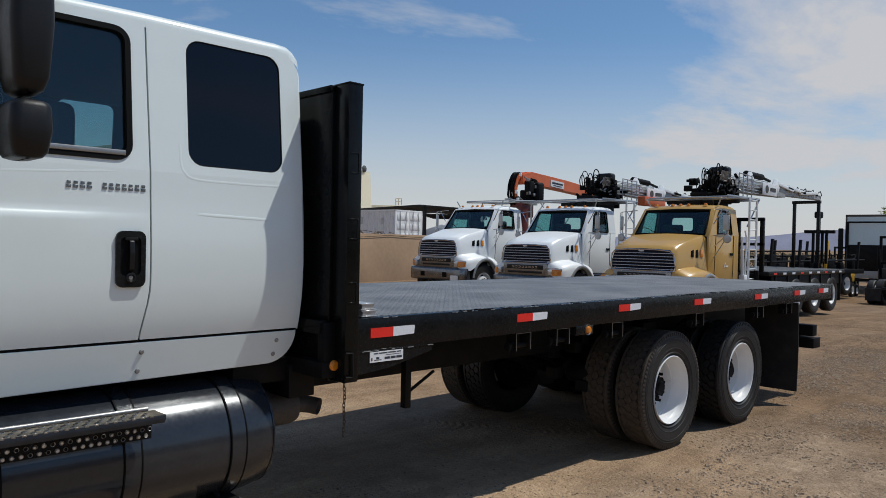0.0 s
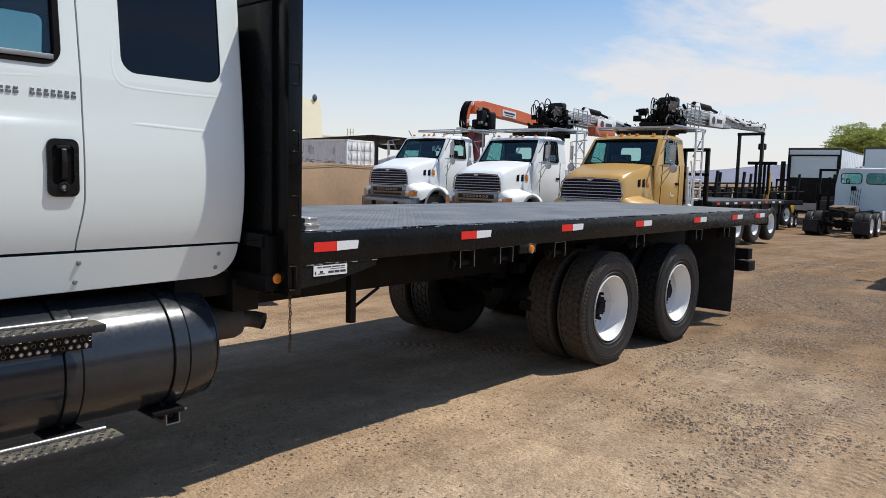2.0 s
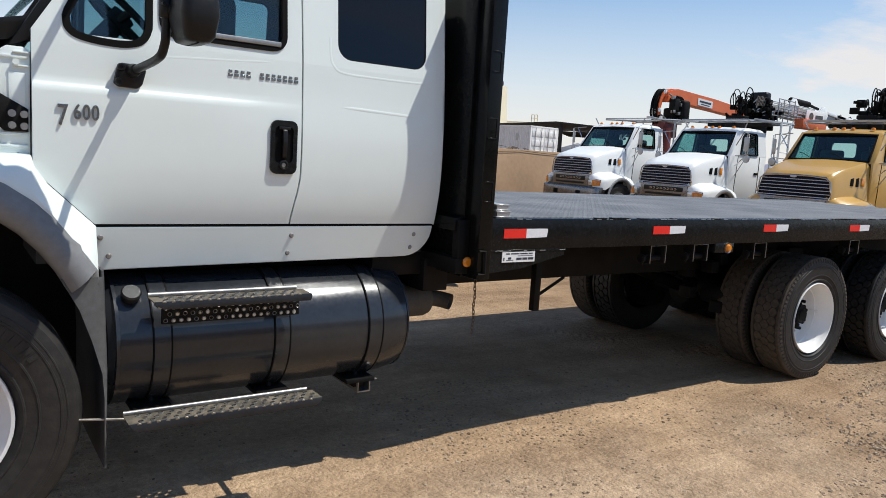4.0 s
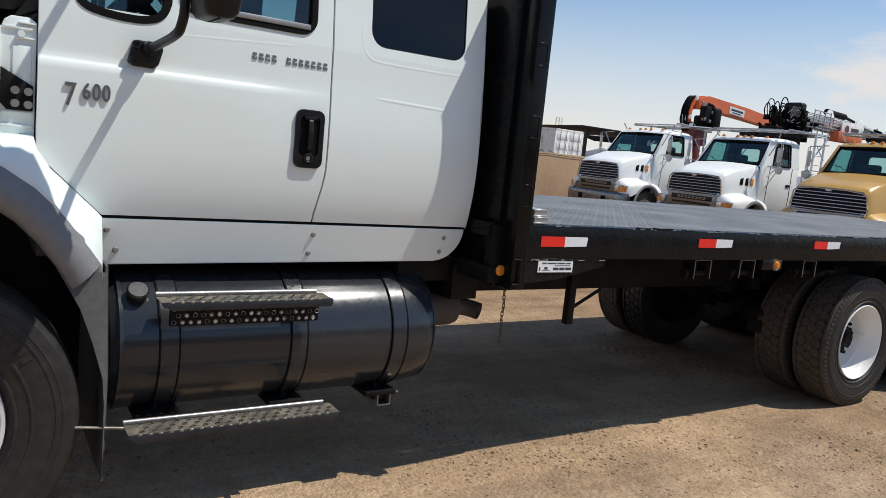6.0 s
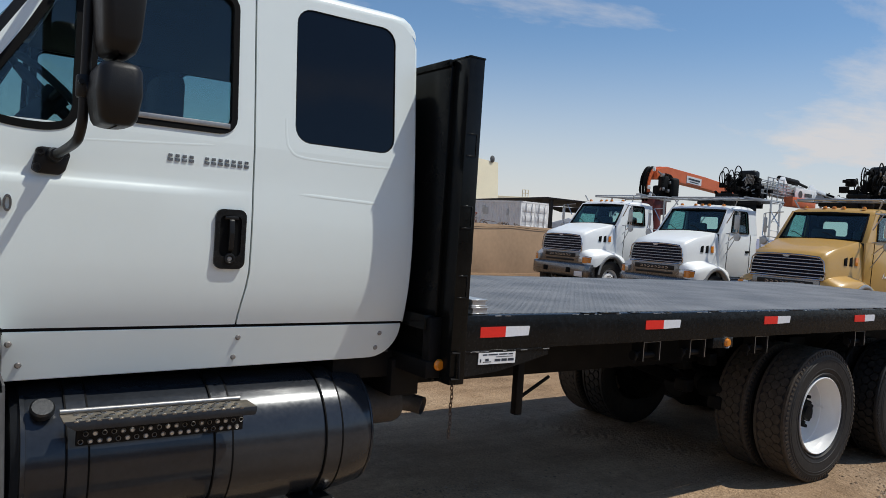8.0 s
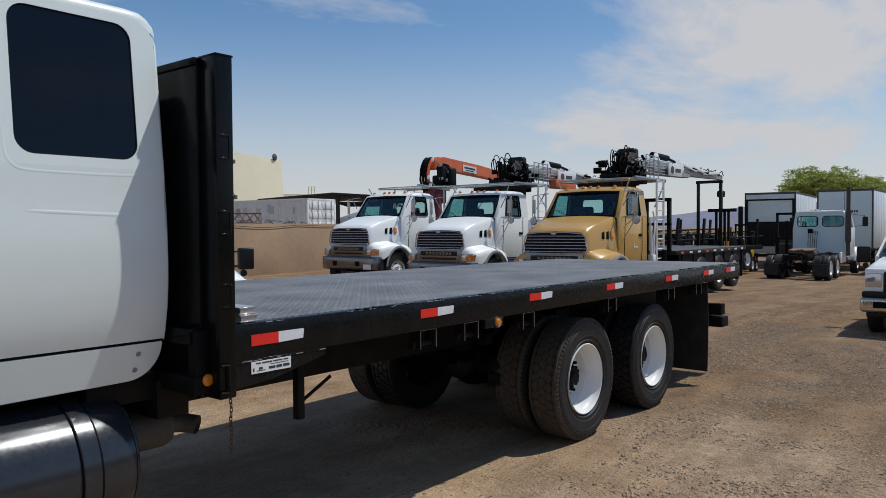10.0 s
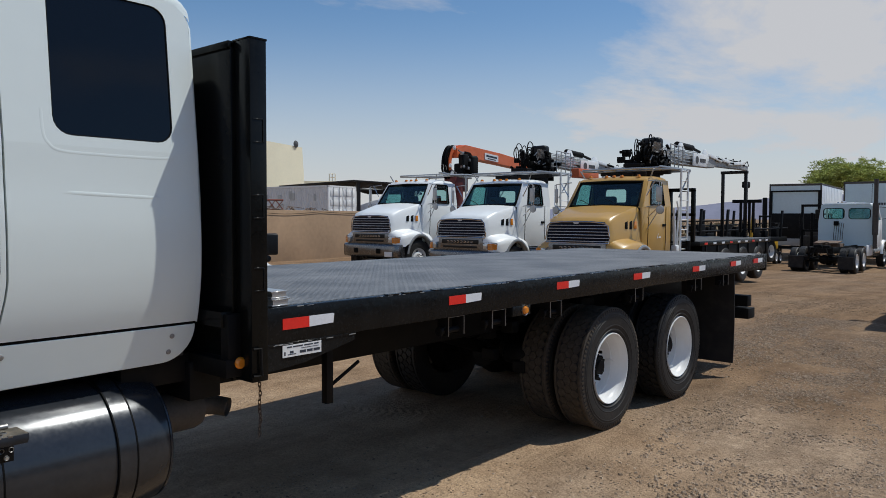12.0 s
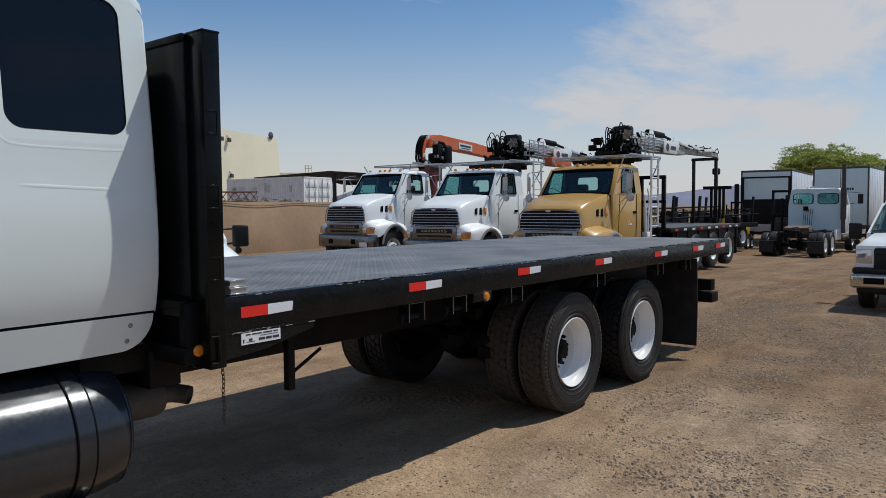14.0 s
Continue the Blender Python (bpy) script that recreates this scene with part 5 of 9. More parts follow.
        for y, z in edge + tuple((2.5 - y, z) for y, z in edge[-2::-1]):
            f = max(0.0, (z - 2.658) / 0.094)
            s.append((x, y + (0.02 * smooth(-0.07, 0.006, x) if y < 1.25 else -0.02 * smooth(-0.07, 0.006, x) if y > 1.25 else 0), z - g * (0.4 + 0.6 * f)))
        sec.append(s)
    sheet(bm, sec)
    part("roof", bm, WHITE, truck, "white rounded cab roof", 60)
    bm = B()
    rows = []
    for z in (1.255, 1.30, 1.42, 1.5, 1.6, 1.8, 2.0, 2.3, 2.56, 2.62):
        y0 = side_y(z) + (0.03 if z > 2.6 else 0)
        rows.append([(-0.012, y0 + 0.001, z), (0.0, y0 + 0.008, z), (0.008, y0 + 0.025, z), (0.013, y0 + 0.06, z), (0.013, 1.25, z), (0.013, 2.5 - y0 - 0.06, z), (0.008, 2.5 - y0 - 0.025, z), (0.0, 2.5 - y0 - 0.008, z), (-0.012, 2.499 - y0, z)])
    sheet(bm, rows)
    part("rear_wall", bm, WHITE, truck, "white cab back wall", 60)
    bm = B()
    box(bm, -1.85, -0.03, 0.30, 2.20, 1.10, 1.16)
    box(bm, -1.86, -1.80, 0.25, 2.25, 1.1, 1.85)
    part("cab_floor", bm, INTERIOR, truck)
    # dark lining of roof, far side and back
    bm = B()
    box(bm, -1.45, -0.03, 0.29, 2.21, 2.605, 2.62)
    part("headliner", bm, INTERIOR, truck)
    bm = B()
    holed(bm, [(-1.84, 1.15), (-0.03, 1.15), (-0.03, 2.60), (-1.43, 2.60), (-1.43, 2.0), (-1.84, 1.97)], [WIN_DOOR, rounded(-0.575, -0.215, 2.10, 2.595, 0.05)], lambda u, v: far(u, max(v, 1.5)) + Vector((0, -0.05, min(0, v - 1.5))), (0, -0.008, 0))
    part("side_lining", bm, INTERIOR, truck)
    bm = B()
    box(bm, -0.03, -0.022, 0.29, 2.21, 1.14, 2.60)
    part("back_lining", bm, INTERIOR, truck)
    # pressed line under the door window
    bm = B()
    pipe(bm, curve_pts([near(u, v) + Vector((0, y, 0)) for u, v, y in ((-1.66, 1.932, 0.038), (-1.50, 1.945, 0.0338), (-1.35, 1.955, 0.0334), (-1.1, 1.972, 0.0334), (-0.94, 1.985, 0.0338), (-0.875, 1.995, 0.038))], 5), 0.034, 22)
    part("pressed_swage", bm, WHITE, truck)
    bm = B()
    pipe(bm, curve_pts([near(u, v) + Vector((0, y, 0)) for u, v, y in ((-0.70, 1.818, 0.034), (-0.55, 1.815, 0.0291), (-0.35, 1.808, 0.0288), (-0.20, 1.803, 0.0293), (-0.08, 1.80, 0.034))], 5), 0.030, 20)
    part("pressed_swage", bm, WHITE, truck)
    # panel gaps
    bm = B()
    for place, dy in ((near, 0.004), (far, -0.004)):
        k = 1 if dy > 0 else -1
        slab(bm, [place(u, v) + Vector((0, 0.034 * k, 0)) for u, v in ((-0.84, 1.27), (-0.75, 1.27), (-0.75, 1.60), (-0.84, 1.60))], (0, 0.01 * k, 0))
        slab(bm, [place(u, 1.9) + Vector((0, 0.034 * k, v - 1.9)) for u, v in ((-0.84, 1.60), (-0.75, 1.60), (-0.75, 2.0), (-0.84, 2.0))], (0, 0.01 * k, 0))
        slab(bm, [place(u, v) + Vector((0, 0.034 * k, 0)) for u, v in ((-0.84, 2.0), (-0.75, 2.0), (-0.75, 2.66), (-0.84, 2.66))], (0, 0.01 * k, 0))
        box(bm, -1.655, -0.02, place(0, 1.25).y + dy - 0.01 * (dy < 0), place(0, 1.25).y + dy + 0.01 * (dy > 0), 1.24, 1.268)
    parts("panel_gap", bm, SEAL, truck)
    # windscreen, pillars and roof front
    bm = B()
    slab(bm, [(-2.02, 0.36, 1.96), (-2.02, 2.14, 1.96), (-1.52, 2.16, 2.60), (-1.52, 0.34, 2.60)], (0.01, 0, 0.008))
    ws = part("windscreen", bm, CABGLASS, truck, "raked tinted windscreen")
    ws.visible_shadow = False
    bm = B()
    for y in (0.26, 2.16):
        slab(bm, [(-1.95, y, 1.93), (-1.80, y, 1.99), (-1.44, y, 2.62), (-1.54, y, 2.62)], (0, 0.09, 0), 0.01)
    parts("windscreen_pillar", bm, PLASTIC, truck)
    bm = B()
    side = [(-2.20, 1.985), (-2.096, 2.016), (-1.98, 2.034), (-1.89, 2.055), (-1.845, 2.10), (-1.79, 2.12), (-1.80, 2.08), (-1.83, 2.045), (-1.90, 1.985), (-1.945, 1.957), (-2.04, 1.950), (-2.20, 1.95)]
    slab(bm, [(u, 0.30, v) for u, v in side], (0, 1.9, 0), 0.004)
    part("cowl", bm, PLASTIC, truck, "black windscreen cowl")
    bm = B()
    box(bm, -2.26, -2.025, 0.27, 1.0, 1.865, 1.962, 0.01)
    tray = part("cowl_tray", bm, PLASTIC, truck, "black plastic drain tray under the cowl")
    bm = B()
    box(bm, -2.255, -2.03, 0.275, 0.9, 1.9625, 1.970, 0.002)
    part("tray_seal", bm, TAN_CABLE, tray, "faded brown foam seal")
    bm = B()
    for v0 in (1.86, 1.80):
        pipe(bm, curve_pts([(-2.02, 0.26, v0 + 0.09), (-1.995, 0.245, v0 + 0.03), (-2.0, 0.25, v0 - 0.03), (-2.05, 0.27, v0 - 0.05)], 5), 0.005, 6)
    parts("drain_hose", bm, GREY_PLASTIC, tray)
    # handle
    bm = B()
    y = side_y(1.62)
    loop = rounded(-0.94, -0.815, 1.495, 1.735, 0.03)
    holed(bm, loop, [rounded(-0.922, -0.835, 1.545, 1.71, 0.022)], lambda u, v: Vector((u, y - 0.010, v)), (0, 0.014, 0))
    h = part("door_handle", bm, BLACK, truck, "black recessed door handle")
    bm = B()
    box(bm, -0.925, -0.832, y - 0.002, y + 0.004, 1.54, 1.715)
    part("handle_recess", bm, SEAL, h)
    bm = B()
    slab(bm, [(u, v, w) for u, v, w in ((-0.888, y - 0.006, 1.702), (-0.888, y - 0.020, 1.690), (-0.888, y - 0.026, 1.64), (-0.888, y - 0.020, 1.575), (-0.888, y - 0.004, 1.56))], (0.022, 0, 0), 0.003)
    box(bm, -0.905, -0.849, y - 0.014, y - 0.002, 1.694, 1.708, 0.003)
    part("grip", bm, PLASTIC, h)
    bm = B()
    lathe(bm, [(0.012, -0.014), (0.015, -0.0165), (0.021, -0.0155), (0.024, -0.009), (0.012, -0.009)], "Y", (-0.878, y, 1.536), 20, close=True)
    part("lock_ring", bm, PLASTIC, h)
    bm = B()
    lathe(bm, [(0.0, -0.0125), (0.009, -0.012), (0.0115, -0.009)], "Y", (-0.878, y, 1.536), 16)
    part("lock", bm, STEEL, h, "small metal key lock")
    # badge lettering: maker's name as plain bright bars, model number in figures
    bm = B()
    yb = side_y(1.90)
    for x0, nb in ((-1.132, 4), (-0.991, 7)):
        for k in range(nb):
            x = x0 + 0.0268 * k
            box(bm, x, x + 0.0195, yb - 0.004, yb + 0.004, 1.906, 1.9185, 0.0015, 1)
            box(bm, x + 0.002, x + 0.0175, yb - 0.004, yb + 0.004, 1.922, 1.934, 0.0015, 1)
    tagged(part("badge_bar", bm, BADGE, truck, "small tarnished badge bars"), kind="stuff")
    cu = bpy.data.curves.new("model_number", "FONT")
    cu.body, cu.size, cu.extrude, cu.bevel_depth, cu.space_character = "7", 0.110, 0.004, 0.0012, 1.0
    c2 = bpy.data.curves.new("model_number", "FONT")
    c2.body, c2.size, c2.extrude, c2.bevel_depth, c2.space_character = "600", 0.078, 0.004, 0.0010, 1.12
    for data, x, z, wide in ((cu, -1.793, 1.650, 0.70), (c2, -1.737, 1.677, 0.74)):
        num = new("model_number", data)
        num.data.materials.append(BADGE)
        num.parent = truck
        num.matrix_local = pose(x, side_y(1.70) - 0.004, z, 90, 0, 0) @ Matrix.Diagonal((wide, 1.05, 1, 1))
        tagged(num, "chrome model number on the door")
    # mirror on its arm
    bm = B()
    yb = side_y(1.86)
    slab(bm, [(u, yb + 0.002, v) for u, v in ((-1.592, 1.828), (-1.575, 1.816), (-1.50, 1.814), (-1.484, 1.830), (-1.470, 1.885), (-1.478, 1.906), (-1.565, 1.910), (-1.578, 1.900))], (0, -0.024, 0), 0.006)
    lathe(bm, [(0.0, -0.058), (0.022, -0.055), (0.026, -0.03), (0.028, 0.0)], "Y", (-1.522, yb - 0.02, 1.882), 14)
    for u, v in ((-1.567, 1.892), (-1.575, 1.835), (-1.490, 1.890)):
        lathe(bm, [(0.0, -0.008), (0.007, -0.008), (0.0075, -0.013), (0.014, -0.013), (0.0155, 0.0)], "Y", (u, yb - 0.022, v), 12)
    arm = part("mirror_arm", bm, PLASTIC, truck, "black tubular mirror arm with a bolted foot")
    bm = B()
    pipe(bm, curve_pts([(-1.535, yb - 0.01, 1.875), (-1.52, yb - 0.08, 1.885), (-1.51, yb - 0.36, 1.905), (-1.503, yb - 0.43, 1.94), (-1.50, yb - 0.45, 2.03), (-1.50, yb - 0.455, 2.38), (-1.50, yb - 0.44, 2.62), (-1.49, yb - 0.28, 2.68), (-1.49, yb + 0.06, 2.66)], 6), 0.016, 10)
    part("tube", bm, PLASTIC, arm)
    bm = B()
    lathe(bm, [(0.0, -0.034), (0.022, -0.034), (0.026, -0.028), (0.026, 0.028), (0.022, 0.034), (0.0, 0.034)], "Z", (-1.50, yb - 0.45, 2.075), 14)
    lathe(bm, [(0.024, -0.03), (0.030, -0.02), (0.030, 0.02), (0.020, 0.05), (0.014, 0.09)], "X", (-1.470, yb - 0.455, 2.070), 14)
    rod(bm, (-1.515, yb - 0.49, 2.085), (-1.515, yb - 0.455, 2.085), 0.008, 8)
    parts("mirror_clamp", bm, PLASTIC, arm, "round black clamp that holds the mirror")
    for z0, z1, nm in ((2.157, 2.60, "mirror_head"), (1.952, 2.137, "spot_mirror")):
        bm = B()
        tall = z1 - z0
        secs = []
        for f, i0, i1 in ((0.0, 0.035, 0.040), (0.03, 0.020, 0.022), (0.12, 0.012, 0.010), (0.5, 0.0, 0.0), (0.88, 0.006, 0.004), (0.97, 0.016, 0.012), (1.0, 0.030, 0.026)):
            secs.append([(x, y, z0 + tall * f) for x, y in rounded(-1.498 + i0, -1.368 - i1, -0.46 + i1, -0.245 - i1, 0.032, 4)])
        loft(bm, secs)
        part(nm, bm, PLASTIC, arm, "black mirror housing", 50)
    bm = B()
    slab(bm, [(-1.46, 0.16, 2.635), (-1.20, 0.16, 2.635), (-1.16, 0.18, 2.655), (-1.18, 0.24, 2.69), (-1.46, 0.24, 2.69)], (0, 0.03, 0.02), 0.008)
    part("door_visor", bm, PLASTIC, truck, "black plastic visor above the door window")
    # seats, wheel and dash
    for y in (0.45, 1.55):
        bm = B()
        box(bm, -1.40, -0.96, y, y + 0.48, 1.50, 1.66, 0.05, 3)
        box(bm, -1.10, -0.94, y + 0.02, y + 0.46, 1.62, 2.10, 0.06, 3)
        box(bm, -1.09, -0.98, y + 0.08, y + 0.40, 2.07, 2.31, 0.05, 3)
        part("seat", bm, SEAT, truck, "dark cloth cab seat")
    bm = B()
    loop = [pose(-1.47, 0.68, 2.15, 0, 42, 0) @ Vector((0.22 * math.cos(t), 0.22 * math.sin(t), 0)) for t in (2 * math.pi * k / 28 for k in range(29))]
    pipe(bm, loop, 0.016, 8)
    rod(bm, pose(-1.47, 0.68, 2.15, 0, 42, 0) @ Vector((0, 0, 0)), (-1.70, 0.68, 1.88), 0.045, 10)
    for a in (0.5, 2.6, 4.7):
        c = pose(-1.47, 0.68, 2.15, 0, 42, 0)
        rod(bm, c @ Vector((0, 0, -0.02)), c @ Vector((0.21 * math.cos(a), 0.21 * math.sin(a), 0)), 0.020, 8)
    rod(bm, c @ Vector((0, 0, -0.05)), c @ Vector((0, 0, 0.015)), 0.055, 14)
    part("steering_wheel", bm, INTERIOR, truck)
    bm = B()
    box(bm, -1.90, -1.62, 0.30, 2.20, 1.62, 1.93, 0.05, 3)
    part("dashboard", bm, INTERIOR, truck)


def nose():
    """The front wing, its flare and flap, the open engine bay and the steer wheel."""
    c = Vector((-2.285, 0, 0.535))

    def arc(r, a):
        return (c.x + r * math.cos(radians(a)), c.z + r * math.sin(radians(a)))

    for near_side in (True, False):
        def Y(y):
            return y if near_side else 2.5 - y

        angles = list(range(43, 144, 7))

        def rin(a):
            return 0.655 + 0.19 * smooth(20, 88, min(a, 180 - a))

        # white wing: skin between the flare and the bonnet line
        bm = B()
        rows = []
        for a in [36, 39] + angles:
            u, v = arc(rin(a) + 0.10, a)
            u = min(u, -1.668)
            ox, oz = arc(1.16, a)
            oz = min(oz, 1.53)
            ox = min(ox, -1.660 - min(0.215, max(0, (oz - 1.262))) * 1.045)
            rows.append([(u, Y(0.055), v), (u * 0.7 + ox * 0.3, Y(0.045), v * 0.7 + oz * 0.3), (u * 0.4 + ox * 0.6, Y(0.075), v * 0.4 + oz * 0.6), (ox, Y(0.13), oz), (ox, Y(0.24), oz + 0.005)])
        sheet(bm, rows, (0, 0.012 if near_side else -0.012, -0.004))
        part("front_wing", bm, WHITE, truck, "white front wing", 50)
        bm = B()
        rows = []
        for a in angles:
            rows.append([(arc(rin(a) + r, a)[0], Y(y), arc(rin(a) + r, a)[1]) for r, y in ((0.005, 0.20), (0.0, 0.06), (0.01, 0.025), (0.04, 0.008), (0.08, 0.008), (0.115, 0.028), (0.135, 0.055))])
        sheet(bm, rows, (0, 0.010 if near_side else -0.010, 0))
        part("wing_flare", bm, FLARE, truck, "faded grey plastic wheel-arch flare", 50)
        bm = B()
        rows = []
        for v, u0, u1 in ((1.075, -1.80, -1.652), (0.95, -1.735, -1.645), (0.82, -1.69, -1.640), (0.69, -1.654, -1.636), (0.59, -1.646, -1.635), (0.31, -1.645, -1.637)):
            rows.append([(u0, Y(0.03), v), ((u0 + u1) / 2, Y(0.035), v), (u1, Y(0.05), v)])
        sheet(bm, rows, (0, 0.01 if near_side else -0.01, 0))
        rows = [[(u, Y(y), v) for y in (0.05, 0.3, 0.5, 0.815)] for v, u in ((1.10, -1.655), (0.7, -1.641), (0.29, -1.643))]
        sheet(bm, rows, (0.008, 0, 0))
        part("splash_flap", bm, GREY_PLASTIC, truck, "dark rubber splash flap behind the front wheel", 60)
        bm = B()
        rows = [[(arc(rin(a) + 0.02, a)[0], Y(y), arc(rin(a) + 0.02, a)[1]) for y in (0.2, 0.4, 0.80)] for a in angles]
        sheet(bm, rows, (0, 0, 0.01))
        part("wheel_arch_liner", bm, LINER, truck, "dusty grey wheel-arch liner", 60)
        # black panels added to keep the wheel house dark where daylight would show
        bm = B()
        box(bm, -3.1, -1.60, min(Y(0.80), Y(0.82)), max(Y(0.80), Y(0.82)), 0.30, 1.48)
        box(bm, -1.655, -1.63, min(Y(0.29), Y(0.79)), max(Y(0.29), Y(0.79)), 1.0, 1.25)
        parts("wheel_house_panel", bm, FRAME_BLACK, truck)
        wheel(truck, c.x + 0.03, Y(0.03 + 0.145), 0.548, "steer", -1 if near_side else 1)
    bm = B()
    rod(bm, (c.x, 0.3, c.z - 0.02), (c.x, 2.2, c.z - 0.02), 0.06, 12)
    part("front_axle", bm, FRAME_BLACK, truck)
    # scuttle side with its bracket
    for y0, s in ((0.215, 1), (2.285, -1)):
        bm = B()
        slab(bm, [(-1.988, y0, 1.50), (-1.878, y0, 1.50), (-1.878, y0, 1.915), (-1.90, y0, 1.93), (-1.955, y0, 1.93), (-1.975, y0, 1.915), (-1.988, y0, 1.88)], (0, 0.14 * s, 0), 0.004)
        sc = part("scuttle", bm, WHITE, truck, "white inner scuttle panel")
        bm = B()
        slab(bm, [(-2.10, y0 - 0.012 * s, 1.765), (-2.06, y0 - 0.012 * s, 1.80), (-1.885, y0 - 0.012 * s, 1.70), (-1.885, y0 - 0.012 * s, 1.615), (-1.965, y0 - 0.012 * s, 1.615)], (0, 0.010 * s, 0), 0.002)
        part("bonnet_bracket", bm, FRAME_BLACK, sc)
        bm = B()
        for z in (1.555, 1.60, 1.885):
            box(bm, -1.98, -1.885, y0 - 0.008, y0 + 0.008, z, z + 0.012, 0.003)
        box(bm, -1.990, -1.984, y0 - 0.014, y0 + 0.02, 1.52, 1.89, 0.002)
        box(bm, -1.950, -1.892, y0 - 0.006, y0 + 0.01, 1.655, 1.835, 0.005)
        box(bm, -1.935, -1.880, y0 - 0.012, y0 + 0.01, 1.855, 1.862, 0.002)
        box(bm, -1.935, -1.880, y0 - 0.012, y0 + 0.01, 1.905, 1.912, 0.002)
        rod(bm, (-1.925, y0 - 0.016, 1.872), (-1.925, y0, 1.872), 0.012, 10)
        parts("pressed_rib", bm, WHITE, sc)
        bm = B()
        for u, v, r in ((-1.918, 1.79, 0.011), (-1.975, 1.74, 0.006), (-1.92, 1.53, 0.006)):
            rod(bm, (u, y0 - 0.002 * s, v), (u, y0 + 0.01 * s, v), r, 12)
        parts("drain_hole", bm, SEAL, sc)
        bm = B()
        for u, v in ((-1.94, 1.682), (-1.90, 1.680), (-1.94, 1.638), (-1.90, 1.636)):
            rod(bm, (u, y0 - 0.026 * s, v), (u, y0, v), 0.014, 10)
        parts("bracket_bolt", bm, STEEL, sc)
    # engine bay
    bm = B()
    box(bm, -3.0, -2.12, 0.85, 1.65, 0.85, 1.62, 0.05, 3)
    box(bm, -2.9, -2.25, 0.98, 1.5, 1.6, 1.78, 0.05, 3)
    lathe(bm, [(0.0, 0.0), (0.15, 0.02), (0.16, 0.3), (0.0, 0.32)], "X", (-2.55, 0.62, 1.55), 20)
    box(bm, -2.45, -2.08, 0.50, 0.80, 1.2, 1.5, 0.04, 3)
    box(bm, -2.12, -2.05, 0.36, 2.14, 1.3, 1.93, 0.01)
    part("engine", bm, FRAME_BLACK, truck, "oily dark diesel engine, uncovered")
    rnd = random.Random(3)
    for mtl, nm, cnt in ((PLASTIC, "engine_hose", 9), (ENGINE_RED, "red_cable", 4), (TAN_CABLE, "tan_cable", 6), (STEEL, "metal_pipe", 5)):
        bm = B()
        for k in range(cnt):
            a = Vector((rnd.uniform(-2.45, -2.0), rnd.uniform(0.28, 0.5), rnd.uniform(1.5, 1.82)))
            pts = [a]
            for j in range(4):
                pts.append(pts[-1] + Vector((rnd.uniform(-0.16, 0.12), rnd.uniform(-0.05, 0.05), rnd.uniform(-0.14, 0.08))))
            pipe(bm, curve_pts(pts, 5), rnd.uniform(0.006, 0.02) if mtl is PLASTIC else 0.006, 7)
        parts(nm, bm, mtl, truck)
    rnd = random.Random(23)
    for mtl, nm, cnt in ((ENGINE_RED, "red_cable", 3), (TAN_CABLE, "tan_cable", 5), (PLASTIC, "engine_hose", 10), (CAP, "metal_pipe", 3)):
        bm = B()
        for k in range(cnt):
            a = Vector((rnd.uniform(-2.20, -2.10), rnd.uniform(0.25, 0.36), rnd.uniform(1.54, 1.80)))
            pts = [a]
            for j in range(3):
                pts.append(pts[-1] + Vector((rnd.uniform(0.02, 0.07), rnd.uniform(-0.02, 0.03), rnd.uniform(-0.06, 0.04))))
            pipe(bm, curve_pts(pts, 5), rnd.uniform(0.008, 0.018) if mtl is PLASTIC else 0.0045, 7)
        parts(nm, bm, mtl, truck)
    bm = B()
    box(bm, -2.20, -2.09, 0.30, 0.42, 1.70, 1.80, 0.015)
    box(bm, -2.32, -2.22, 0.30, 0.46, 1.58, 1.68, 0.02)
    rod(bm, (-2.09, 0.30, 1.56), (-2.09, 0.30, 1.72), 0.028, 10)
    parts("engine_fitting", bm, CAP, truck, "grey cast engine fitting")


flatbed()
chassis()
fuel_tank()
cab()
nose()

# a pair of aluminium bars lying on the deck
bars = thing("aluminium_bars", "two short bare aluminium bars stacked on the deck", "metal bars", pose(0.318, 0.10, BED["z"]))
for k in range(2):
    bm = B()
    box(bm, -0.058, 0.046 - 0.008 * k, -0.07 + 0.006 * k, 0.30, 0.001 + 0.036 * k, 0.007 + 0.036 * k, 0.001, 1)
    box(bm, -0.058, 0.046 - 0.008 * k, -0.07 + 0.006 * k, 0.30, 0.029 + 0.036 * k, 0.035 + 0.036 * k, 0.001, 1)
    box(bm, -0.050, 0.036 - 0.008 * k, -0.066 + 0.006 * k, 0.29, 0.006 + 0.036 * k, 0.030 + 0.036 * k)
    part("bar", bm, BRIGHT, bars)


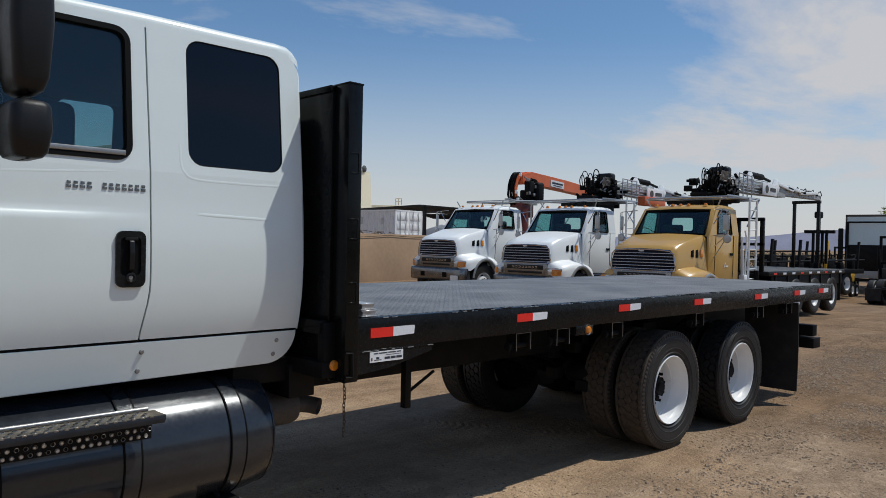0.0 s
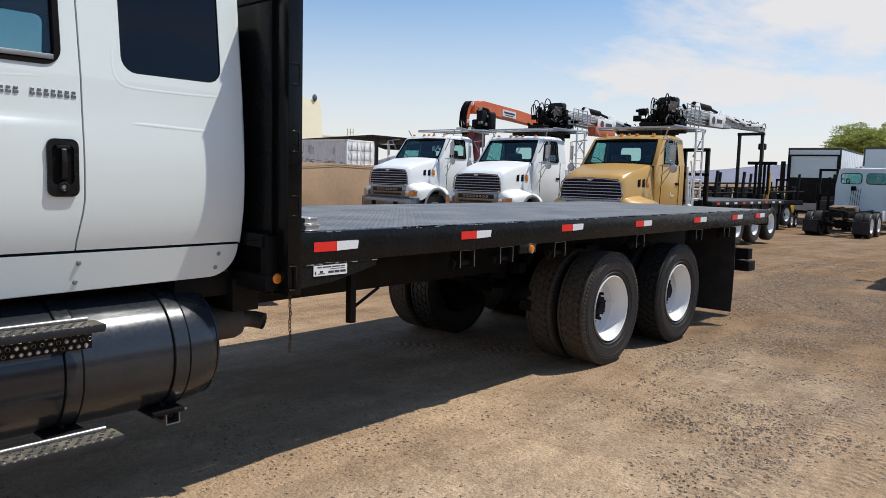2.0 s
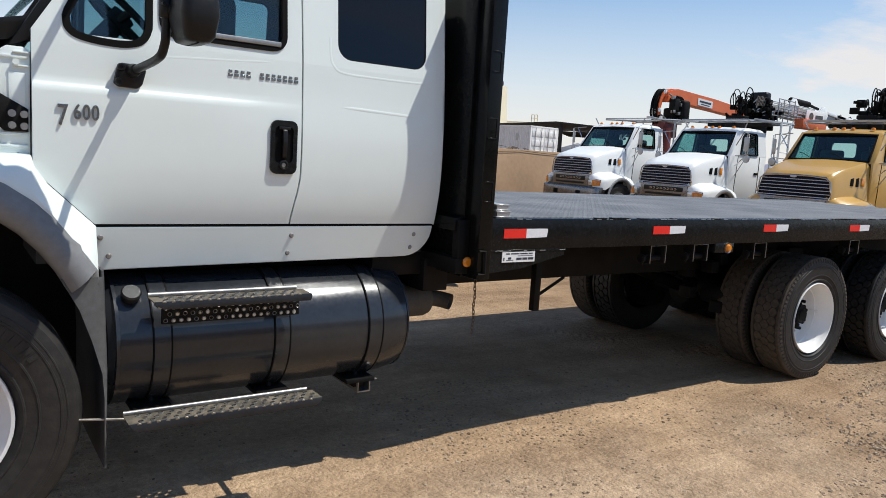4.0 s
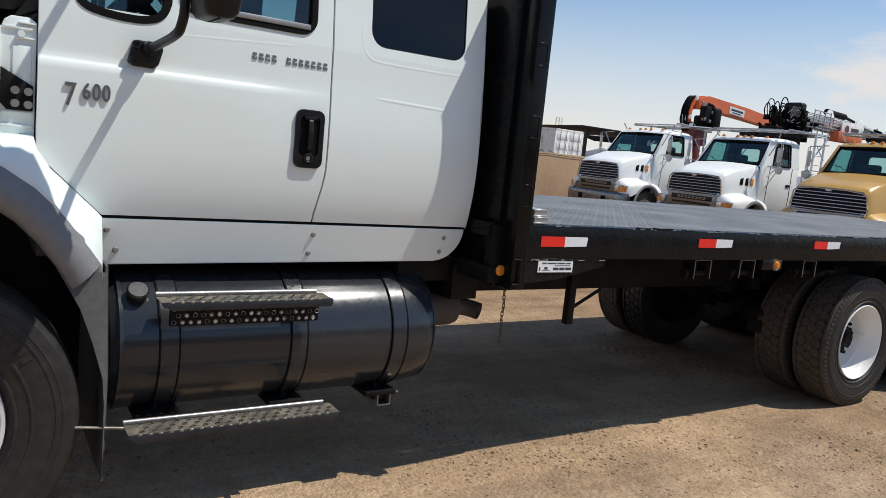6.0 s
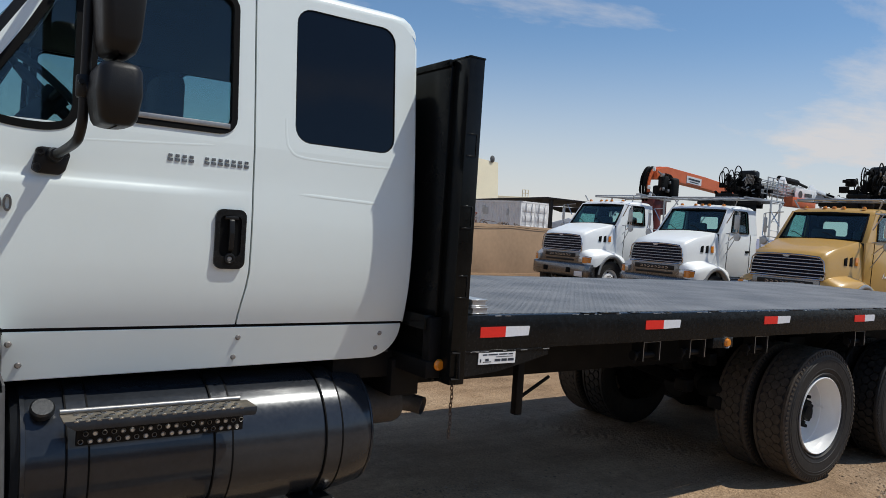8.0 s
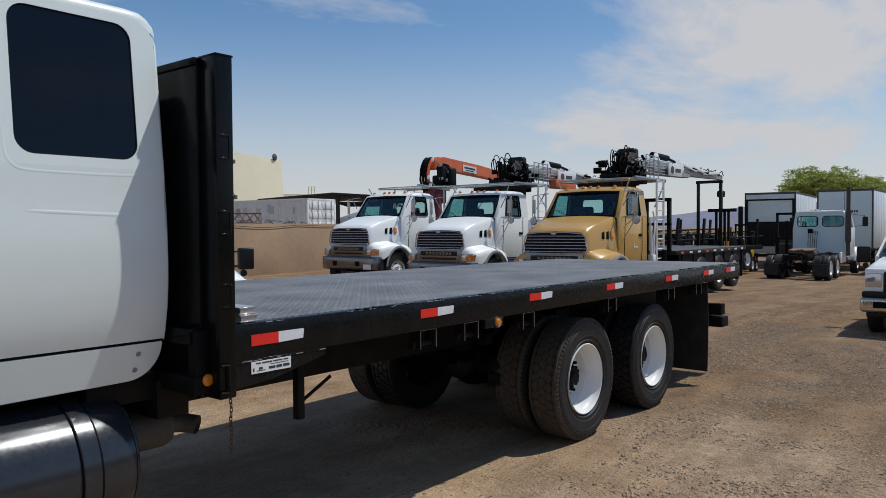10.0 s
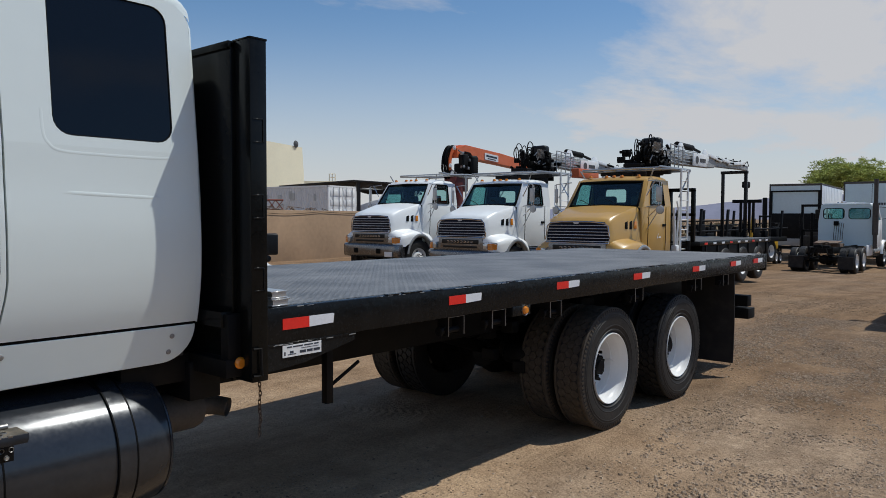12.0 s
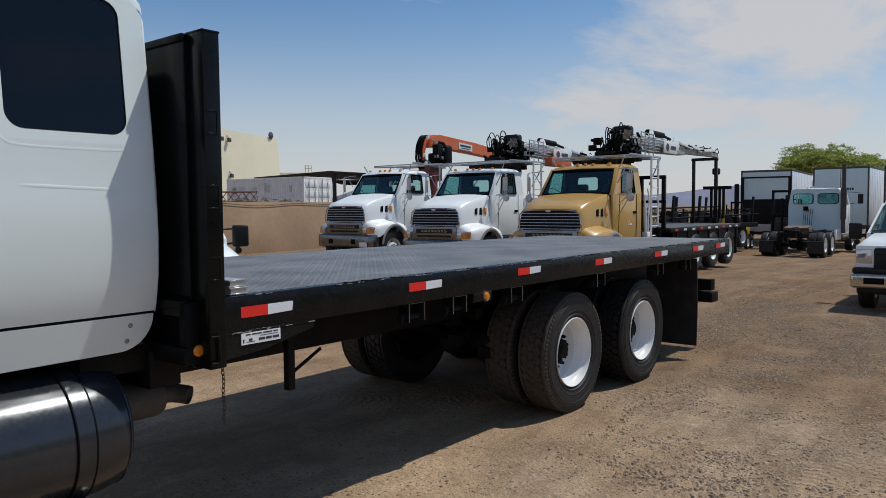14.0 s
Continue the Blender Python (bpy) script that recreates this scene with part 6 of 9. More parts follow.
# ---- the row of boom trucks ----
def long_nose_cab(t, paint, paint_name):
    """The bonnet, wings, cab, grille and lamps of a conventional truck that faces -X, bumper at x = 0."""
    bm = B()
    secs = []
    for x, w0, w1, w2, zt, zc in ((0.20, 0.80, 0.78, 0.66, 1.69, 1.72), (0.26, 0.82, 0.80, 0.70, 1.745, 1.775), (0.36, 0.83, 0.815, 0.72, 1.79, 1.82), (0.9, 0.90, 0.88, 0.78, 1.93, 1.965), (1.35, 0.96, 0.935, 0.83, 2.045, 2.08), (1.58, 0.985, 0.955, 0.85, 2.09, 2.13)):
        secs.append([(x, -w0, 1.10), (x, -w1, 1.45), (x, -(w1 + w2) / 2 - 0.01, zt - 0.09), (x, -w2, zt), (x, -w2 * 0.5, (zt + zc) / 2 + 0.008), (x, 0, zc), (x, w2 * 0.5, (zt + zc) / 2 + 0.008), (x, w2, zt), (x, (w1 + w2) / 2 + 0.01, zt - 0.09), (x, w1, 1.45), (x, w0, 1.10)])
    sheet(bm, secs)
    bonnet = part("bonnet", bm, paint, t, paint_name + " sloping bonnet", 50)
    # grille with bright bars
    bm = B()
    g = [(-0.76, 1.20), (0.76, 1.20), (0.785, 1.30), (0.74, 1.62), (0.66, 1.70), (0.35, 1.735), (-0.35, 1.735), (-0.66, 1.70), (-0.74, 1.62), (-0.785, 1.30)]
    g = [(y, 1.245 + (z - 1.20) * 0.84) for y, z in g]
    slab(bm, [(0.225 - 0.06 * (1 - (y / 0.8) ** 2), y, z) for y, z in g], (0.10, 0, 0))
    gr = part("grille", bm, GRILLE_DARK, t, "dark blue-black grille with thin grey horizontal bars")
    for k in range(6):
        z = 1.285 + 0.066 * k
        w = 0.775 if z < 1.4 else 0.775 - (z - 1.4) * 0.25
        bm = B()
        pipe(bm, [(0.175 - 0.07 * (1 - (y / 0.8) ** 2), y, z) for y in (-w, -w * 0.6, -w * 0.2, w * 0.2, w * 0.6, w)], 0.0085, 6)
        part("grille_bar", bm, GRILLE_BAR, gr)
    bm = B()
    ringpts = [(0.165 - 0.06 * (1 - (y / 0.8) ** 2), y * 1.02, z) for y, z in g]
    pipe(bm, ringpts + ringpts[:1], 0.016, 6)
    part("grille_frame", bm, CHROME, gr)
    bm = B()
    lathe(bm, [(0.0, -0.012), (0.035, -0.010), (0.042, 0.0), (0.042, 0.01)], "X", (0, 0, 0), 20)
    for v in bm.verts:
        v.co = Vector((0.12 + v.co.x, v.co.y * 1.7, 1.675 + v.co.z * 0.8))
    part("oval_badge", bm, GRILLE_BAR, t, "small blue-grey oval badge")
    # name panel and lower slot
    bm = B()
    box(bm, 0.135, 0.3, -0.72, 0.72, 0.905, 1.24, 0.03)
    part("grille_surround", bm, BUMPER_STEEL, t, "dull bright panel under the grille")
    bm = B()
    box(bm, 0.12, 0.3, -0.60, 0.60, 1.085, 1.20, 0.02)
    box(bm, 0.125, 0.3, -0.56, 0.56, 0.985, 1.04, 0.012)
    nmp = part("name_panel", bm, PLASTIC, t, "black panel with raised bright bars")
    bm = B()
    for k in range(8):
        y = -0.42 + 0.108 * k
        box(bm, 0.112, 0.13, y, y + 0.075, 1.115, 1.13, 0.002, 1)
        box(bm, 0.112, 0.13, y, y + 0.022, 1.115, 1.17, 0.002, 1)
        box(bm, 0.112, 0.13, y, y + 0.07, 1.155, 1.17, 0.002, 1)
    tagged(part("letter_bar", bm, CHROME, nmp), kind="stuff")
    bm = B()
    for s in (-1, 1):
        slab(bm, [(0.15, s * 0.74, 0.88), (0.15, s * 0.68, 1.15), (0.20, s * 0.80, 1.20), (0.24, s * 0.92, 1.16), (0.24, s * 0.92, 0.88)], (0.1, 0, 0), 0.01)
    parts("grille_cheek", bm, GALV, t)
    # wings
    for s in (-1, 1):
        bm = B()
        rows = []
        for x, zt, wo in ((0.14, 1.00, 0.95), (0.17, 1.13, 1.04), (0.28, 1.19, 1.11), (0.45, 1.23, 1.15), (0.7, 1.27, 1.16), (0.95, 1.295, 1.17), (1.2, 1.295, 1.17), (1.45, 1.265, 1.16), (1.65, 1.21, 1.14), (1.80, 1.18, 1.12), (1.88, 1.02, 1.13)):
            d = 0.64 ** 2 - (x - 1.17) ** 2
            za = min(zt - 0.1, 0.53 + math.sqrt(d) if d > 0 else 0.86)
            rows.append([(x + 0.02, s * 0.70, zt + 0.16), (x, s * 0.87, zt + 0.07), (x, s * (wo - 0.10), zt - 0.01), (x, s * (wo - 0.02), zt - 0.07), (x, s * wo, zt - 0.16 if zt - 0.16 > za else za + 0.02), (x, s * wo, za)])
        sheet(bm, rows, (0, -0.02 * s, -0.005))
        w = part("front_wing", bm, paint, t, paint_name + " wheel wing", 50)
        bm = B()
        rows = [[(1.17 + r * math.cos(a), s * y, 0.53 + r * math.sin(a)) for r, y in ((0.60, 1.10), (0.60, 1.19), (0.64, 1.215), (0.69, 1.195))] for a in (radians(12 + 12 * k) for k in range(14))]
        sheet(bm, rows, (0, -0.012 * s, 0))
        part("arch_trim", bm, GALV, w, "bright grey arch trim", 60)
        bm = B()
        slab(bm, [(0.075, s * 0.77, 0.965), (0.075, s * 0.77, 1.105), (0.095, s * 0.895, 1.11), (0.095, s * 0.895, 0.965)], (0.12, 0, 0), 0.012)
        part("headlamp", bm, LENS, t, "clear headlamp")
        bm = B()
        slab(bm, [(0.095, s * 0.905, 0.955), (0.095, s * 0.905, 1.11), (0.14, s * 1.02, 1.11), (0.24, s * 1.10, 1.09), (0.24, s * 1.10, 0.97), (0.14, s * 1.02, 0.95)], (0.10, -0.05 * s, 0), 0.006)
        part("turn_signal", bm, AMBER, t, "amber corner lamp")
        bm = B()
        slab(bm, [(0.13, s * 0.66, 0.93), (0.13, s * 0.66, 1.13), (0.16, s * 1.0, 1.14), (0.27, s * 1.10, 1.12), (0.27, s * 1.10, 0.93), (0.16, s * 1.0, 0.92)], (0.06, -0.03 * s, 0), 0.006)
        part("lamp_bezel", bm, BUMPER_STEEL, t, "dull bright lamp surround")
        # louvres and a marker on the bonnet side
        bm = B()
        def flank(u, v):
            return Vector((u, s * (0.876 + 0.109 * (u - 0.9) - 0.10 * (v - 1.62)), v))

        for u in (0.85, 1.05):
            slab(bm, [flank(u, 1.57), flank(u + 0.03, 1.71 + 0.1 * (u - 0.85)), flank(u + 0.14, 1.74 + 0.1 * (u - 0.85)), flank(u + 0.11, 1.57)], (0, -0.03 * s, 0), 0.004)
        parts("bonnet_louvre", bm, SEAL, bonnet)
        bm = B()
        slab(bm, [flank(1.25, 1.59), flank(1.27, 1.745), flank(1.38, 1.755), flank(1.36, 1.59)], (0, 0.012 * s, 0), 0.004)
        part("side_marker", bm, AMBER, bonnet)
        wheel(t, 1.17, s * 1.0, 0.50, "steer", s)
    # bumper
    bm = B()
    sec = []
    for y, x in ((-1.13, 0.42), (-1.12, 0.22), (-1.04, 0.09), (-0.8, 0.015), (0, 0.0), (0.8, 0.015), (1.04, 0.09), (1.12, 0.22), (1.13, 0.42)):
        sec.append([(x + 0.05, y, 0.56), (x + 0.012, y, 0.60), (x, y, 0.70), (x, y, 0.87), (x + 0.03, y, 0.915), (x + 0.10, y * 0.985, 0.925)])
    sheet(bm, sec, (0.012, 0, 0))
    bp = part("front_bumper", bm, BUMPER_STEEL, t, "dull metal front bumper", 50)
    bm = B()
    for y in (-0.45, 0.45):
        box(bm, -0.004, 0.02, y - 0.085, y + 0.085, 0.66, 0.80, 0.02)
    parts("tow_opening", bm, SEAL, bp)
    bm = B()
    box(bm, 0.012, 0.022, -0.98, -0.68, 0.58, 0.72, 0.004)
    part("plate", bm, PAPER, bp, "white blank plate")
    # cab
    for s in (-1, 1):
        bm = B()

        def place(u, v):
            y = 0.985 if v < 2.08 else 0.985 - (v - 2.08) * 0.14
            return Vector((u, s * y, v))

        win = [(1.98, 2.02), (2.66, 1.97), (2.70, 2.02), (2.70, 2.58), (2.66, 2.62), (2.20, 2.62), (2.10, 2.52)]
        slab(bm, [(1.56, s * 0.985, 0.98), (1.56, s * 0.985, 2.07), (3.08, s * 0.985, 2.07), (3.08, s * 0.985, 0.98), (1.92, s * 0.985, 0.98)], (0, -0.05 * s, 0), 0.01)
        up = [(1.60, 2.07), (3.08, 2.07), (3.06, 2.68), (2.06, 2.68)]
        w2 = [(u, max(v, 2.09)) for u, v in win]
        holed(bm, up, [w2], place, (0, -0.04 * s, 0))
        side = part("cab_side", bm, paint, t, paint_name + " cab side with door")
        bm = B()
        holed(bm, w2, [], lambda u, v: place(u, v) + Vector((0, -0.02 * s, 0)), (0, -0.006 * s, 0))
        pane = part("door_window", bm, TRUCKGLASS, side)
        pane.visible_shadow = False
        bm = B()
        pipe(bm, [place(u, v) + Vector((0, 0.004 * s, 0)) for u, v in w2 + w2[:1]], 0.022, 6)
        part("window_rubber", bm, SEAL, side)
        bm = B()
        pipe(bm, [(1.90, s * 0.99, 2.06), (1.84, s * 0.99, 1.2), (1.95, s * 0.99, 1.0), (2.76, s * 0.99, 1.0), (2.80, s * 0.99, 1.3), (2.80, s * 0.99, 2.06)], 0.006, 5)
        part("door_seam", bm, SEAL, side)
        bm = B()
        box(bm, 2.62, 2.76, s * 0.985 - 0.02, s * 0.985 + 0.02, 1.60, 1.66, 0.008)
        part("door_handle", bm, SEAL, side)
        # mirror on tubes
        bm = B()
        pipe(bm, [(1.75, s * 1.0, 2.05), (1.70, s * 1.30, 2.08), (1.70, s * 1.32, 2.60), (1.85, s * 0.98, 2.64)], 0.013, 7)
        pipe(bm, [(1.80, s * 0.99, 1.55), (1.72, s * 1.28, 1.95)], 0.011, 6)
        arm = part("mirror_arm", bm, GALV, t)
        bm = B()
        w = 0.07 if s < 0 else 0.04
        box(bm, 1.68, 1.72, s * 1.31 - w, s * 1.31 + w, 2.16, 2.50, 0.018, 3)
        part("mirror_head", bm, GALV, arm, "tall metal-backed rectangular mirror")
        bm = B()
        pipe(bm, [(1.74, s * 1.0, 2.30), (1.72, s * 1.20, 2.62), (1.70, s * 1.36, 2.58), (1.70, s * 1.36, 2.10), (1.74, s * 1.02, 1.80)], 0.012, 6)
        part("mirror_brace", bm, CHROME, arm, "bright tube brace")
        bm = B()
        lathe(bm, [(0.0, -0.02), (0.08, -0.01), (0.10, 0.01), (0.0, 0.04)], "X", (1.70, s * 1.33, 1.98), 16)
        part("round_mirror", bm, GALV, arm)
        bm = B()
        rod(bm, (1.95, s * 1.02, 0.95), (3.0, s * 1.02, 0.95), 0.03, 8)
        box(bm, 1.95, 3.0, s * 1.0 - 0.14, s * 1.0 + 0.14, 0.56, 0.60, 0.01)
        lathe(bm, [(0.0, 1.98), (0.27, 2.0), (0.28, 3.2), (0.0, 3.22)], "X", (0, s * 0.82, 0.78), 20)
        part("step_tank", bm, ALLOY, t, "metal side tank with step")
    bm = B()
    sec = []
    for x, z, w in ((1.98, 2.63, 0.86), (2.02, 2.68, 0.885), (2.12, 2.725, 0.90), (2.5, 2.765, 0.91), (2.95, 2.75, 0.905), (3.06, 2.70, 0.895), (3.09, 2.60, 0.885)):
        sec.append([(x, -w, min(z, 2.66) - 0.02), (x, -w + 0.02, z - 0.035), (x, -w + 0.10, z), (x, 0, z + 0.03), (x, w - 0.10, z), (x, w - 0.02, z - 0.035), (x, w, min(z, 2.66) - 0.02)])
    sheet(bm, sec)
    roof = part("cab_roof", bm, paint, t, "", 60)
    for y in (-0.62, -0.2, 0.0, 0.2, 0.62):
        bm = B()
        lathe(bm, [(0.0, 0.055), (0.03, 0.05), (0.045, 0.02), (0.05, 0.0)], "Z", (2.12, y, 2.745), 12)
        part("marker_lamp", bm, AMBER, roof, "amber roof marker lamp")
    bm = B()
    slab(bm, [(1.59, -0.88, 2.10), (1.57, 0, 2.115), (1.59, 0.88, 2.10), (2.0, 0.82, 2.64), (1.99, 0, 2.66), (2.0, -0.82, 2.64)], (0.012, 0, 0.008))
    ws = part("windscreen", bm, TRUCKGLASS, t, "raked tinted windscreen")
    ws.visible_shadow = False
    bm = B()
    edge = [(1.585, -0.86, 2.105), (1.563, 0, 2.12), (1.585, 0.86, 2.105), (1.985, 0.80, 2.625), (1.975, 0, 2.645), (1.985, -0.80, 2.625)]
    pipe(bm, edge + edge[:1], 0.028, 6)
    part("windscreen_seal", bm, SEAL, t, "black windscreen rubber")
    bm = B()
    box(bm, 2.02, 3.03, -0.84, 0.84, 2.63, 2.65)
    for s in (-1, 1):
        box(bm, 1.62, 3.03, s * 0.92 - 0.01, s * 0.92 + 0.01, 1.1, 2.06)
        box(bm, 2.74, 3.03, s * 0.86 - 0.01, s * 0.86 + 0.01, 2.06, 2.63)
    holed(bm, [(-0.92, 1.1), (0.92, 1.1), (0.92, 2.05), (0.85, 2.63), (-0.85, 2.63), (-0.92, 2.05)], [rounded(-0.70, -0.14, 2.18, 2.50, 0.06), rounded(0.14, 0.70, 2.18, 2.50, 0.06)], lambda u, v: Vector((3.03, u, v)), (-0.01, 0, 0))
    parts("cab_lining", bm, SEAL, t)
    bm = B()
    for s in (-1, 1):
        slab(bm, [(1.575, s * 0.87, 2.07), (1.575, s * 0.985, 2.05), (2.07, s * 0.90, 2.68), (1.995, s * 0.80, 2.68)], (0.05, 0, 0), 0.006)
    parts("windscreen_pillar", bm, paint, t)
    bm = B()
    for s in (-0.35, 0.35):
        pipe(bm, [(1.60, s, 2.135), (1.66, s + 0.22, 2.20), (1.68, s + 0.34, 2.22)], 0.008, 5)
    parts("wiper", bm, SEAL, t)
    bm = B()
    holed(bm, [(-0.98, 1.0), (0.98, 1.0), (0.98, 2.07), (0.89, 2.68), (-0.89, 2.68), (-0.98, 2.07)], [rounded(-0.72, -0.12, 2.16, 2.52, 0.06), rounded(0.12, 0.72, 2.16, 2.52, 0.06)], lambda u, v: Vector((3.08, u, v)), (-0.04, 0, 0))
    part("back_wall", bm, paint, t)
    bm = B()
    for y in (-0.72, 0.2):
        box(bm, 2.55, 2.70, y, y + 0.52, 1.4, 2.32, 0.06, 3)
    box(bm, 1.62, 1.95, -0.93, 0.93, 1.5, 2.08, 0.04)
    box(bm, 1.6, 3.05, -0.93, 0.93, 1.0, 1.1)
    parts("cab_interior", bm, INTERIOR, t)
    # frame under it all
    bm = B()
    for s in (-1, 1):
        box(bm, 0.2, 11.0, s * 0.42 - 0.04, s * 0.42 + 0.04, 0.78, 1.04)
    box(bm, 0.3, 2.6, -0.4, 0.4, 0.6, 1.2, 0.05)
    rod(bm, (1.17, -0.95, 0.5), (1.17, 0.95, 0.5), 0.06, 10)
    parts("chassis", bm, FRAME_BLACK, t)


def overhead_rack(t, lo, ladder):
    """Tube rack over the cab roof, with its posts behind the cab and a ladder."""
    bm = B()
    for s in (-1, 1):
        pipe(bm, [(lo, s * 1.0, 2.93), (3.5, s * 1.02, 2.97), (4.1, s * 1.02, 2.97)], 0.026, 8)
        if s > 0 or not ladder:
            pipe(bm, [(3.45, s * 1.02, 2.96), (3.45, s * 1.02, 1.1)], 0.026, 8)
        pipe(bm, [(2.2, s * 0.95, 2.93), (2.25, s * 0.86, 2.76)], 0.018, 6)
        pipe(bm, [(3.45, s * 1.02, 2.3), (4.1, s * 1.02, 2.95)], 0.018, 6)
    for x in (lo, lo + 0.7, 3.5, 4.1):
        pipe(bm, [(x, -1.0, 2.955), (x, 1.0, 2.955)], 0.022, 8)
    parts("rack_tube", bm, GALV, t, "galvanised tube of the rack over the cab")
    bm = B()
    if ladder:
        for k in range(6):
            y = -0.8 + 0.32 * k
            pipe(bm, [(lo + 0.02, y, 2.965), (4.1, y, 2.985)], 0.016, 6)
        for k in range(5):
            x = 2.6 + 0.36 * k
            pipe(bm, [(x, -1.0, 2.985), (x, 1.0, 2.985)], 0.012, 6)
        parts("rack_slat", bm, GALV, t, "thin galvanised tube of the roof rack deck")
        bm = B()
        box(bm, 3.1, 3.3, -0.9, 0.9, 2.85, 2.96, 0.02)
        for k in range(3):
            box(bm, 2.62 + 0.12 * k, 2.70 + 0.12 * k, -0.55 + 0.4 * k, -0.30 + 0.4 * k, 2.79, 2.90, 0.02)
        parts("rack_fitting", bm, FRAME_BLACK, t, "dark fitting under the roof rack")
        bm = B()
        box(bm, 2.35, 4.1, -1.035, -1.005, 2.955, 3.005, 0.005)
        part("rack_plate", bm, GALV, t, "grey edge beam of the roof rack")
    else:
        slab(bm, [(lo - 0.2, -0.9, 2.96), (3.9, -0.9, 2.86), (3.9, -0.75, 2.86), (lo - 0.2, -0.75, 2.96)], (0, 0, 0.05), 0.004)
        part("rack_plate", bm, GALV, t, "sloping grey rack beam")
    if ladder:
        bm = B()
        for x in (3.45, 3.86):
            pipe(bm, [(x, -1.07, 0.95), (x, -1.07, 2.99)], 0.028, 8)
        for k in range(9):
            pipe(bm, [(3.45, -1.07, 1.05 + 0.235 * k), (3.86, -1.07, 1.05 + 0.235 * k)], 0.015, 6)
        parts("ladder_tube", bm, WHITE_OLD, t, "white steel tube of the access ladder")


def operator_seat(t, x, y, z):
    """The black control stand of a crane: a seat back among small valves, levers and looping hoses."""
    rnd = random.Random(int(x * 10) + int(t.location.y))
    bm = B()
    box(bm, x - 0.02, x + 0.22, y - 0.30, y + 0.10, z + 0.24, z + 0.64, 0.07, 4)
    box(bm, x - 0.30, x + 0.02, y - 0.30, y + 0.08, z + 0.14, z + 0.24, 0.04, 3)
    s = part("control_stand", bm, PLASTIC, t, "black operator seat among crane controls")
    bm = B()
    box(bm, x - 0.60, x + 0.72, y - 0.16, y + 0.20, z - 0.02, z + 0.06, 0.02)
    for px in (-0.5, -0.1, 0.3, 0.62):
        rod(bm, (x + px, y, z - 0.3), (x + px, y, z + 0.1), 0.035, 8)
    parts("stand_frame", bm, FRAME_BLACK, s)
    bm = B()
    for k in range(72):
        a = Vector((x + rnd.triangular(-0.52, 0.66, -0.05), y + rnd.uniform(-0.40, 0.34), z + rnd.triangular(-0.16, 0.50, 0.1)))
        d = Vector((rnd.uniform(0.025, 0.075), rnd.uniform(0.03, 0.08), rnd.uniform(0.025, 0.08)))
        if k % 3:
            box(bm, a.x - d.x, a.x + d.x, a.y - d.y, a.y + d.y, a.z - d.z, a.z + d.z, 0.01)
        else:
            rod(bm, a, a + Vector((rnd.uniform(-0.16, 0.16), rnd.uniform(-0.05, 0.05), rnd.uniform(-0.06, 0.12))), rnd.uniform(0.02, 0.045), 8)
    parts("valve_block", bm, SEAL, s)
    bm = B()
    for k in range(16):
        a = Vector((x + rnd.uniform(-0.65, 0.7), y - 0.36, z + rnd.uniform(-0.02, 0.42)))
        rod(bm, a, a + Vector((rnd.uniform(-0.09, 0.09), -0.03, rnd.uniform(-0.02, 0.1))), rnd.uniform(0.010, 0.018), 6)
    for k in range(7):
        rod(bm, (x - 0.46 + 0.055 * k, y - 0.33, z + 0.30), (x - 0.48 + 0.055 * k, y - 0.38, z + 0.50), 0.009, 6)
    parts("hose_fitting", bm, STEEL, s)
    bm = B()
    for k in range(30):
        a = Vector((x - 0.70 + 0.036 * k, y + rnd.uniform(-0.34, 0.2), z + rnd.uniform(0.05, 0.25)))
        w, up = rnd.uniform(0.16, 0.40), rnd.uniform(0.22, 0.46) * (1.0 if k < 16 else 0.45)
        pipe(bm, curve_pts([a, a + Vector((-0.10, -0.02, up * 0.6)), a + Vector((0.02, 0.0, up)), a + Vector((w * 0.7, 0.03, up * 0.85)), a + Vector((w, 0.03, -0.05))], 6), rnd.uniform(0.008, 0.014), 6)
    parts("hydraulic_hose", bm, SEAL, s, "black hydraulic hose")
    bm = B()
    for dz in (0.14, 0.32, 0.52):
        pipe(bm, [(x + 0.42, y - 0.36, z + dz), (x + 1.10, y - 0.36, z + dz - 0.03)], 0.011, 6)
    for dx in (0.42, 0.64, 0.86, 1.10):
        pipe(bm, [(x + dx, y - 0.36, z - 0.05), (x + dx, y - 0.36, z + 0.52)], 0.011, 6)
    parts("guard_rail", bm, GALV, s, "thin grey guard rail")
    foot = Vector((x + 0.15, y, z - 0.10))
    for o in [s] + list(s.children_recursive):
        for v in o.data.vertices:
            v.co = foot + Vector(((v.co.x - foot.x) * 1.12, (v.co.y - foot.y) * 1.30, (v.co.z - foot.z) * 1.16))


def pedestal(t, x, mtl):
    bm = B()
    box(bm, x - 0.35, x + 0.35, -0.5, 0.5, 1.0, 1.35, 0.03)
    lathe(bm, [(0.30, 1.35), (0.26, 1.5), (0.24, 2.9), (0.30, 2.95), (0.30, 3.05), (0.0, 3.05)], "Z", (x, 0, 0), 24)
    box(bm, x - 0.3, x + 0.35, -0.24, 0.24, 2.5, 3.02, 0.04)
    for s in (-1, 1):
        rod(bm, (x, s * 0.3, 1.1), (x, s * 1.15, 1.1), 0.08, 10)
        rod(bm, (x, s * 1.12, 1.25), (x, s * 1.12, 0.35), 0.06, 10)
    part("crane_pedestal", bm, mtl, t, "crane column on its outrigger base")


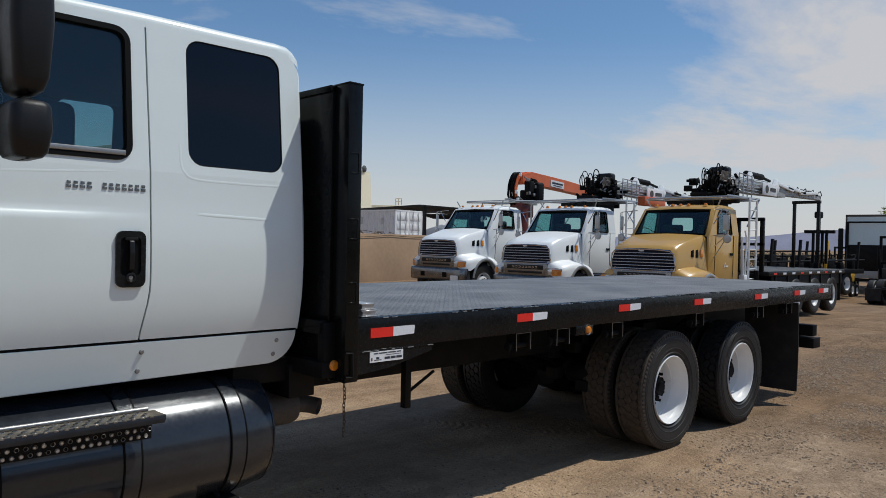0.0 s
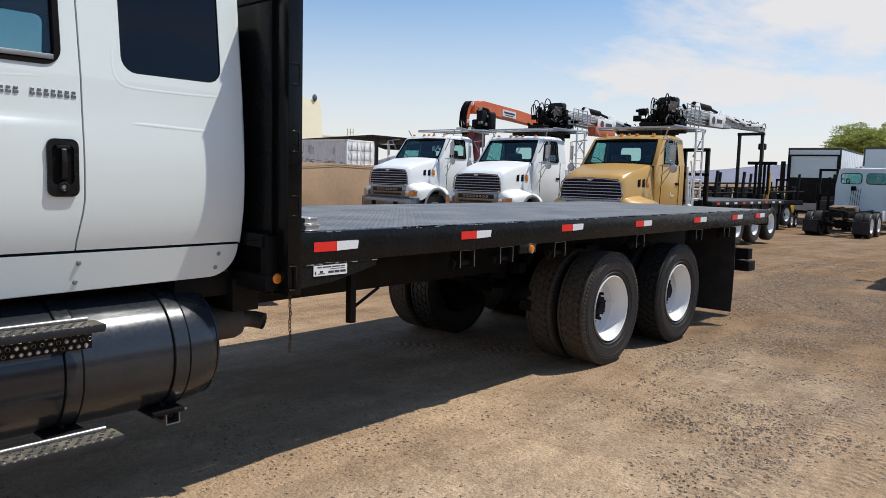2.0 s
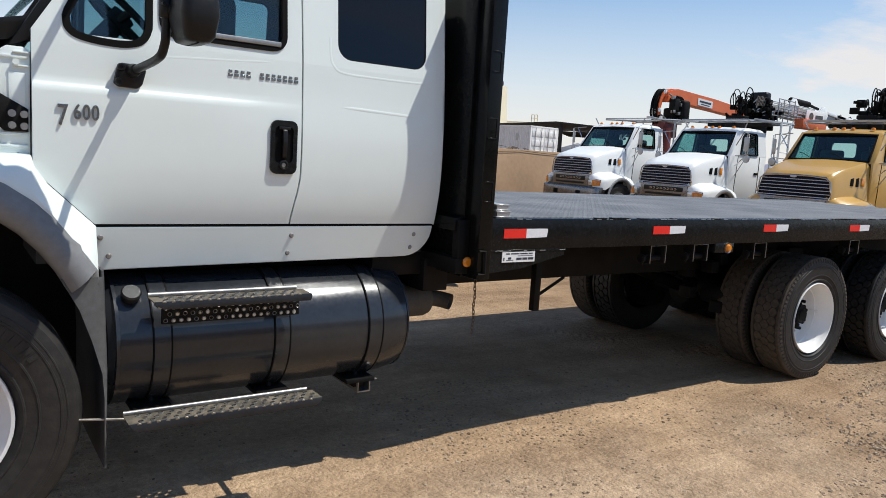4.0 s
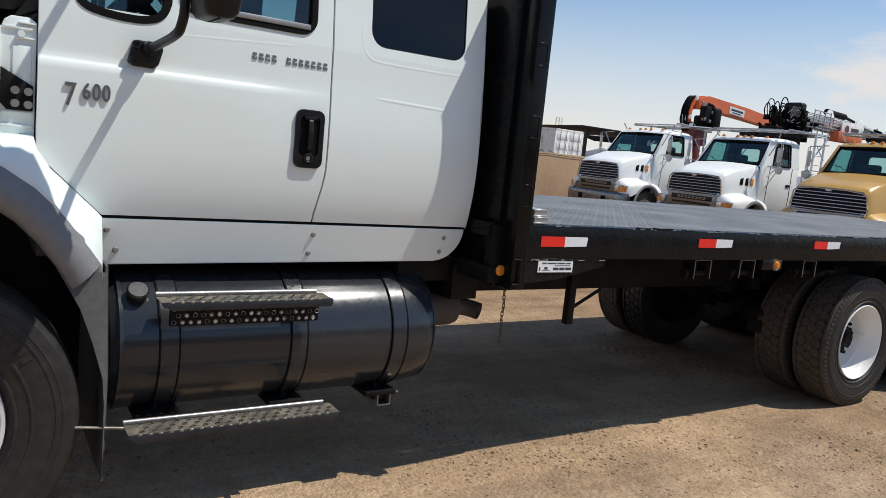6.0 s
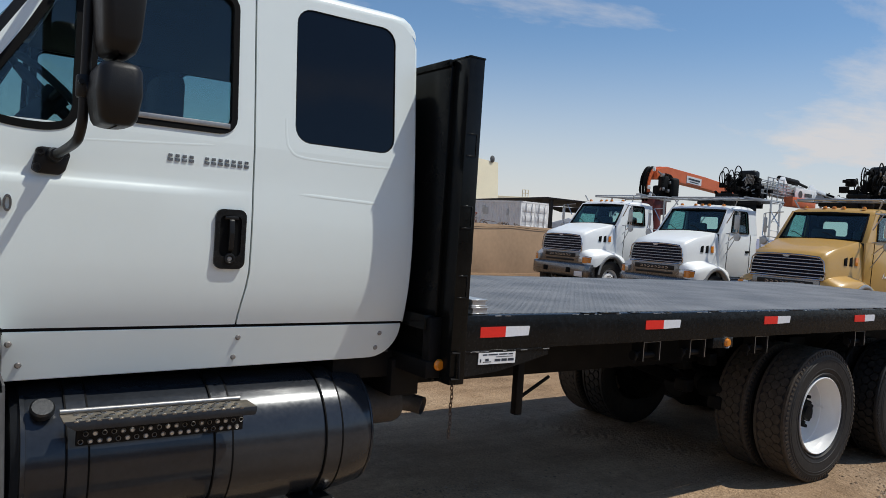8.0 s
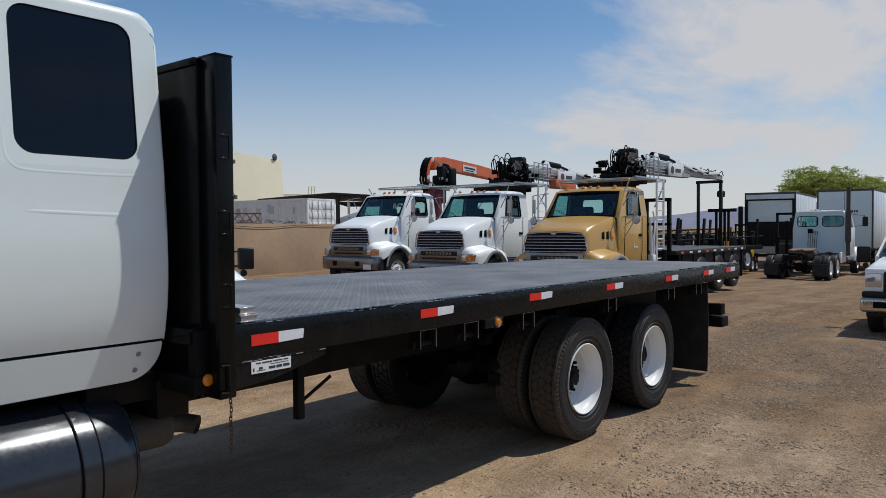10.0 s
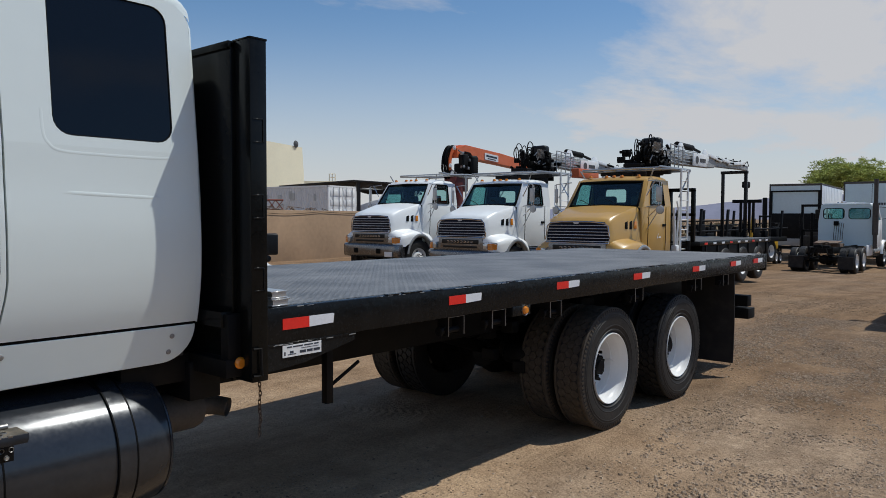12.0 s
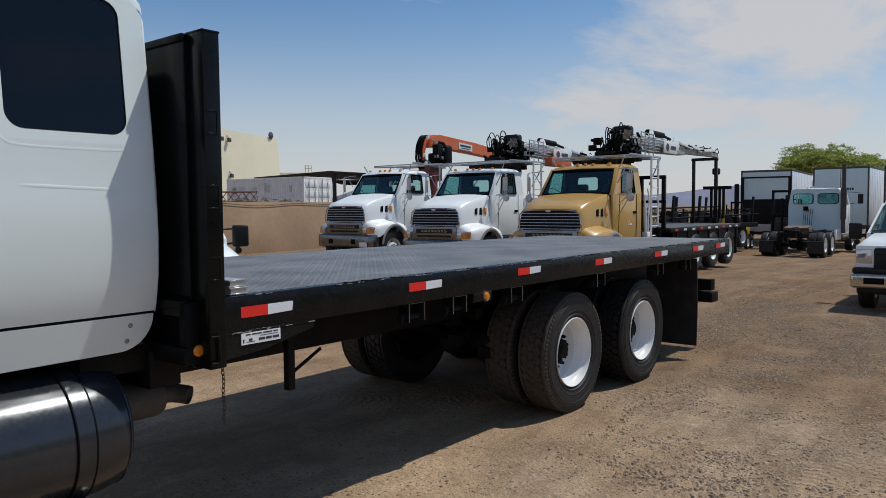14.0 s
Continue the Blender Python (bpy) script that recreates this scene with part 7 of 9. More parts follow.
def beam(t, name, pts, mtl, label=""):
    """A box boom section through (x, y, z, half height, half width) stations."""
    bm = B()
    loft(bm, [[(x, y - w, z - h), (x, y + w, z - h), (x, y + w, z + h), (x, y - w, z + h)] for x, y, z, h, w in pts])
    bmesh.ops.bevel(bm, geom=bm.edges[:], offset=0.015, segments=2, affect="EDGES")
    return part(name, bm, mtl, t, label)


def truck_bed(t, x0, x1, board=True):
    bm = B()
    box(bm, x0, x1, -1.2, 1.2, 1.10, 1.21, 0.01)
    bed = part("bed", bm, BLACK, t, "black flat bed")
    for s in (-1, 1):
        bm = B()
        # black boards added for the dark shade that covers the wheel tops
        box(bm, x0 + 0.3, x1 - 0.08, s * 1.13 - 0.02, s * 1.13 + 0.02, 0.80, 1.10, 0.005)
        for k in range(7):
            x = x0 + 0.5 + (x1 - x0 - 0.8) * k / 6
            box(bm, x - 0.03, x + 0.03, s * 1.16 - 0.02, s * 1.16 + 0.02, 0.80, 1.10, 0.005)
        part("side_rail", bm, FRAME_BLACK, bed, "black board added for the shade under the bed edge")
    bm = B()
    box(bm, x0 + 0.02, x1 - 0.02, -1.17, 1.17, 1.21, 1.218)
    part("bed_deck", bm, GREY_PLASTIC, bed, "grey worn deck")
    for k in range(9):
        x = x0 + 0.4 + (x1 - x0 - 0.8) * k / 8
        bm = B()
        box(bm, x - 0.1, x + 0.1, -1.206, -1.199, 1.13, 1.18)
        part("reflector", bm, WHITE_TAPE if k % 3 else RED, bed)
    if board:
        bm = B()
        for s in (-1, 1):
            box(bm, x0, x0 + 0.09, s * 0.30 - 0.75, s * 0.30 - 0.65, 1.2, 2.52, 0.01)
        box(bm, x0, x0 + 0.09, -1.05, -0.35, 2.46, 2.55, 0.01)
        box(bm, x0, x0 + 0.09, -1.05, -0.35, 1.85, 1.92, 0.01)
        parts("headframe_bar", bm, BLACK, bed)
    for x in (x1 - 3.7, x1 - 2.35, x1 - 1.0):
        for s in (-1, 1):
            wheel(t, x, s * 1.05, 0.515, "rib", s, spin=x)
        bm = B()
        rod(bm, (x, -0.9, 0.515), (x, 0.9, 0.515), 0.08, 10)
        part("axle", bm, FRAME_BLACK, t)
    bm = B()
    for s in (-1, 1):
        box(bm, x1 - 0.3, x1 - 0.28, s * 0.9 - 0.28, s * 0.9 + 0.28, 0.3, 1.1)
    parts("mud_flap", bm, FLAP_RUBBER, t)


def shorten_nose(t, by=0.30, end=1.58):
    """Draw the nose in towards the windscreen."""
    for o in t.children_recursive:
        if o.name.startswith("wheel"):
            o.location.x += by * (1 - 1.17 / end)
        elif o.parent and not o.parent.name.startswith("wheel"):
            for v in o.data.vertices:
                if v.co.x < end + 0.04 and v.co.z > 1.15:
                    # the bonnet is flatter: nose up, scuttle down
                    f = max(0.0, v.co.x) / (end + 0.04)
                    v.co.z += (0.02 - 0.06 * f) * min(1.0, (v.co.z - 1.15) / 0.45)
                if v.co.x < end:
                    v.co.x += by * (1 - max(0.0, v.co.x) / end)


def boom_truck(x, y, paint, words, label, lo, ladder):
    t = thing("boom_truck", label, "truck", pose(x, y, ground_z(x + 3, y) + (0.04 if y > 12 else 0)), "parked boom trucks")
    long_nose_cab(t, paint, words)
    shorten_nose(t)
    overhead_rack(t, lo, ladder)
    return t


t1 = boom_truck(12.25, 12.36, WHITE_OLD, "white", "white long-nosed truck with a folded orange crane behind its cab", 2.7, False)
t2 = boom_truck(12.25, 9.07, WHITE_OLD, "white", "white long-nosed truck with a grey crane boom and tube rack", 2.15, True)
t3 = boom_truck(11.92, 5.52, GOLD, "gold-brown", "gold-brown long-nosed truck with a grey crane boom laid over its bed", 2.4, True)
for t, x1 in ((t1, 11.0), (t2, 11.0), (t3, 9.95)):
    truck_bed(t, 4.35, x1, t is t3)
# orange folding crane
CR = 0.5
pedestal(t1, 4.2, DARKRED)
b = beam(t1, "crane_boom", [(3.55 + CR, 0, 3.72, 0.16, 0.16), (4.0 + CR, 0, 3.80, 0.20, 0.17), (6.0 + CR, 0, 3.66, 0.19, 0.16), (8.2 + CR, 0, 3.45, 0.15, 0.14)], ORANGE, "orange box-section crane boom")
bm = B()
arch = [(3.98, 3.80, 0.19), (3.74, 3.87, 0.11), (3.54, 3.84, 0.075), (3.42, 3.70, 0.06), (3.36, 3.45, 0.055), (3.37, 3.20, 0.05), (3.46, 3.04, 0.05)]
secs = []
for k, (x, z, h) in enumerate(arch):
    p, q = arch[max(0, k - 1)], arch[min(len(arch) - 1, k + 1)]
    n = Vector((q[1] - p[1], 0, -(q[0] - p[0]))).normalized() * h
    secs.append([Vector((x + CR, y, z)) + n * e for y, e in ((-0.13 + 0.022 * min(k, 3), -1), (0.13 - 0.022 * min(k, 3), -1), (0.13 - 0.022 * min(k, 3), 1), (-0.13 + 0.022 * min(k, 3), 1))])
loft(bm, secs)
part("crane_knuckle", bm, ORANGE, t1, "orange curved crane knuckle", 40)
bm = B()
box(bm, 3.62 + CR, 3.95 + CR, -0.34, -0.16, 3.30, 3.70, 0.05, 3)
box(bm, 3.70 + CR, 4.12 + CR, -0.24, 0.1, 2.98, 3.40, 0.06, 3)
box(bm, 4.00 + CR, 4.36 + CR, -0.44, -0.18, 3.04, 3.66, 0.09, 3)
box(bm, 3.30 + CR, 3.42 + CR, -0.16, -0.04, 3.02, 3.16, 0.03, 2)
box(bm, 3.55 + CR, 3.80 + CR, -0.2, 0.15, 2.9, 3.12, 0.03, 2)
parts("valve_block", bm, FRAME_BLACK, t1, "black valve cover of the crane")
bm = B()
for x, z in ((3.64, 3.70), (3.68, 3.28), (3.92, 3.24), (4.0, 3.5)):
    box(bm, x + CR - 0.05, x + CR + 0.05, -0.37, -0.25, z - 0.05, z + 0.05, 0.015)
rod(bm, (3.28 + CR, -0.2, 3.15), (3.50 + CR, -0.2, 3.05), 0.03, 8)
rod(bm, (3.55 + CR, -0.22, 3.80), (3.98 + CR, -0.30, 3.60), 0.022, 8)
parts("hose_fitting", bm, STEEL, t1, "bare metal hose fitting")
bm = B()
rnd = random.Random(12)
for k in range(6):
    a = Vector((3.72 + CR + 0.08 * k, -0.30 + 0.03 * k, 3.0))
    pipe(bm, curve_pts([a, a + Vector((-0.15, -0.08, 0.3)), a + Vector((0.0, -0.05, 0.75)), a + Vector((0.3, 0.0, 0.6))], 6), 0.014, 6)
for k in range(7):
    off, y = 0.05 + 0.02 * (k % 3), -0.02 + 0.034 * k
    way = [(3.70, 3.88), (3.50, 3.87), (3.40, 3.74), (3.34, 3.50), (3.33, 3.24), (3.42, 3.02), (3.60, 2.92)]
    pts = []
    for i, (x, z) in enumerate(way):
        p, q = way[max(0, i - 1)], way[min(len(way) - 1, i + 1)]
        m = Vector((q[1] - p[1], 0, -(q[0] - p[0]))).normalized() * (off + rnd.uniform(-0.02, 0.03)) * min(1.0, 0.45 + 0.3 * i)
        pts.append(Vector((x + CR, y + rnd.uniform(-0.015, 0.015), z)) + m)
    pipe(bm, curve_pts(pts, 4), rnd.uniform(0.020, 0.030), 7)
parts("hydraulic_hose", bm, SEAL, t1, "thick black hose wrapped round the crane knuckle")
bm = B()
for x, z in ((3.40, 3.86), (3.22, 3.30), (3.30, 3.06)):
    box(bm, x + CR - 0.035, x + CR + 0.035, -0.23, -0.14, z - 0.06, z + 0.06, 0.025, 2)
parts("hose_wrap", bm, PAPER, t1, "pale wrapping on the crane hoses")
bm = B()
box(bm, 5.0 + CR, 5.75 + CR, -0.178, -0.170, 3.60, 3.82)
for v in bm.verts:
    v.co.z -= (v.co.x - CR - 5.0) * 0.075
part("crane_placard", bm, PAPER, b, "white maker's placard without lettering")
bm = B()
box(bm, 5.08 + CR, 5.67 + CR, -0.181, -0.176, 3.70, 3.76)
box(bm, 5.15 + CR, 5.6 + CR, -0.181, -0.176, 3.635, 3.665)
for v in bm.verts:
    v.co.z -= (v.co.x - CR - 5.0) * 0.075
part("placard_bar", bm, INK, b)


def grey_crane(t, x_tip, z_tip, orange_box):
    pedestal(t, 3.8, FRAME_BLACK)
    operator_seat(t, 3.75, 0.0, 3.05)
    n = x_tip - 4.2
    d = z_tip - 3.42
    b = beam(t, "crane_boom", [(4.2 + n * k, 0, 3.42 + d * k, h, w) for k, h, w in ((0, 0.13, 0.13), (0.25, 0.17, 0.14), (0.55, 0.14, 0.13))], CRANE_WHITE, "grey-white box crane boom")
    beam(t, "boom_extension", [(4.2 + n * k, 0, 3.42 + d * k + 0.02, h, w) for k, h, w in ((0.52, 0.11, 0.10), (0.98, 0.075, 0.08))], CRANE_WHITE)
    bm = B()
    p = Vector((4.2 + n * 0.19, 0, 3.72 + d * 0.19))
    q = Vector((4.2 + n * 0.43, 0, 3.70 + d * 0.43))
    rod(bm, p + Vector((0, -0.05, 0.06)), p.lerp(q, 0.6) + Vector((0, -0.05, 0.05)), 0.085, 12)
    rod(bm, p.lerp(q, 0.6) + Vector((0, -0.05, 0.05)), q, 0.04, 10)
    part("lift_cylinder", bm, FRAME_BLACK, b, "black hydraulic cylinder on the boom")
    bm = B()
    for k in range(3):
        x = 4.75 + n * 0.26 * k / 2
        rod(bm, (x, -0.20, 3.26 + d * 0.13 * k), (x, -0.20, 3.62 + d * 0.13 * k), 0.012, 5)
    for z in (3.26, 3.34, 3.42, 3.50, 3.58, 3.62):
        rod(bm, (4.2, -0.20, z), (4.75 + n * 0.26, -0.20, z + d * 0.28), 0.012, 6)
    tagged(part("boom_guard", bm, GALV, b, "thin parallel rails beside the boom"), kind="stuff")
    # raised white brackets that carry the cylinder
    for u, h, w in ((0.19, 0.40, 0.42), (0.43, 0.34, 0.36)):
        bm = B()
        x, z = 4.2 + n * u, 3.42 + d * u
        for y in (-0.19, 0.13):
            slab(bm, [(x - w, y, z + 0.02), (x - 0.10, y, z + h), (x + 0.06, y, z + h), (x + w * 0.7, y, z + 0.10), (x + w * 0.4, y, z - 0.08)], (0, 0.035, 0), 0.006)
        parts("boom_bracket", bm, WHITE_OLD, b, "white raised bracket plate on the boom")
    bm = B()
    xw = 4.2 + n * 0.34
    box(bm, xw - 0.48, xw + 0.48, -0.28, -0.245, 3.24 + d * 0.34, 3.58 + d * 0.34, 0.01)
    wp = part("boom_panel", bm, PAPER, b, "white panel with a round grey mark")
    bm = B()
    lathe(bm, [(0.0, 0.006), (0.10, 0.004), (0.11, 0.0)], "Y", (xw - 0.22, -0.285, 3.41 + d * 0.34), 16)
    box(bm, xw + 0.0, xw + 0.38, -0.288, -0.28, 3.36 + d * 0.34, 3.46 + d * 0.34)
    part("panel_mark", bm, GREY_PLASTIC, wp)
    bm = B()
    for k in range(5):
        x = 4.2 + n * (0.55 + 0.09 * k)
        z = 3.42 + d * (0.55 + 0.09 * k)
        box(bm, x, x + 0.16, -0.11, 0.11, z + 0.06, z + 0.19, 0.02)
        pipe(bm, [(x, -0.1, z + 0.1), (x + 0.3, -0.12, z + 0.22), (x + 0.5, -0.1, z + 0.08)], 0.014, 5)
    parts("boom_fitting", bm, FRAME_BLACK, b)
    bm = B()
    for u, rise, lean in ((0.30, 0.02, 5), (0.52, 0.15, 6), (0.66, 0.10, 4), (0.80, 0.07, -4)):
        c = pose(4.2 + n * u, -0.15, 3.44 + d * u + rise, 0, lean, 0)
        f = B()
        box(f, -0.7, 0.7, -0.03, 0.03, -0.05, 0.05, 0.01)
        for v in f.verts:
            v.co = c @ v.co
        me = bpy.data.meshes.new("x")
        f.to_mesh(me)
        f.free()
        bm.from_mesh(me)
        bpy.data.meshes.remove(me)
    parts("boom_link", bm, WHITE_OLD, b, "white folding link of the boom")
    if orange_box:
        bm = B()
        box(bm, 5.2, 6.4, -0.62, -0.35, 2.95, 3.22, 0.02)
        part("orange_tool_box", bm, ORANGE, t, "orange crane leg cover")


grey_crane(t2, 10.6, 3.25, True)
grey_crane(t3, 11.3, 3.42, False)
# boom rest frame, stakes and clamp on the gold truck's bed
bm = B()
for y in (-0.52, 0.18):
    box(bm, 9.62, 9.70, y - 0.045, y + 0.045, 1.2, 3.22, 0.008)
box(bm, 9.60, 9.72, -0.58, 0.24, 3.18, 3.27, 0.01)
parts("boom_rest", bm, BLACK, t3, "tall black boom rest frame")
for t in (t2, t3):
    bm = B()
    rod(bm, (3.34, -1.0, 0.55), (3.20, -1.02, 1.75), 0.04, 12)
    rod(bm, (3.20, -1.02, 1.6), (3.16, -1.03, 2.05), 0.025, 10)
    box(bm, 3.22, 3.40, -1.08, -0.94, 0.95, 1.15, 0.02)
    pipe(bm, curve_pts([(3.30, -1.04, 2.2), (3.36, -1.06, 1.9), (3.30, -1.06, 1.4), (3.38, -1.04, 1.0)], 6), 0.02, 6)
    parts("outrigger_leg", bm, WHITE_OLD, t, "white outrigger leg folded behind the cab")
bm = B()
slab(bm, [(2.32, -0.992, 1.33), (2.38, -0.992, 1.44), (2.40, -0.992, 1.44), (2.35, -0.992, 1.33)], (0, -0.004, 0))
slab(bm, [(2.40, -0.992, 1.34), (2.43, -0.992, 1.375), (2.54, -0.992, 1.375), (2.53, -0.992, 1.34)], (0, -0.004, 0))
parts("door_mark", bm, PAPER, t3, "worn white mark on the gold door")
bm = B()
rod(bm, (10.5, -0.25, 3.3), (10.5, -0.25, 2.95), 0.03, 8)
box(bm, 10.38, 10.62, -0.35, -0.15, 2.78, 2.98, 0.04)
box(bm, 10.46, 10.54, -0.30, -0.22, 2.3, 2.8, 0.01)
box(bm, 10.44, 10.56, -0.72, 0.15, 2.32, 2.42, 0.015)
for y in (-0.52, -0.40, -0.26, -0.14):
    box(bm, 10.46, 10.54, y, y + 0.07, 1.4, 2.34, 0.01)
for v in bm.verts:
    v.co = Vector((9.84 + (v.co.x - 10.5) , v.co.y - 0.22, v.co.z - 0.04))
parts("pallet_clamp", bm, FRAME_BLACK, t3, "black hanging pallet fork clamp")


# ---- other vehicles in the yard ----
def pickup(at, label):
    """A white work pickup that faces -X, bumper at x = 0."""
    t = thing("pickup_truck", label, "pickup truck", at, "white pickups")
    bm = B()
    secs = []
    for x, w, zt in ((0.10, 0.90, 1.16), (0.16, 0.94, 1.20), (0.4, 0.98, 1.24), (1.0, 1.0, 1.29), (1.45, 1.0, 1.33)):
        secs.append([(x, -w, 0.62), (x, -w - 0.01, 0.95), (x, -w + 0.03, zt - 0.08), (x, -w + 0.14, zt), (x, 0, zt + 0.035), (x, w - 0.14, zt), (x, w - 0.03, zt - 0.08), (x, w + 0.01, 0.95), (x, w, 0.62)])
    sheet(bm, secs)
    part("bonnet", bm, WHITE_OLD, t, "white bonnet", 50)
    bm = B()
    box(bm, 0.04, 0.16, -0.93, 0.93, 0.62, 1.17, 0.03)
    part("front_panel", bm, WHITE_OLD, t)
    bm = B()
    box(bm, 0.0, 0.08, -0.66, 0.66, 0.70, 1.13, 0.04)
    g = part("grille", bm, PLASTIC, t, "black pickup grille")
    for z in (0.79, 0.90, 1.01):
        bm = B()
        box(bm, -0.012, 0.02, -0.62, 0.62, z, z + 0.03, 0.008)
        part("grille_bar", bm, PLASTIC, g)
    bm = B()
    lathe(bm, [(0.0, -0.02), (0.05, -0.015), (0.06, 0.0), (0.06, 0.02)], "X", (0, 0, 0), 20)
    for v in bm.verts:
        v.co = Vector((-0.01 + v.co.x, v.co.y * 2.0, 0.94 + v.co.z * 0.85))
    part("oval_badge", bm, GALV, g, "plain silver oval badge")
    for s in (-1, 1):
        bm = B()
        box(bm, 0.03, 0.22, s * 0.80 - 0.125, s * 0.80 + 0.125, 0.86, 1.10, 0.02)
        part("headlamp", bm, LENS, t, "clear rectangular headlamp")
        bm = B()
        box(bm, 0.05, 0.22, s * 0.80 - 0.125, s * 0.80 + 0.125, 0.76, 0.85, 0.015)
        part("turn_signal", bm, LENS, t)
        wheel(t, 0.95, s * 0.86, 0.42, "rib", s)
        wheel(t, 4.3, s * 0.86, 0.42, "rib", s)
        for o in t.children:
            if o.name.startswith("wheel"):
                o.scale = (0.8, 0.9, 0.8)
        # doors and glass
        bm = B()
        slab(bm, [(1.45, s * 1.0, 0.55), (1.45, s * 1.0, 1.33), (3.6, s * 1.0, 1.33), (3.6, s * 1.0, 0.55)], (0, -0.06 * s, 0), 0.015)
        holed(bm, [(1.45, 1.30), (3.6, 1.30), (3.45, 1.86), (2.15, 1.86)], [[(1.85, 1.36), (2.6, 1.36), (2.6, 1.80), (2.22, 1.80)]], lambda u, v: Vector((u, s * (1.0 - (v - 1.3) * 0.25), v)), (0, -0.04 * s, 0))
        part("cab_side", bm, WHITE_OLD, t)
        if s > 0:
            bm = B()
            holed(bm, [(-0.95, 0.6), (0.95, 0.6), (0.93, 1.3), (0.84, 1.86), (-0.84, 1.86), (-0.93, 1.3)], [rounded(-0.68, 0.68, 1.40, 1.76, 0.06)], lambda u, v: Vector((3.5, u, v)), (0.04, 0, 0))
            part("cab_back", bm, WHITE_OLD, t)
        bm = B()
        pipe(bm, [(1.75, s * 0.99, 1.24), (1.70, s * 1.16, 1.25)], 0.016, 6)
        arm = part("mirror_arm", bm, PLASTIC, t)
        bm = B()
        pipe(bm, [(1.78, s * 0.97, 1.44), (1.70, s * 1.16, 1.45)], 0.012, 6)
        part("mirror_stay", bm, PLASTIC, arm)
        bm = B()
        box(bm, 1.64, 1.74, s * 1.22 - 0.11, s * 1.22 + 0.11, 1.20, 1.50, 0.03, 3)
        part("mirror_head", bm, PLASTIC, arm, "tall black towing mirror")
        bm = B()
        lathe(bm, [(0.0, -0.04), (0.045, -0.03), (0.05, 0.02), (0.0, 0.04)], "X", (1.70, s * 1.19, 1.15), 14)
        part("round_mirror", bm, PLASTIC, arm)
    bm = B()
    sec = [[(x, -w, z - 0.06), (x, -w + 0.06, z), (x, 0, z + 0.03), (x, w - 0.06, z), (x, w, z - 0.06)] for x, w, z in ((2.1, 0.84, 1.86), (2.25, 0.86, 1.905), (2.8, 0.87, 1.93), (3.4, 0.86, 1.90), (3.5, 0.85, 1.84))]
    sheet(bm, sec)
    roof = part("cab_roof", bm, WHITE_OLD, t, "", 60)
    for y in (-0.55, -0.25, 0.0, 0.25, 0.55):
        bm = B()
        box(bm, 2.22, 2.34, y - 0.05, y + 0.05, 1.90, 1.945, 0.015)
        part("marker_lamp", bm, AMBER, roof, "amber cab marker lamp")
    bm = B()
    slab(bm, [(1.42, -0.90, 1.34), (1.38, 0, 1.355), (1.42, 0.90, 1.34), (2.12, 0.80, 1.87), (2.10, 0, 1.885), (2.12, -0.80, 1.87)], (0.01, 0, 0.01))
    ws = part("windscreen", bm, TRUCKGLASS, t)
    ws.visible_shadow = False
    bm = B()
    slab(bm, [(1.36, -0.92, 1.30), (1.36, 0.92, 1.30), (1.5, 0.92, 1.36), (1.5, -0.92, 1.36)], (0, 0, 0.02))
    part("cowl", bm, PLASTIC, t)
    bm = B()
    box(bm, 1.5, 1.9, -0.85, 0.85, 1.0, 1.36, 0.05)
    for y in (-0.7, 0.2):
        box(bm, 2.7, 2.85, y, y + 0.5, 0.9, 1.62, 0.05)
    part("cab_interior", bm, INTERIOR, t)
    bm = B()
    box(bm, -0.12, 0.10, -0.98, 0.98, 0.46, 0.70, 0.05, 3)
    bp = part("front_bumper", bm, BUMPER, t, "chrome bumper with ground reflection in its tan colour, black openings")
    for y0, y1 in ((-0.78, -0.48), (-0.35, 0.35), (0.48, 0.78)):
        bm = B()
        box(bm, -0.128, -0.1, y0, y1, 0.535, 0.64, 0.01)
        part("bumper_opening", bm, SEAL, bp)
    bm = B()
    box(bm, -0.06, 0.12, -0.96, 0.96, 0.695, 0.80, 0.03)
    box(bm, -0.02, 0.3, -0.9, 0.9, 0.36, 0.48, 0.04)
    part("bumper_cover", bm, PLASTIC, t)
    # black headache rack and a flat body behind the cab
    bm = B()
    outline = [(3.62, y, z) for y, z in ((-0.98, 1.0), (-0.98, 1.85), (-0.80, 2.02), (0.80, 2.02), (0.98, 1.85), (0.98, 1.0))]
    pipe(bm, outline, 0.04, 8)
    for k in range(13):
        y = -0.9 + 0.15 * k
        rod(bm, (3.62, y, 1.35), (3.62, y + 0.12 if k < 12 else y, 2.0), 0.014, 5)
        rod(bm, (3.62, y, 2.0), (3.62, min(y + 0.12, 0.95), 1.35), 0.014, 5)
    part("headache_rack", bm, PLASTIC, t, "black mesh cab guard")
    bm = B()
    box(bm, 3.65, 6.2, -1.05, 1.05, 0.85, 1.0, 0.02)
    box(bm, 0.6, 6.0, -0.4, 0.4, 0.45, 0.7, 0.02)
    box(bm, 1.45, 3.6, -0.94, 0.94, 0.45, 0.62, 0.02)
    part("flat_body", bm, BLACK, t)
    return t


p = pickup(pose(12.1, -1.45, ground_z(13.5, -1.3)), "white work pickup with black grille and mesh cab guard")
far_pickup = copy_thing(p, pose(2.60, 4.72, 0.0, 0, 0, 65))
tagged(far_pickup, "white pickup hidden behind the flatbed, its mirror showing")


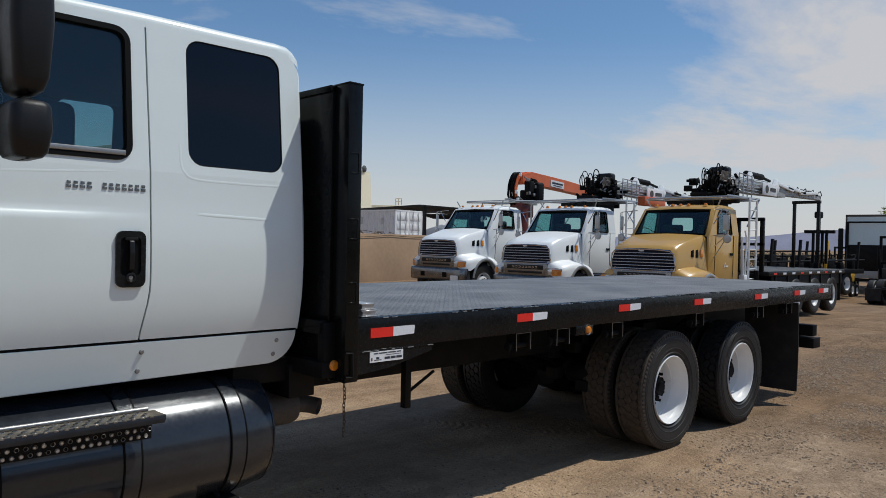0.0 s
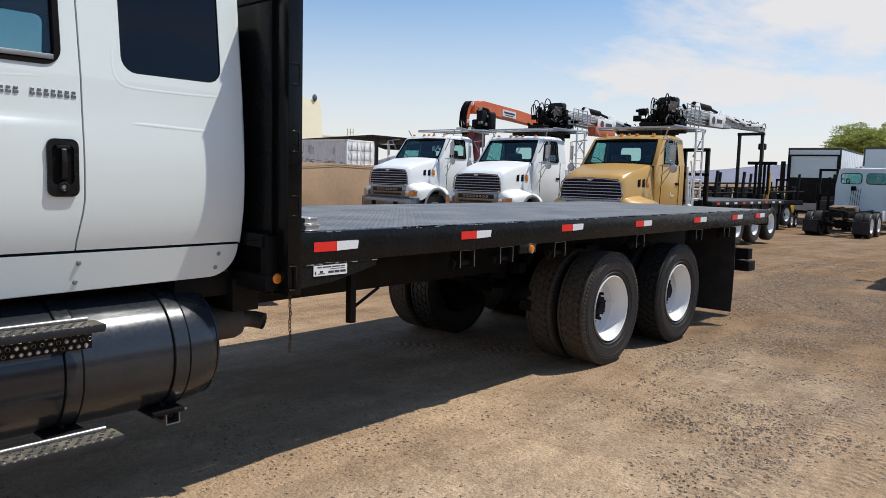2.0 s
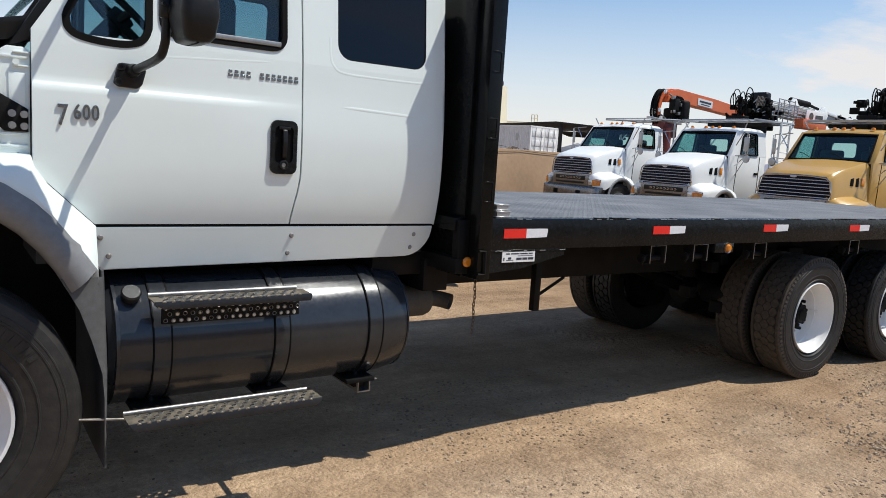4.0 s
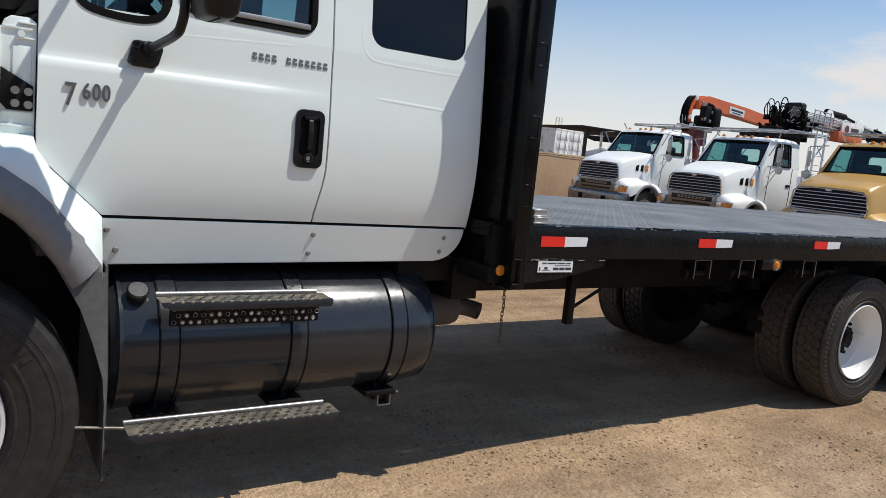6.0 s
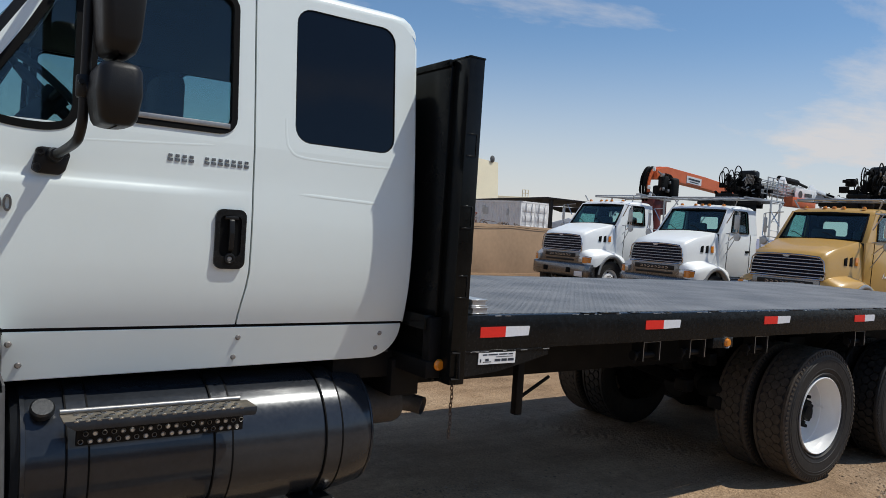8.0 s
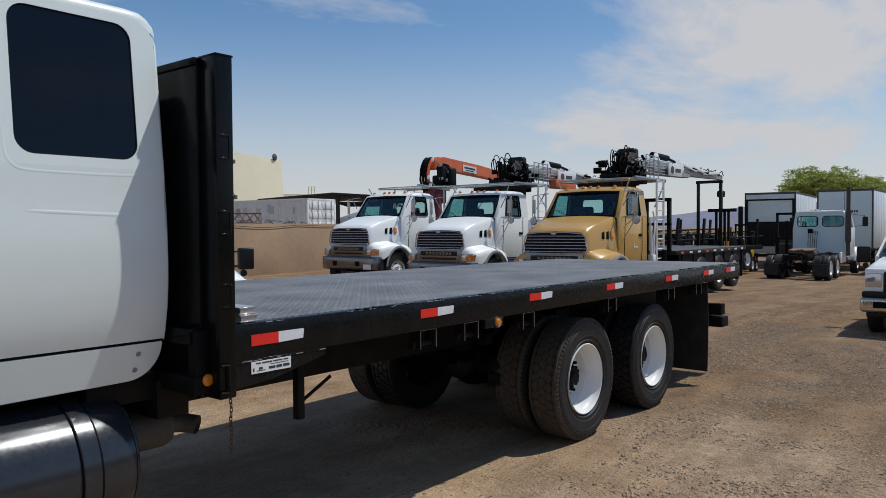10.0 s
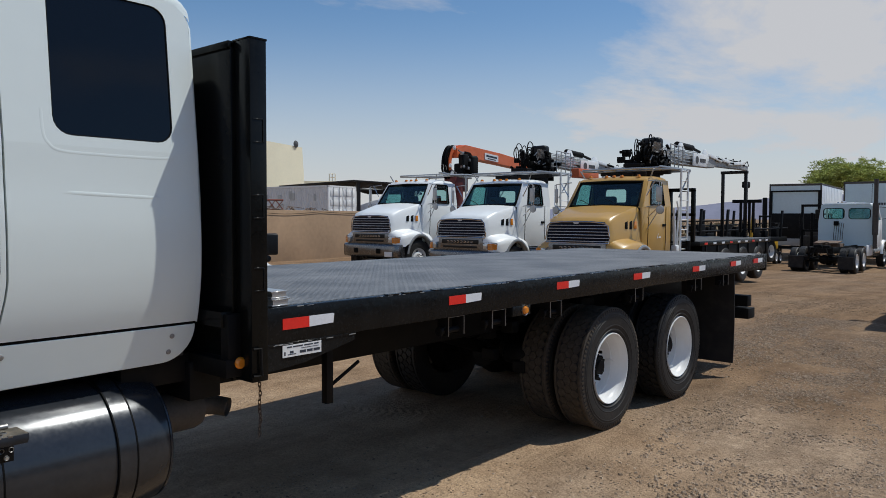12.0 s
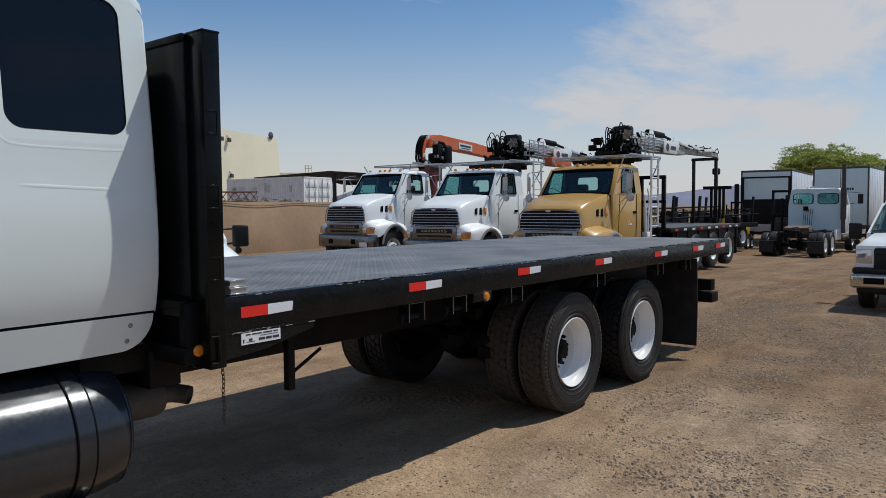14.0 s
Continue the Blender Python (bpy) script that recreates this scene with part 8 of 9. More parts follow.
def tractor(at):
    """A white day-cab tractor seen from behind: it faces +X, rear axle pair round x = 0."""
    t = thing("tractor_unit", "white day-cab tractor unit with bare fifth wheel, seen from behind", "truck", at)
    bm = B()
    for s in (-1, 1):
        box(bm, -1.3, 6.6, s * 0.43 - 0.04, s * 0.43 + 0.04, 0.80, 1.05, 0.005)
    for x in (-1.2, 0, 1.3, 2.4):
        box(bm, x, x + 0.1, -0.4, 0.4, 0.82, 1.02)
    part("chassis", bm, FRAME_BLACK, t)
    for x in (-0.66, 0.66):
        axle_end(t, x, 0.515, -1.22, 1.22, spin=x, kinds=("rib", "rib"))
        bm = B()
        rod(bm, (x, -1.0, 0.515), (x, 1.0, 0.515), 0.08, 10)
        lathe(bm, [(0.0, -0.2), (0.19, -0.05), (0.19, 0.05), (0.0, 0.2)], "X", (x, 0, 0.53), 18)
        part("drive_axle", bm, FRAME_BLACK, t)
    bm = B()
    slab(bm, [(-0.55, -0.45, 1.18), (-0.65, -0.2, 1.16), (-0.15, 0.0, 1.2), (-0.65, 0.2, 1.16), (-0.55, 0.45, 1.18), (0.35, 0.45, 1.24), (0.35, -0.45, 1.24)], (0, 0, 0.05), 0.006)
    box(bm, -0.3, 0.3, -0.5, 0.5, 1.03, 1.18, 0.01)
    part("fifth_wheel", bm, RUST, t, "greasy brown fifth-wheel plate")
    bm = B()
    for s in (-1, 1):
        box(bm, -1.32, -1.30, s * 0.92 - 0.28, s * 0.92 + 0.28, 0.2, 0.66)
        rod(bm, (-1.29, s * 0.45, 0.68), (-1.29, s * 1.22, 0.68), 0.022, 8)
    parts("mud_flap", bm, FLAP_RUBBER, t)
    bm = B()
    for x, y0, w, z in ((-1.15, -0.30, 0.25, 0.98), (-0.9, 0.05, 0.3, 1.0), (1.0, -0.34, 0.3, 1.02), (1.6, 0.0, 0.34, 1.05)):
        box(bm, x, x + w, y0, y0 + w, z, z + 0.14, 0.03)
    for s in (-1, 1):
        lathe(bm, [(0.0, -0.10), (0.12, -0.09), (0.14, 0.0), (0.12, 0.09), (0.0, 0.10)], "X", (-1.05, s * 0.58, 0.62), 14)
        pipe(bm, curve_pts([(-1.2, s * 0.2, 1.0), (-1.3, s * 0.3, 0.75), (-1.1, s * 0.5, 0.65)], 6), 0.02, 6)
    parts("air_brake_part", bm, FRAME_BLACK, t)
    # cab
    bm = B()
    holed(bm, [(-1.02, 1.0), (1.02, 1.0), (1.02, 2.1), (0.93, 2.78), (0.80, 2.90), (-0.80, 2.90), (-0.93, 2.78), (-1.02, 2.1)], [rounded(-0.82, -0.10, 2.22, 2.66, 0.10), rounded(0.10, 0.82, 2.22, 2.66, 0.10)], lambda u, v: Vector((3.2, u, v)), (0.05, 0, 0))
    bw = part("cab_back", bm, SHADED_CAB, t, "white cab back with blue shade in its colour, two windows")
    for y0, y1 in ((-0.82, -0.10), (0.10, 0.82)):
        bm = B()
        holed(bm, rounded(y0, y1, 2.22, 2.66, 0.10), [], lambda u, v: Vector((3.22, u, v)), (0.006, 0, 0))
        pn = part("rear_window", bm, TRUCKGLASS, bw)
        pn.visible_shadow = False
        bm = B()
        ring(bm, rounded(y0, y1, 2.22, 2.66, 0.10), lambda u, v: Vector((3.192, u, v)), 0.03, (0.012, 0, 0))
        part("window_seal", bm, SEAL, bw)
    bm = B()
    for s in (-1, 1):
        slab(bm, [(3.22, s * 1.02, 0.95), (3.22, s * 1.02, 2.1), (4.75, s * 1.02, 2.1), (4.75, s * 1.02, 0.95)], (0, -0.05 * s, 0), 0.01)
        holed(bm, [(3.22, 2.1), (4.75, 2.1), (4.35, 2.85), (3.22, 2.85)], [[(3.75, 2.16), (4.55, 2.16), (4.25, 2.70), (3.75, 2.70)]], lambda u, v: Vector((u, s * (1.02 - (v - 2.1) * 0.13), v)), (0, -0.04 * s, 0))
    parts("cab_side", bm, WHITE_OLD, t)
    bm = B()
    sheet(bm, [[(x, -w, z - 0.08), (x, -w + 0.1, z), (x, 0, z + 0.03), (x, w - 0.1, z), (x, w, z - 0.08)] for x, w, z in ((3.18, 0.92, 2.84), (3.3, 0.93, 2.90), (4.0, 0.93, 2.92), (4.4, 0.92, 2.86))])
    roof = part("cab_roof", bm, WHITE_OLD, t, "", 60)
    bm = B()
    for y in (-0.5, -0.15, 0.2, 0.55):
        lathe(bm, [(0.0, 0.06), (0.04, 0.05), (0.05, 0.0)], "Z", (4.1, y, 2.92), 10)
    parts("roof_lamp", bm, CHROME, roof)
    bm = B()
    rod(bm, (3.9, 0.35, 2.96), (4.4, 0.35, 2.96), 0.05, 10, 0.08)
    part("air_horn", bm, CHROME, roof)
    bm = B()
    slab(bm, [(4.75, -0.95, 2.1), (4.75, 0.95, 2.1), (4.36, 0.85, 2.84), (4.36, -0.85, 2.84)], (0.01, 0, 0.01))
    ws = part("windscreen", bm, TRUCKGLASS, t)
    ws.visible_shadow = False
    bm = B()
    loft(bm, [[(x, -w, 1.0), (x, -w, zt - 0.1), (x, -w * 0.8, zt), (x, w * 0.8, zt), (x, w, zt - 0.1), (x, w, 1.0)] for x, w, zt in ((4.75, 0.98, 2.05), (5.6, 0.85, 1.9), (6.4, 0.72, 1.7))])
    part("bonnet", bm, WHITE_OLD, t)
    for s in (-1, 1):
        bm = B()
        rows = [[(5.55 + r * math.cos(a), s * y, 0.55 + r * math.sin(a)) for r, y in ((0.68, 0.7), (0.70, 1.12), (0.62, 1.18))] for a in (radians(5 + 17 * k) for k in range(11))]
        sheet(bm, rows, (0, -0.01 * s, 0))
        part("front_wing", bm, WHITE_OLD, t, "", 60)
        wheel(t, 5.55, s * 1.02, 0.515, "steer", s)
        bm = B()
        lathe(bm, [(0.0, 3.3), (0.29, 3.33), (0.30, 4.5), (0.0, 4.55)], "X", (0, s * 0.85, 0.72), 22)
        part("fuel_tank", bm, CHROME, t, "bright round side tank")
        bm = B()
        pipe(bm, [(4.75, s * 1.0, 2.2), (4.8, s * 1.35, 2.25), (4.8, s * 1.35, 2.7), (4.6, s * 0.95, 2.75)], 0.014, 6)
        box(bm, 4.76, 4.84, s * 1.38 - 0.1, s * 1.38 + 0.1, 2.2, 2.65, 0.03)
        part("mirror", bm, PLASTIC, t)
        bm = B()
        slab(bm, [(2.4, s * 1.0, 0.6), (2.4, s * 1.0, 1.05), (3.3, s * 1.05, 1.1), (3.3, s * 1.05, 0.6)], (0, -0.06 * s, 0), 0.01)
        part("side_fairing", bm, WHITE_OLD, t)
    # the cab is wide: spread it about its centre line
    for o in t.children_recursive:
        if o.name.split(".")[0] in ("cab_back", "rear_window", "window_seal", "cab_side", "cab_roof", "windscreen", "bonnet", "mirror"):
            for v in o.data.vertices:
                v.co.y *= 1.13
    bm = B()
    rod(bm, (3.05, -1.17, 0.9), (3.05, -1.17, 3.95), 0.085, 16)
    rod(bm, (3.05, -1.17, 1.5), (3.05, -1.17, 2.9), 0.12, 16)
    part("exhaust_pipe", bm, SOOT, t, "tall dull upright exhaust pipe")
    bm = B()
    for k in range(5):
        a = Vector((3.15, 0.45 - 0.09 * k, 2.0))
        pipe(bm, curve_pts([a, a + Vector((-0.12, 0, -0.25)), a + Vector((-0.05, 0.03, -0.5)), a + Vector((0.0, 0.05, -0.75))], 5), 0.010, 6)
    box(bm, 3.10, 3.2, 0.3, 0.5, 1.9, 2.1, 0.02)
    part("coiled_hose", bm, SEAL, t)
    return t


tractor(pose(32.0, 5.05, ground_z(33, 5.3), 0, 0, 0.5))


def box_trailer(x, y, turn, length, width, height, lift, label, dark_door):
    """A van body with its rear at x = 0, on wheels."""
    t = thing("box_trailer", label, "trailer", pose(x, y, ground_z(x, y), 0, 0, turn), "parked box trailers")
    h = width / 2
    bm = B()
    box(bm, 0.0, length, -h, h, lift, height, 0.02)
    body = part("body", bm, TRAILER_WHITE, t, "white sheet-metal van body")
    for y0, y1, z0, z1 in ((-h - 0.01, -h + 0.07, lift, height + 0.01), (h - 0.07, h + 0.01, lift, height + 0.01)):
        bm = B()
        box(bm, -0.02, 0.08, y0, y1, z0, z1, 0.01)
        part("corner_post", bm, SOOT, body, "dull dark corner post")
    bm = B()
    box(bm, -0.02, 0.08, -h, h, height - 0.10, height + 0.012, 0.01)
    box(bm, 0.06, length, -h - 0.012, -h + 0.02, height - 0.08, height + 0.012, 0.01)
    part("roof_rail", bm, SOOT, body)
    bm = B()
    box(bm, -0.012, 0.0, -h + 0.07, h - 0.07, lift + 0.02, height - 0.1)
    part("rear_door", bm, TRAILER_DOOR_SHADED, body, "white rear doors with bluish shade in their colour")
    bm = B()
    if dark_door:
        box(bm, -0.04, 0.0, -h + 0.02, h - 0.02, lift, lift + (height - lift) * 0.46, 0.01)
        part("tail_lift", bm, FRAME_BLACK, t, "black folded tail-lift platform")
        bm = B()
        box(bm, -0.05, 0.02, -h, h, lift - 0.38, lift - 0.01, 0.01)
        part("rear_sill", bm, CRANE_WHITE, t, "pale rear sill")
        bm = B()
        for y0, y1 in ((-h - 0.005, -h + 0.16), (h - 0.16, h + 0.005)):
            box(bm, -0.06, -0.021, y0, y1, lift, height - 0.35, 0.01)
        box(bm, -0.055, -0.021, -h + 0.1, h - 0.1, height - 0.42, height - 0.34, 0.005)
        parts("tail_lift_rail", bm, FRAME_BLACK, t, "dark upright rail of the tail lift")
        bm = B()
        box(bm, -0.25, -0.15, h + 0.06, h + 0.30, lift + 0.3, height - 0.7, 0.04)
        part("side_rail", bm, FRAME_BLACK, t)
    else:
        box(bm, -0.016, -0.010, -0.01, 0.01, lift + 0.05, height - 0.12)
        part("door_gap", bm, SEAL, body)
    bm = B()
    for k in range(int(length / 0.6)):
        box(bm, 0.4 + 0.6 * k, 0.43 + 0.6 * k, -h - 0.008, -h + 0.01, lift + 0.1, height - 0.1)
    part("side_post", bm, TRAILER_WHITE, body)
    bm = B()
    box(bm, 0.2, length - 0.3, -0.5, 0.5, lift - 0.3, lift, 0.02)
    box(bm, 0.0, 0.1, -h + 0.1, h - 0.1, lift - 0.55, lift - 0.4, 0.01)
    for s in (-1, 1):
        box(bm, 0.02, 0.1, s * 0.7 - 0.05, s * 0.7 + 0.05, lift - 0.5, lift)
    part("underframe", bm, FRAME_BLACK, t)
    for x2 in (1.6, length - 1.4):
        for s in (-1, 1):
            wheel(t, x2, s * (h - 0.16), 0.515, "rib", s)
    return t, body


box_trailer(39.6, 8.45, 5.5, 8.0, 2.5, 4.0, 1.15, "white box truck body with a black folded tail lift", True)
tb, body = box_trailer(41.2, 5.2, 1.0, 7.0, 2.6, 4.2, 1.15, "white box trailer with a short dark line of print", False)
bm = B()
for k in range(7):
    box(bm, -0.018, -0.011, 0.05 - 0.11 * k, 0.13 - 0.11 * k, 3.0, 3.12)
part("print_bar", bm, INK, body)
box_trailer(38.2, 1.5, 0.0, 8.0, 2.6, 4.05, 1.15, "white box trailer with a grey frame", False)


def forklift(at, label, paint):
    """A small yellow truck-mounted forklift, mast towards -X."""
    t = thing("forklift", label, "forklift", at, "forklifts")
    bm = B()
    box(bm, 0.45, 1.25, -0.5, 0.5, 0.74, 1.22, 0.08, 3)
    box(bm, 0.95, 1.30, -0.42, 0.42, 1.18, 1.42, 0.07, 3)
    part("body", bm, paint, t, "forklift body")
    bm = B()
    box(bm, 0.35, 1.25, -0.46, 0.46, 0.34, 0.76, 0.04, 2)
    part("chassis", bm, FRAME_BLACK, t, "dark chassis")
    bm = B()
    for y in (-0.38, 0.30):
        box(bm, 0.1, 0.24, y, y + 0.08, 0.25, 2.55, 0.01)
        box(bm, 0.02, 0.1, y + 0.02, y + 0.06, 0.25, 2.0, 0.01)
    for z in (0.5, 1.4, 2.45):
        box(bm, 0.1, 0.22, -0.38, 0.38, z, z + 0.1, 0.01)
    rod(bm, (0.17, 0, 0.4), (0.17, 0, 2.2), 0.05, 10)
    part("mast", bm, FRAME_BLACK, t, "dark double mast")
    for y in (-0.33, 0.25):
        bm = B()
        box(bm, -1.0, 0.02, y, y + 0.1, 0.32, 0.36, 0.005)
        box(bm, -0.03, 0.03, y, y + 0.1, 0.32, 0.9, 0.005)
        part("fork", bm, FRAME_BLACK, t)
    bm = B()
    for y in (-0.5, 0.5):
        pipe(bm, [(0.5, y, 1.1), (0.55, y, 2.1), (1.1, y, 2.15), (1.2, y, 1.3)], 0.03, 8)
    box(bm, 0.55, 1.1, -0.5, 0.5, 2.12, 2.17, 0.01)
    part("roll_cage", bm, FRAME_BLACK, t)
    for x, r in ((0.45, 0.7), (1.15, 0.6)):
        for s in (-1, 1):
            w = wheel(t, x, s * 0.6, 0.515 * r, "rib", s)
            w.scale = (r, 0.8, r)
    return t


forklift(pose(34.6, 8.45, ground_z(35, 8.2)) @ Matrix.Diagonal((0.9, 0.7, 0.9, 1)), "yellow truck-mounted forklift with a dark mast", YELLOW)
forklift(pose(36.4, 6.85, ground_z(37, 6.85)) @ Matrix.Diagonal((1, 1.25, 1.14, 1)), "dark forklift with a tall brown mast", SOOT)


def stake_trailer(at):
    """A low black trailer with upright stakes, farther back."""
    t = thing("stake_trailer", "black flat trailer with upright steel stakes", "trailer", at)
    bm = B()
    box(bm, 0, 8, -1.2, 1.2, 0.95, 1.15, 0.02)
    part("bed", bm, FRAME_BLACK, t)
    for x in (0.3, 2.4, 4.6, 7.4):
        for s in (-1, 1):
            bm = B()
            slab(bm, [(x, s * 1.15, 1.1), (x + 0.14, s * 1.15, 1.1), (x + 0.30, s * 1.15, 2.35), (x + 0.18, s * 1.15, 2.35)], (0, 0.08, 0), 0.006)
            part("stake", bm, YELLOW if (x == 4.6 and s < 0) else FRAME_BLACK, t)
    bm = B()
    rnd = random.Random(31)
    for z, y in ((1.45, -1.1), (1.8, 0.9), (1.62, 0.2)):
        rod(bm, (-0.6, y, z), (8.2, y, z + 0.1), 0.035, 7)
    for k in range(22):
        x, y = rnd.uniform(0.2, 7.8), rnd.uniform(-1.0, 1.0)
        box(bm, x - rnd.uniform(0.05, 0.4), x + rnd.uniform(0.05, 0.4), y - 0.12, y + 0.12, 1.15, 1.15 + rnd.uniform(0.1, 0.6), 0.02)
        rod(bm, (x, y, 1.15), (x + rnd.uniform(-0.7, 0.7), y, 1.15 + rnd.uniform(0.4, 0.9)), 0.03, 6)
    tagged(part("scrap_steel", bm, FRAME_BLACK, t, "jumble of dark steel sections on the bed"), kind="stuff")
    for x in (5.4, 6.6):
        for s in (-1, 1):
            wheel(t, x, s * 1.0, 0.515, "rib", s)
    return t


stake_trailer(pose(26.5, 9.6, ground_z(28, 9.6), 0, 0, -8))


# ---- walls and buildings ----
def yard_wall():
    bm = B()
    a, b = Vector((-8.0, 14.8, 0)), Vector((22.0, 20.65, 0))
    d = (b - a).normalized()
    nrm = Vector((-d.y, d.x, 0)) * 0.22
    for p, q in ((a, b),):
        slab(bm, [p + Vector((0, 0, -0.3)), q + Vector((0, 0, -0.3)), q + Vector((0, 0, 1.99)), p + Vector((0, 0, 1.96))], nrm, 0.02)
    w = tagged(new("wall_north", to_mesh("wall_north", bm, WALL_TAN)), "tan stucco boundary wall with a sagging cable", "wall", kind="structure")
    bm = B()
    for i, drop in enumerate((0.10, 0.05)):
        p, q = a.lerp(b, 0.70 + 0.13 * i), a.lerp(b, 0.83 + 0.13 * i)
        off = -nrm.normalized() * 0.03
        pipe(bm, curve_pts([p + off + Vector((0, 0, 1.94)), p.lerp(q, 0.5) + off + Vector((0, 0, 1.94 - drop)), q + off + Vector((0, 0, 1.93))], 6), 0.008, 5)
    parts("cable", bm, SEAL, w)


yard_wall()


def rebar_tangle():
    """Bent dark bars lying behind the wall's top, before the container."""
    rnd = random.Random(19)
    a, b = Vector((-8.0, 14.8, 0)), Vector((22.0, 20.65, 0))
    verts = B()
    for k in range(60):
        p = a.lerp(b, rnd.uniform(0.665, 0.885)) + Vector((-0.2, 0.9, 0)) + Vector((rnd.uniform(-0.2, 0.2), rnd.uniform(-0.1, 0.4), 1.78 + rnd.uniform(0, 0.32)))
        pipe(verts, curve_pts([p, p + Vector((rnd.uniform(-0.4, 0.4), 0.1, rnd.uniform(-0.1, 0.22))), p + Vector((rnd.uniform(-0.8, 0.8), 0.0, rnd.uniform(-0.15, 0.15)))], 4), 0.013, 5)
    for k in range(5):
        p = a.lerp(b, 0.68 + 0.05 * k) + Vector((-0.2, 1.0, 0.9))
        box(verts, p.x - 0.5, p.x + 0.5, p.y - 0.15, p.y + 0.15, -0.2, 1.84, 0.01)
    tagged(new("rebar_tangle", to_mesh("rebar_tangle", verts, RUST)), "tangle of bent rusty bars stacked behind the wall", "scrap steel", kind="stuff")


rebar_tangle()


def unseen_south_wall():
    """A plain long wall, added unseen behind the walk; it closes the yard and shapes reflections."""
    bm = B()
    box(bm, -60, 70, -17, -16.6, -0.6, 3.0, 0.02)
    tagged(new("wall_south", to_mesh("wall_south", bm, WALL_TAN)), "unseen tan stucco wall added across the yard", "wall", kind="structure")


unseen_south_wall()


def container(at):
    t = thing("shipping_container", "weathered white shipping container with rust marks behind the wall", "container", at)
    L, W, H = 6.3, 2.44, 2.6
    bm = B()
    # corrugated long sides
    for x, s in ((0.0, -1), (W, 1)):
        n = 44
        ups = []
        for i in range(n * 4 + 1):
            ph = i % 4
            ups.append((x + (0.035 if ph in (1, 2) else 0.0) * -s, 0.1 + (L - 0.2) * i / (n * 4)))
        sheet(bm, [[(u, v, 0.15) for u, v in ups], [(u, v, H - 0.12) for u, v in ups]])
    box(bm, 0.03, W - 0.03, L - 0.06, L - 0.02, 0.1, H - 0.1)
    box(bm, 0.03, W - 0.03, 0.05, L - 0.05, H - 0.08, H - 0.03)
    part("shell", bm, CONTAINER, t, "", 20)
    bm = B()
    for x in (0.0, W - 0.1):
        for y in (0.0, L - 0.12):
            box(bm, x, x + 0.1, y, y + 0.12, 0, H, 0.01)
        box(bm, x, x + 0.1, 0, L, 0, 0.15, 0.01)
        box(bm, x, x + 0.1, 0, L, H - 0.12, H, 0.01)
    for y in (0.0, L - 0.12):
        box(bm, 0, W, y, y + 0.12, 0, 0.15, 0.01)
        box(bm, 0, W, y, y + 0.12, H - 0.12, H, 0.01)
    part("frame", bm, CONTAINER, t)
    for x0 in (0.1, 1.23):
        bm = B()
        box(bm, x0, x0 + 1.1, 0.0, 0.05, 0.15, H - 0.12, 0.008)
        for z in (0.35, 0.9, 1.45, 2.0):
            box(bm, x0 + 0.06, x0 + 1.04, -0.02, 0.02, z, z + 0.32, 0.006)
        d = part("door", bm, CONTAINER, t, "panelled container door")
        bm = B()
        for dx in (0.3, 0.8):
            rod(bm, (x0 + dx, -0.05, 0.12), (x0 + dx, -0.05, H - 0.1), 0.02, 6)
        part("lock_rod", bm, GALV, d)
    bm = B()
    rnd = random.Random(2)
    for k in range(7):
        y = rnd.uniform(0.8, L - 0.6)
        box(bm, -0.012, -0.004, y, y + rnd.uniform(0.12, 0.4), rnd.uniform(1.5, 2.0), rnd.uniform(2.05, 2.3))
    parts("faded_mark", bm, GALV, t)
    bm = B()
    for y in (0.8, 5.2):
        for x in (0.2, 2.0):
            box(bm, x, x + 0.3, y, y + 0.3, -1.05, 0.0, 0.02)
    part("support", bm, FRAME_BLACK, t)


container(pose(25.9, 29.6, 0.95, 0, 0, 7))


def lattice_stack(at):
    """Rusty lattice boom sections stacked beside the container."""
    t = thing("lattice_sections", "stack of rusty red lattice boom sections", "steel lattice", at)
    bm = B()
    for y in (0, 0.8):
        for z in (0, 0.7):
            rod(bm, (0, y, z), (5, y, z), 0.045, 6)
    for i in range(10):
        x = 0.5 * i
        for y in (0, 0.8):
            rod(bm, (x, y, 0), (x + 0.5, y, 0.7), 0.025, 5)
            rod(bm, (x + 0.5, y, 0), (x, y, 0.7), 0.025, 5)
    part("section", bm, RUST_RED, t)
    bm = B()
    for x in (0.5, 4.5):
        box(bm, x, x + 0.2, -0.1, 0.9, -3.6, -0.05, 0.01)
    part("support", bm, FRAME_BLACK, t)


lattice_stack(pose(14.4, 23.55, 2.02, 0, 0, -35) @ Matrix.Diagonal((0.6, 0.58, 0.58, 1)))


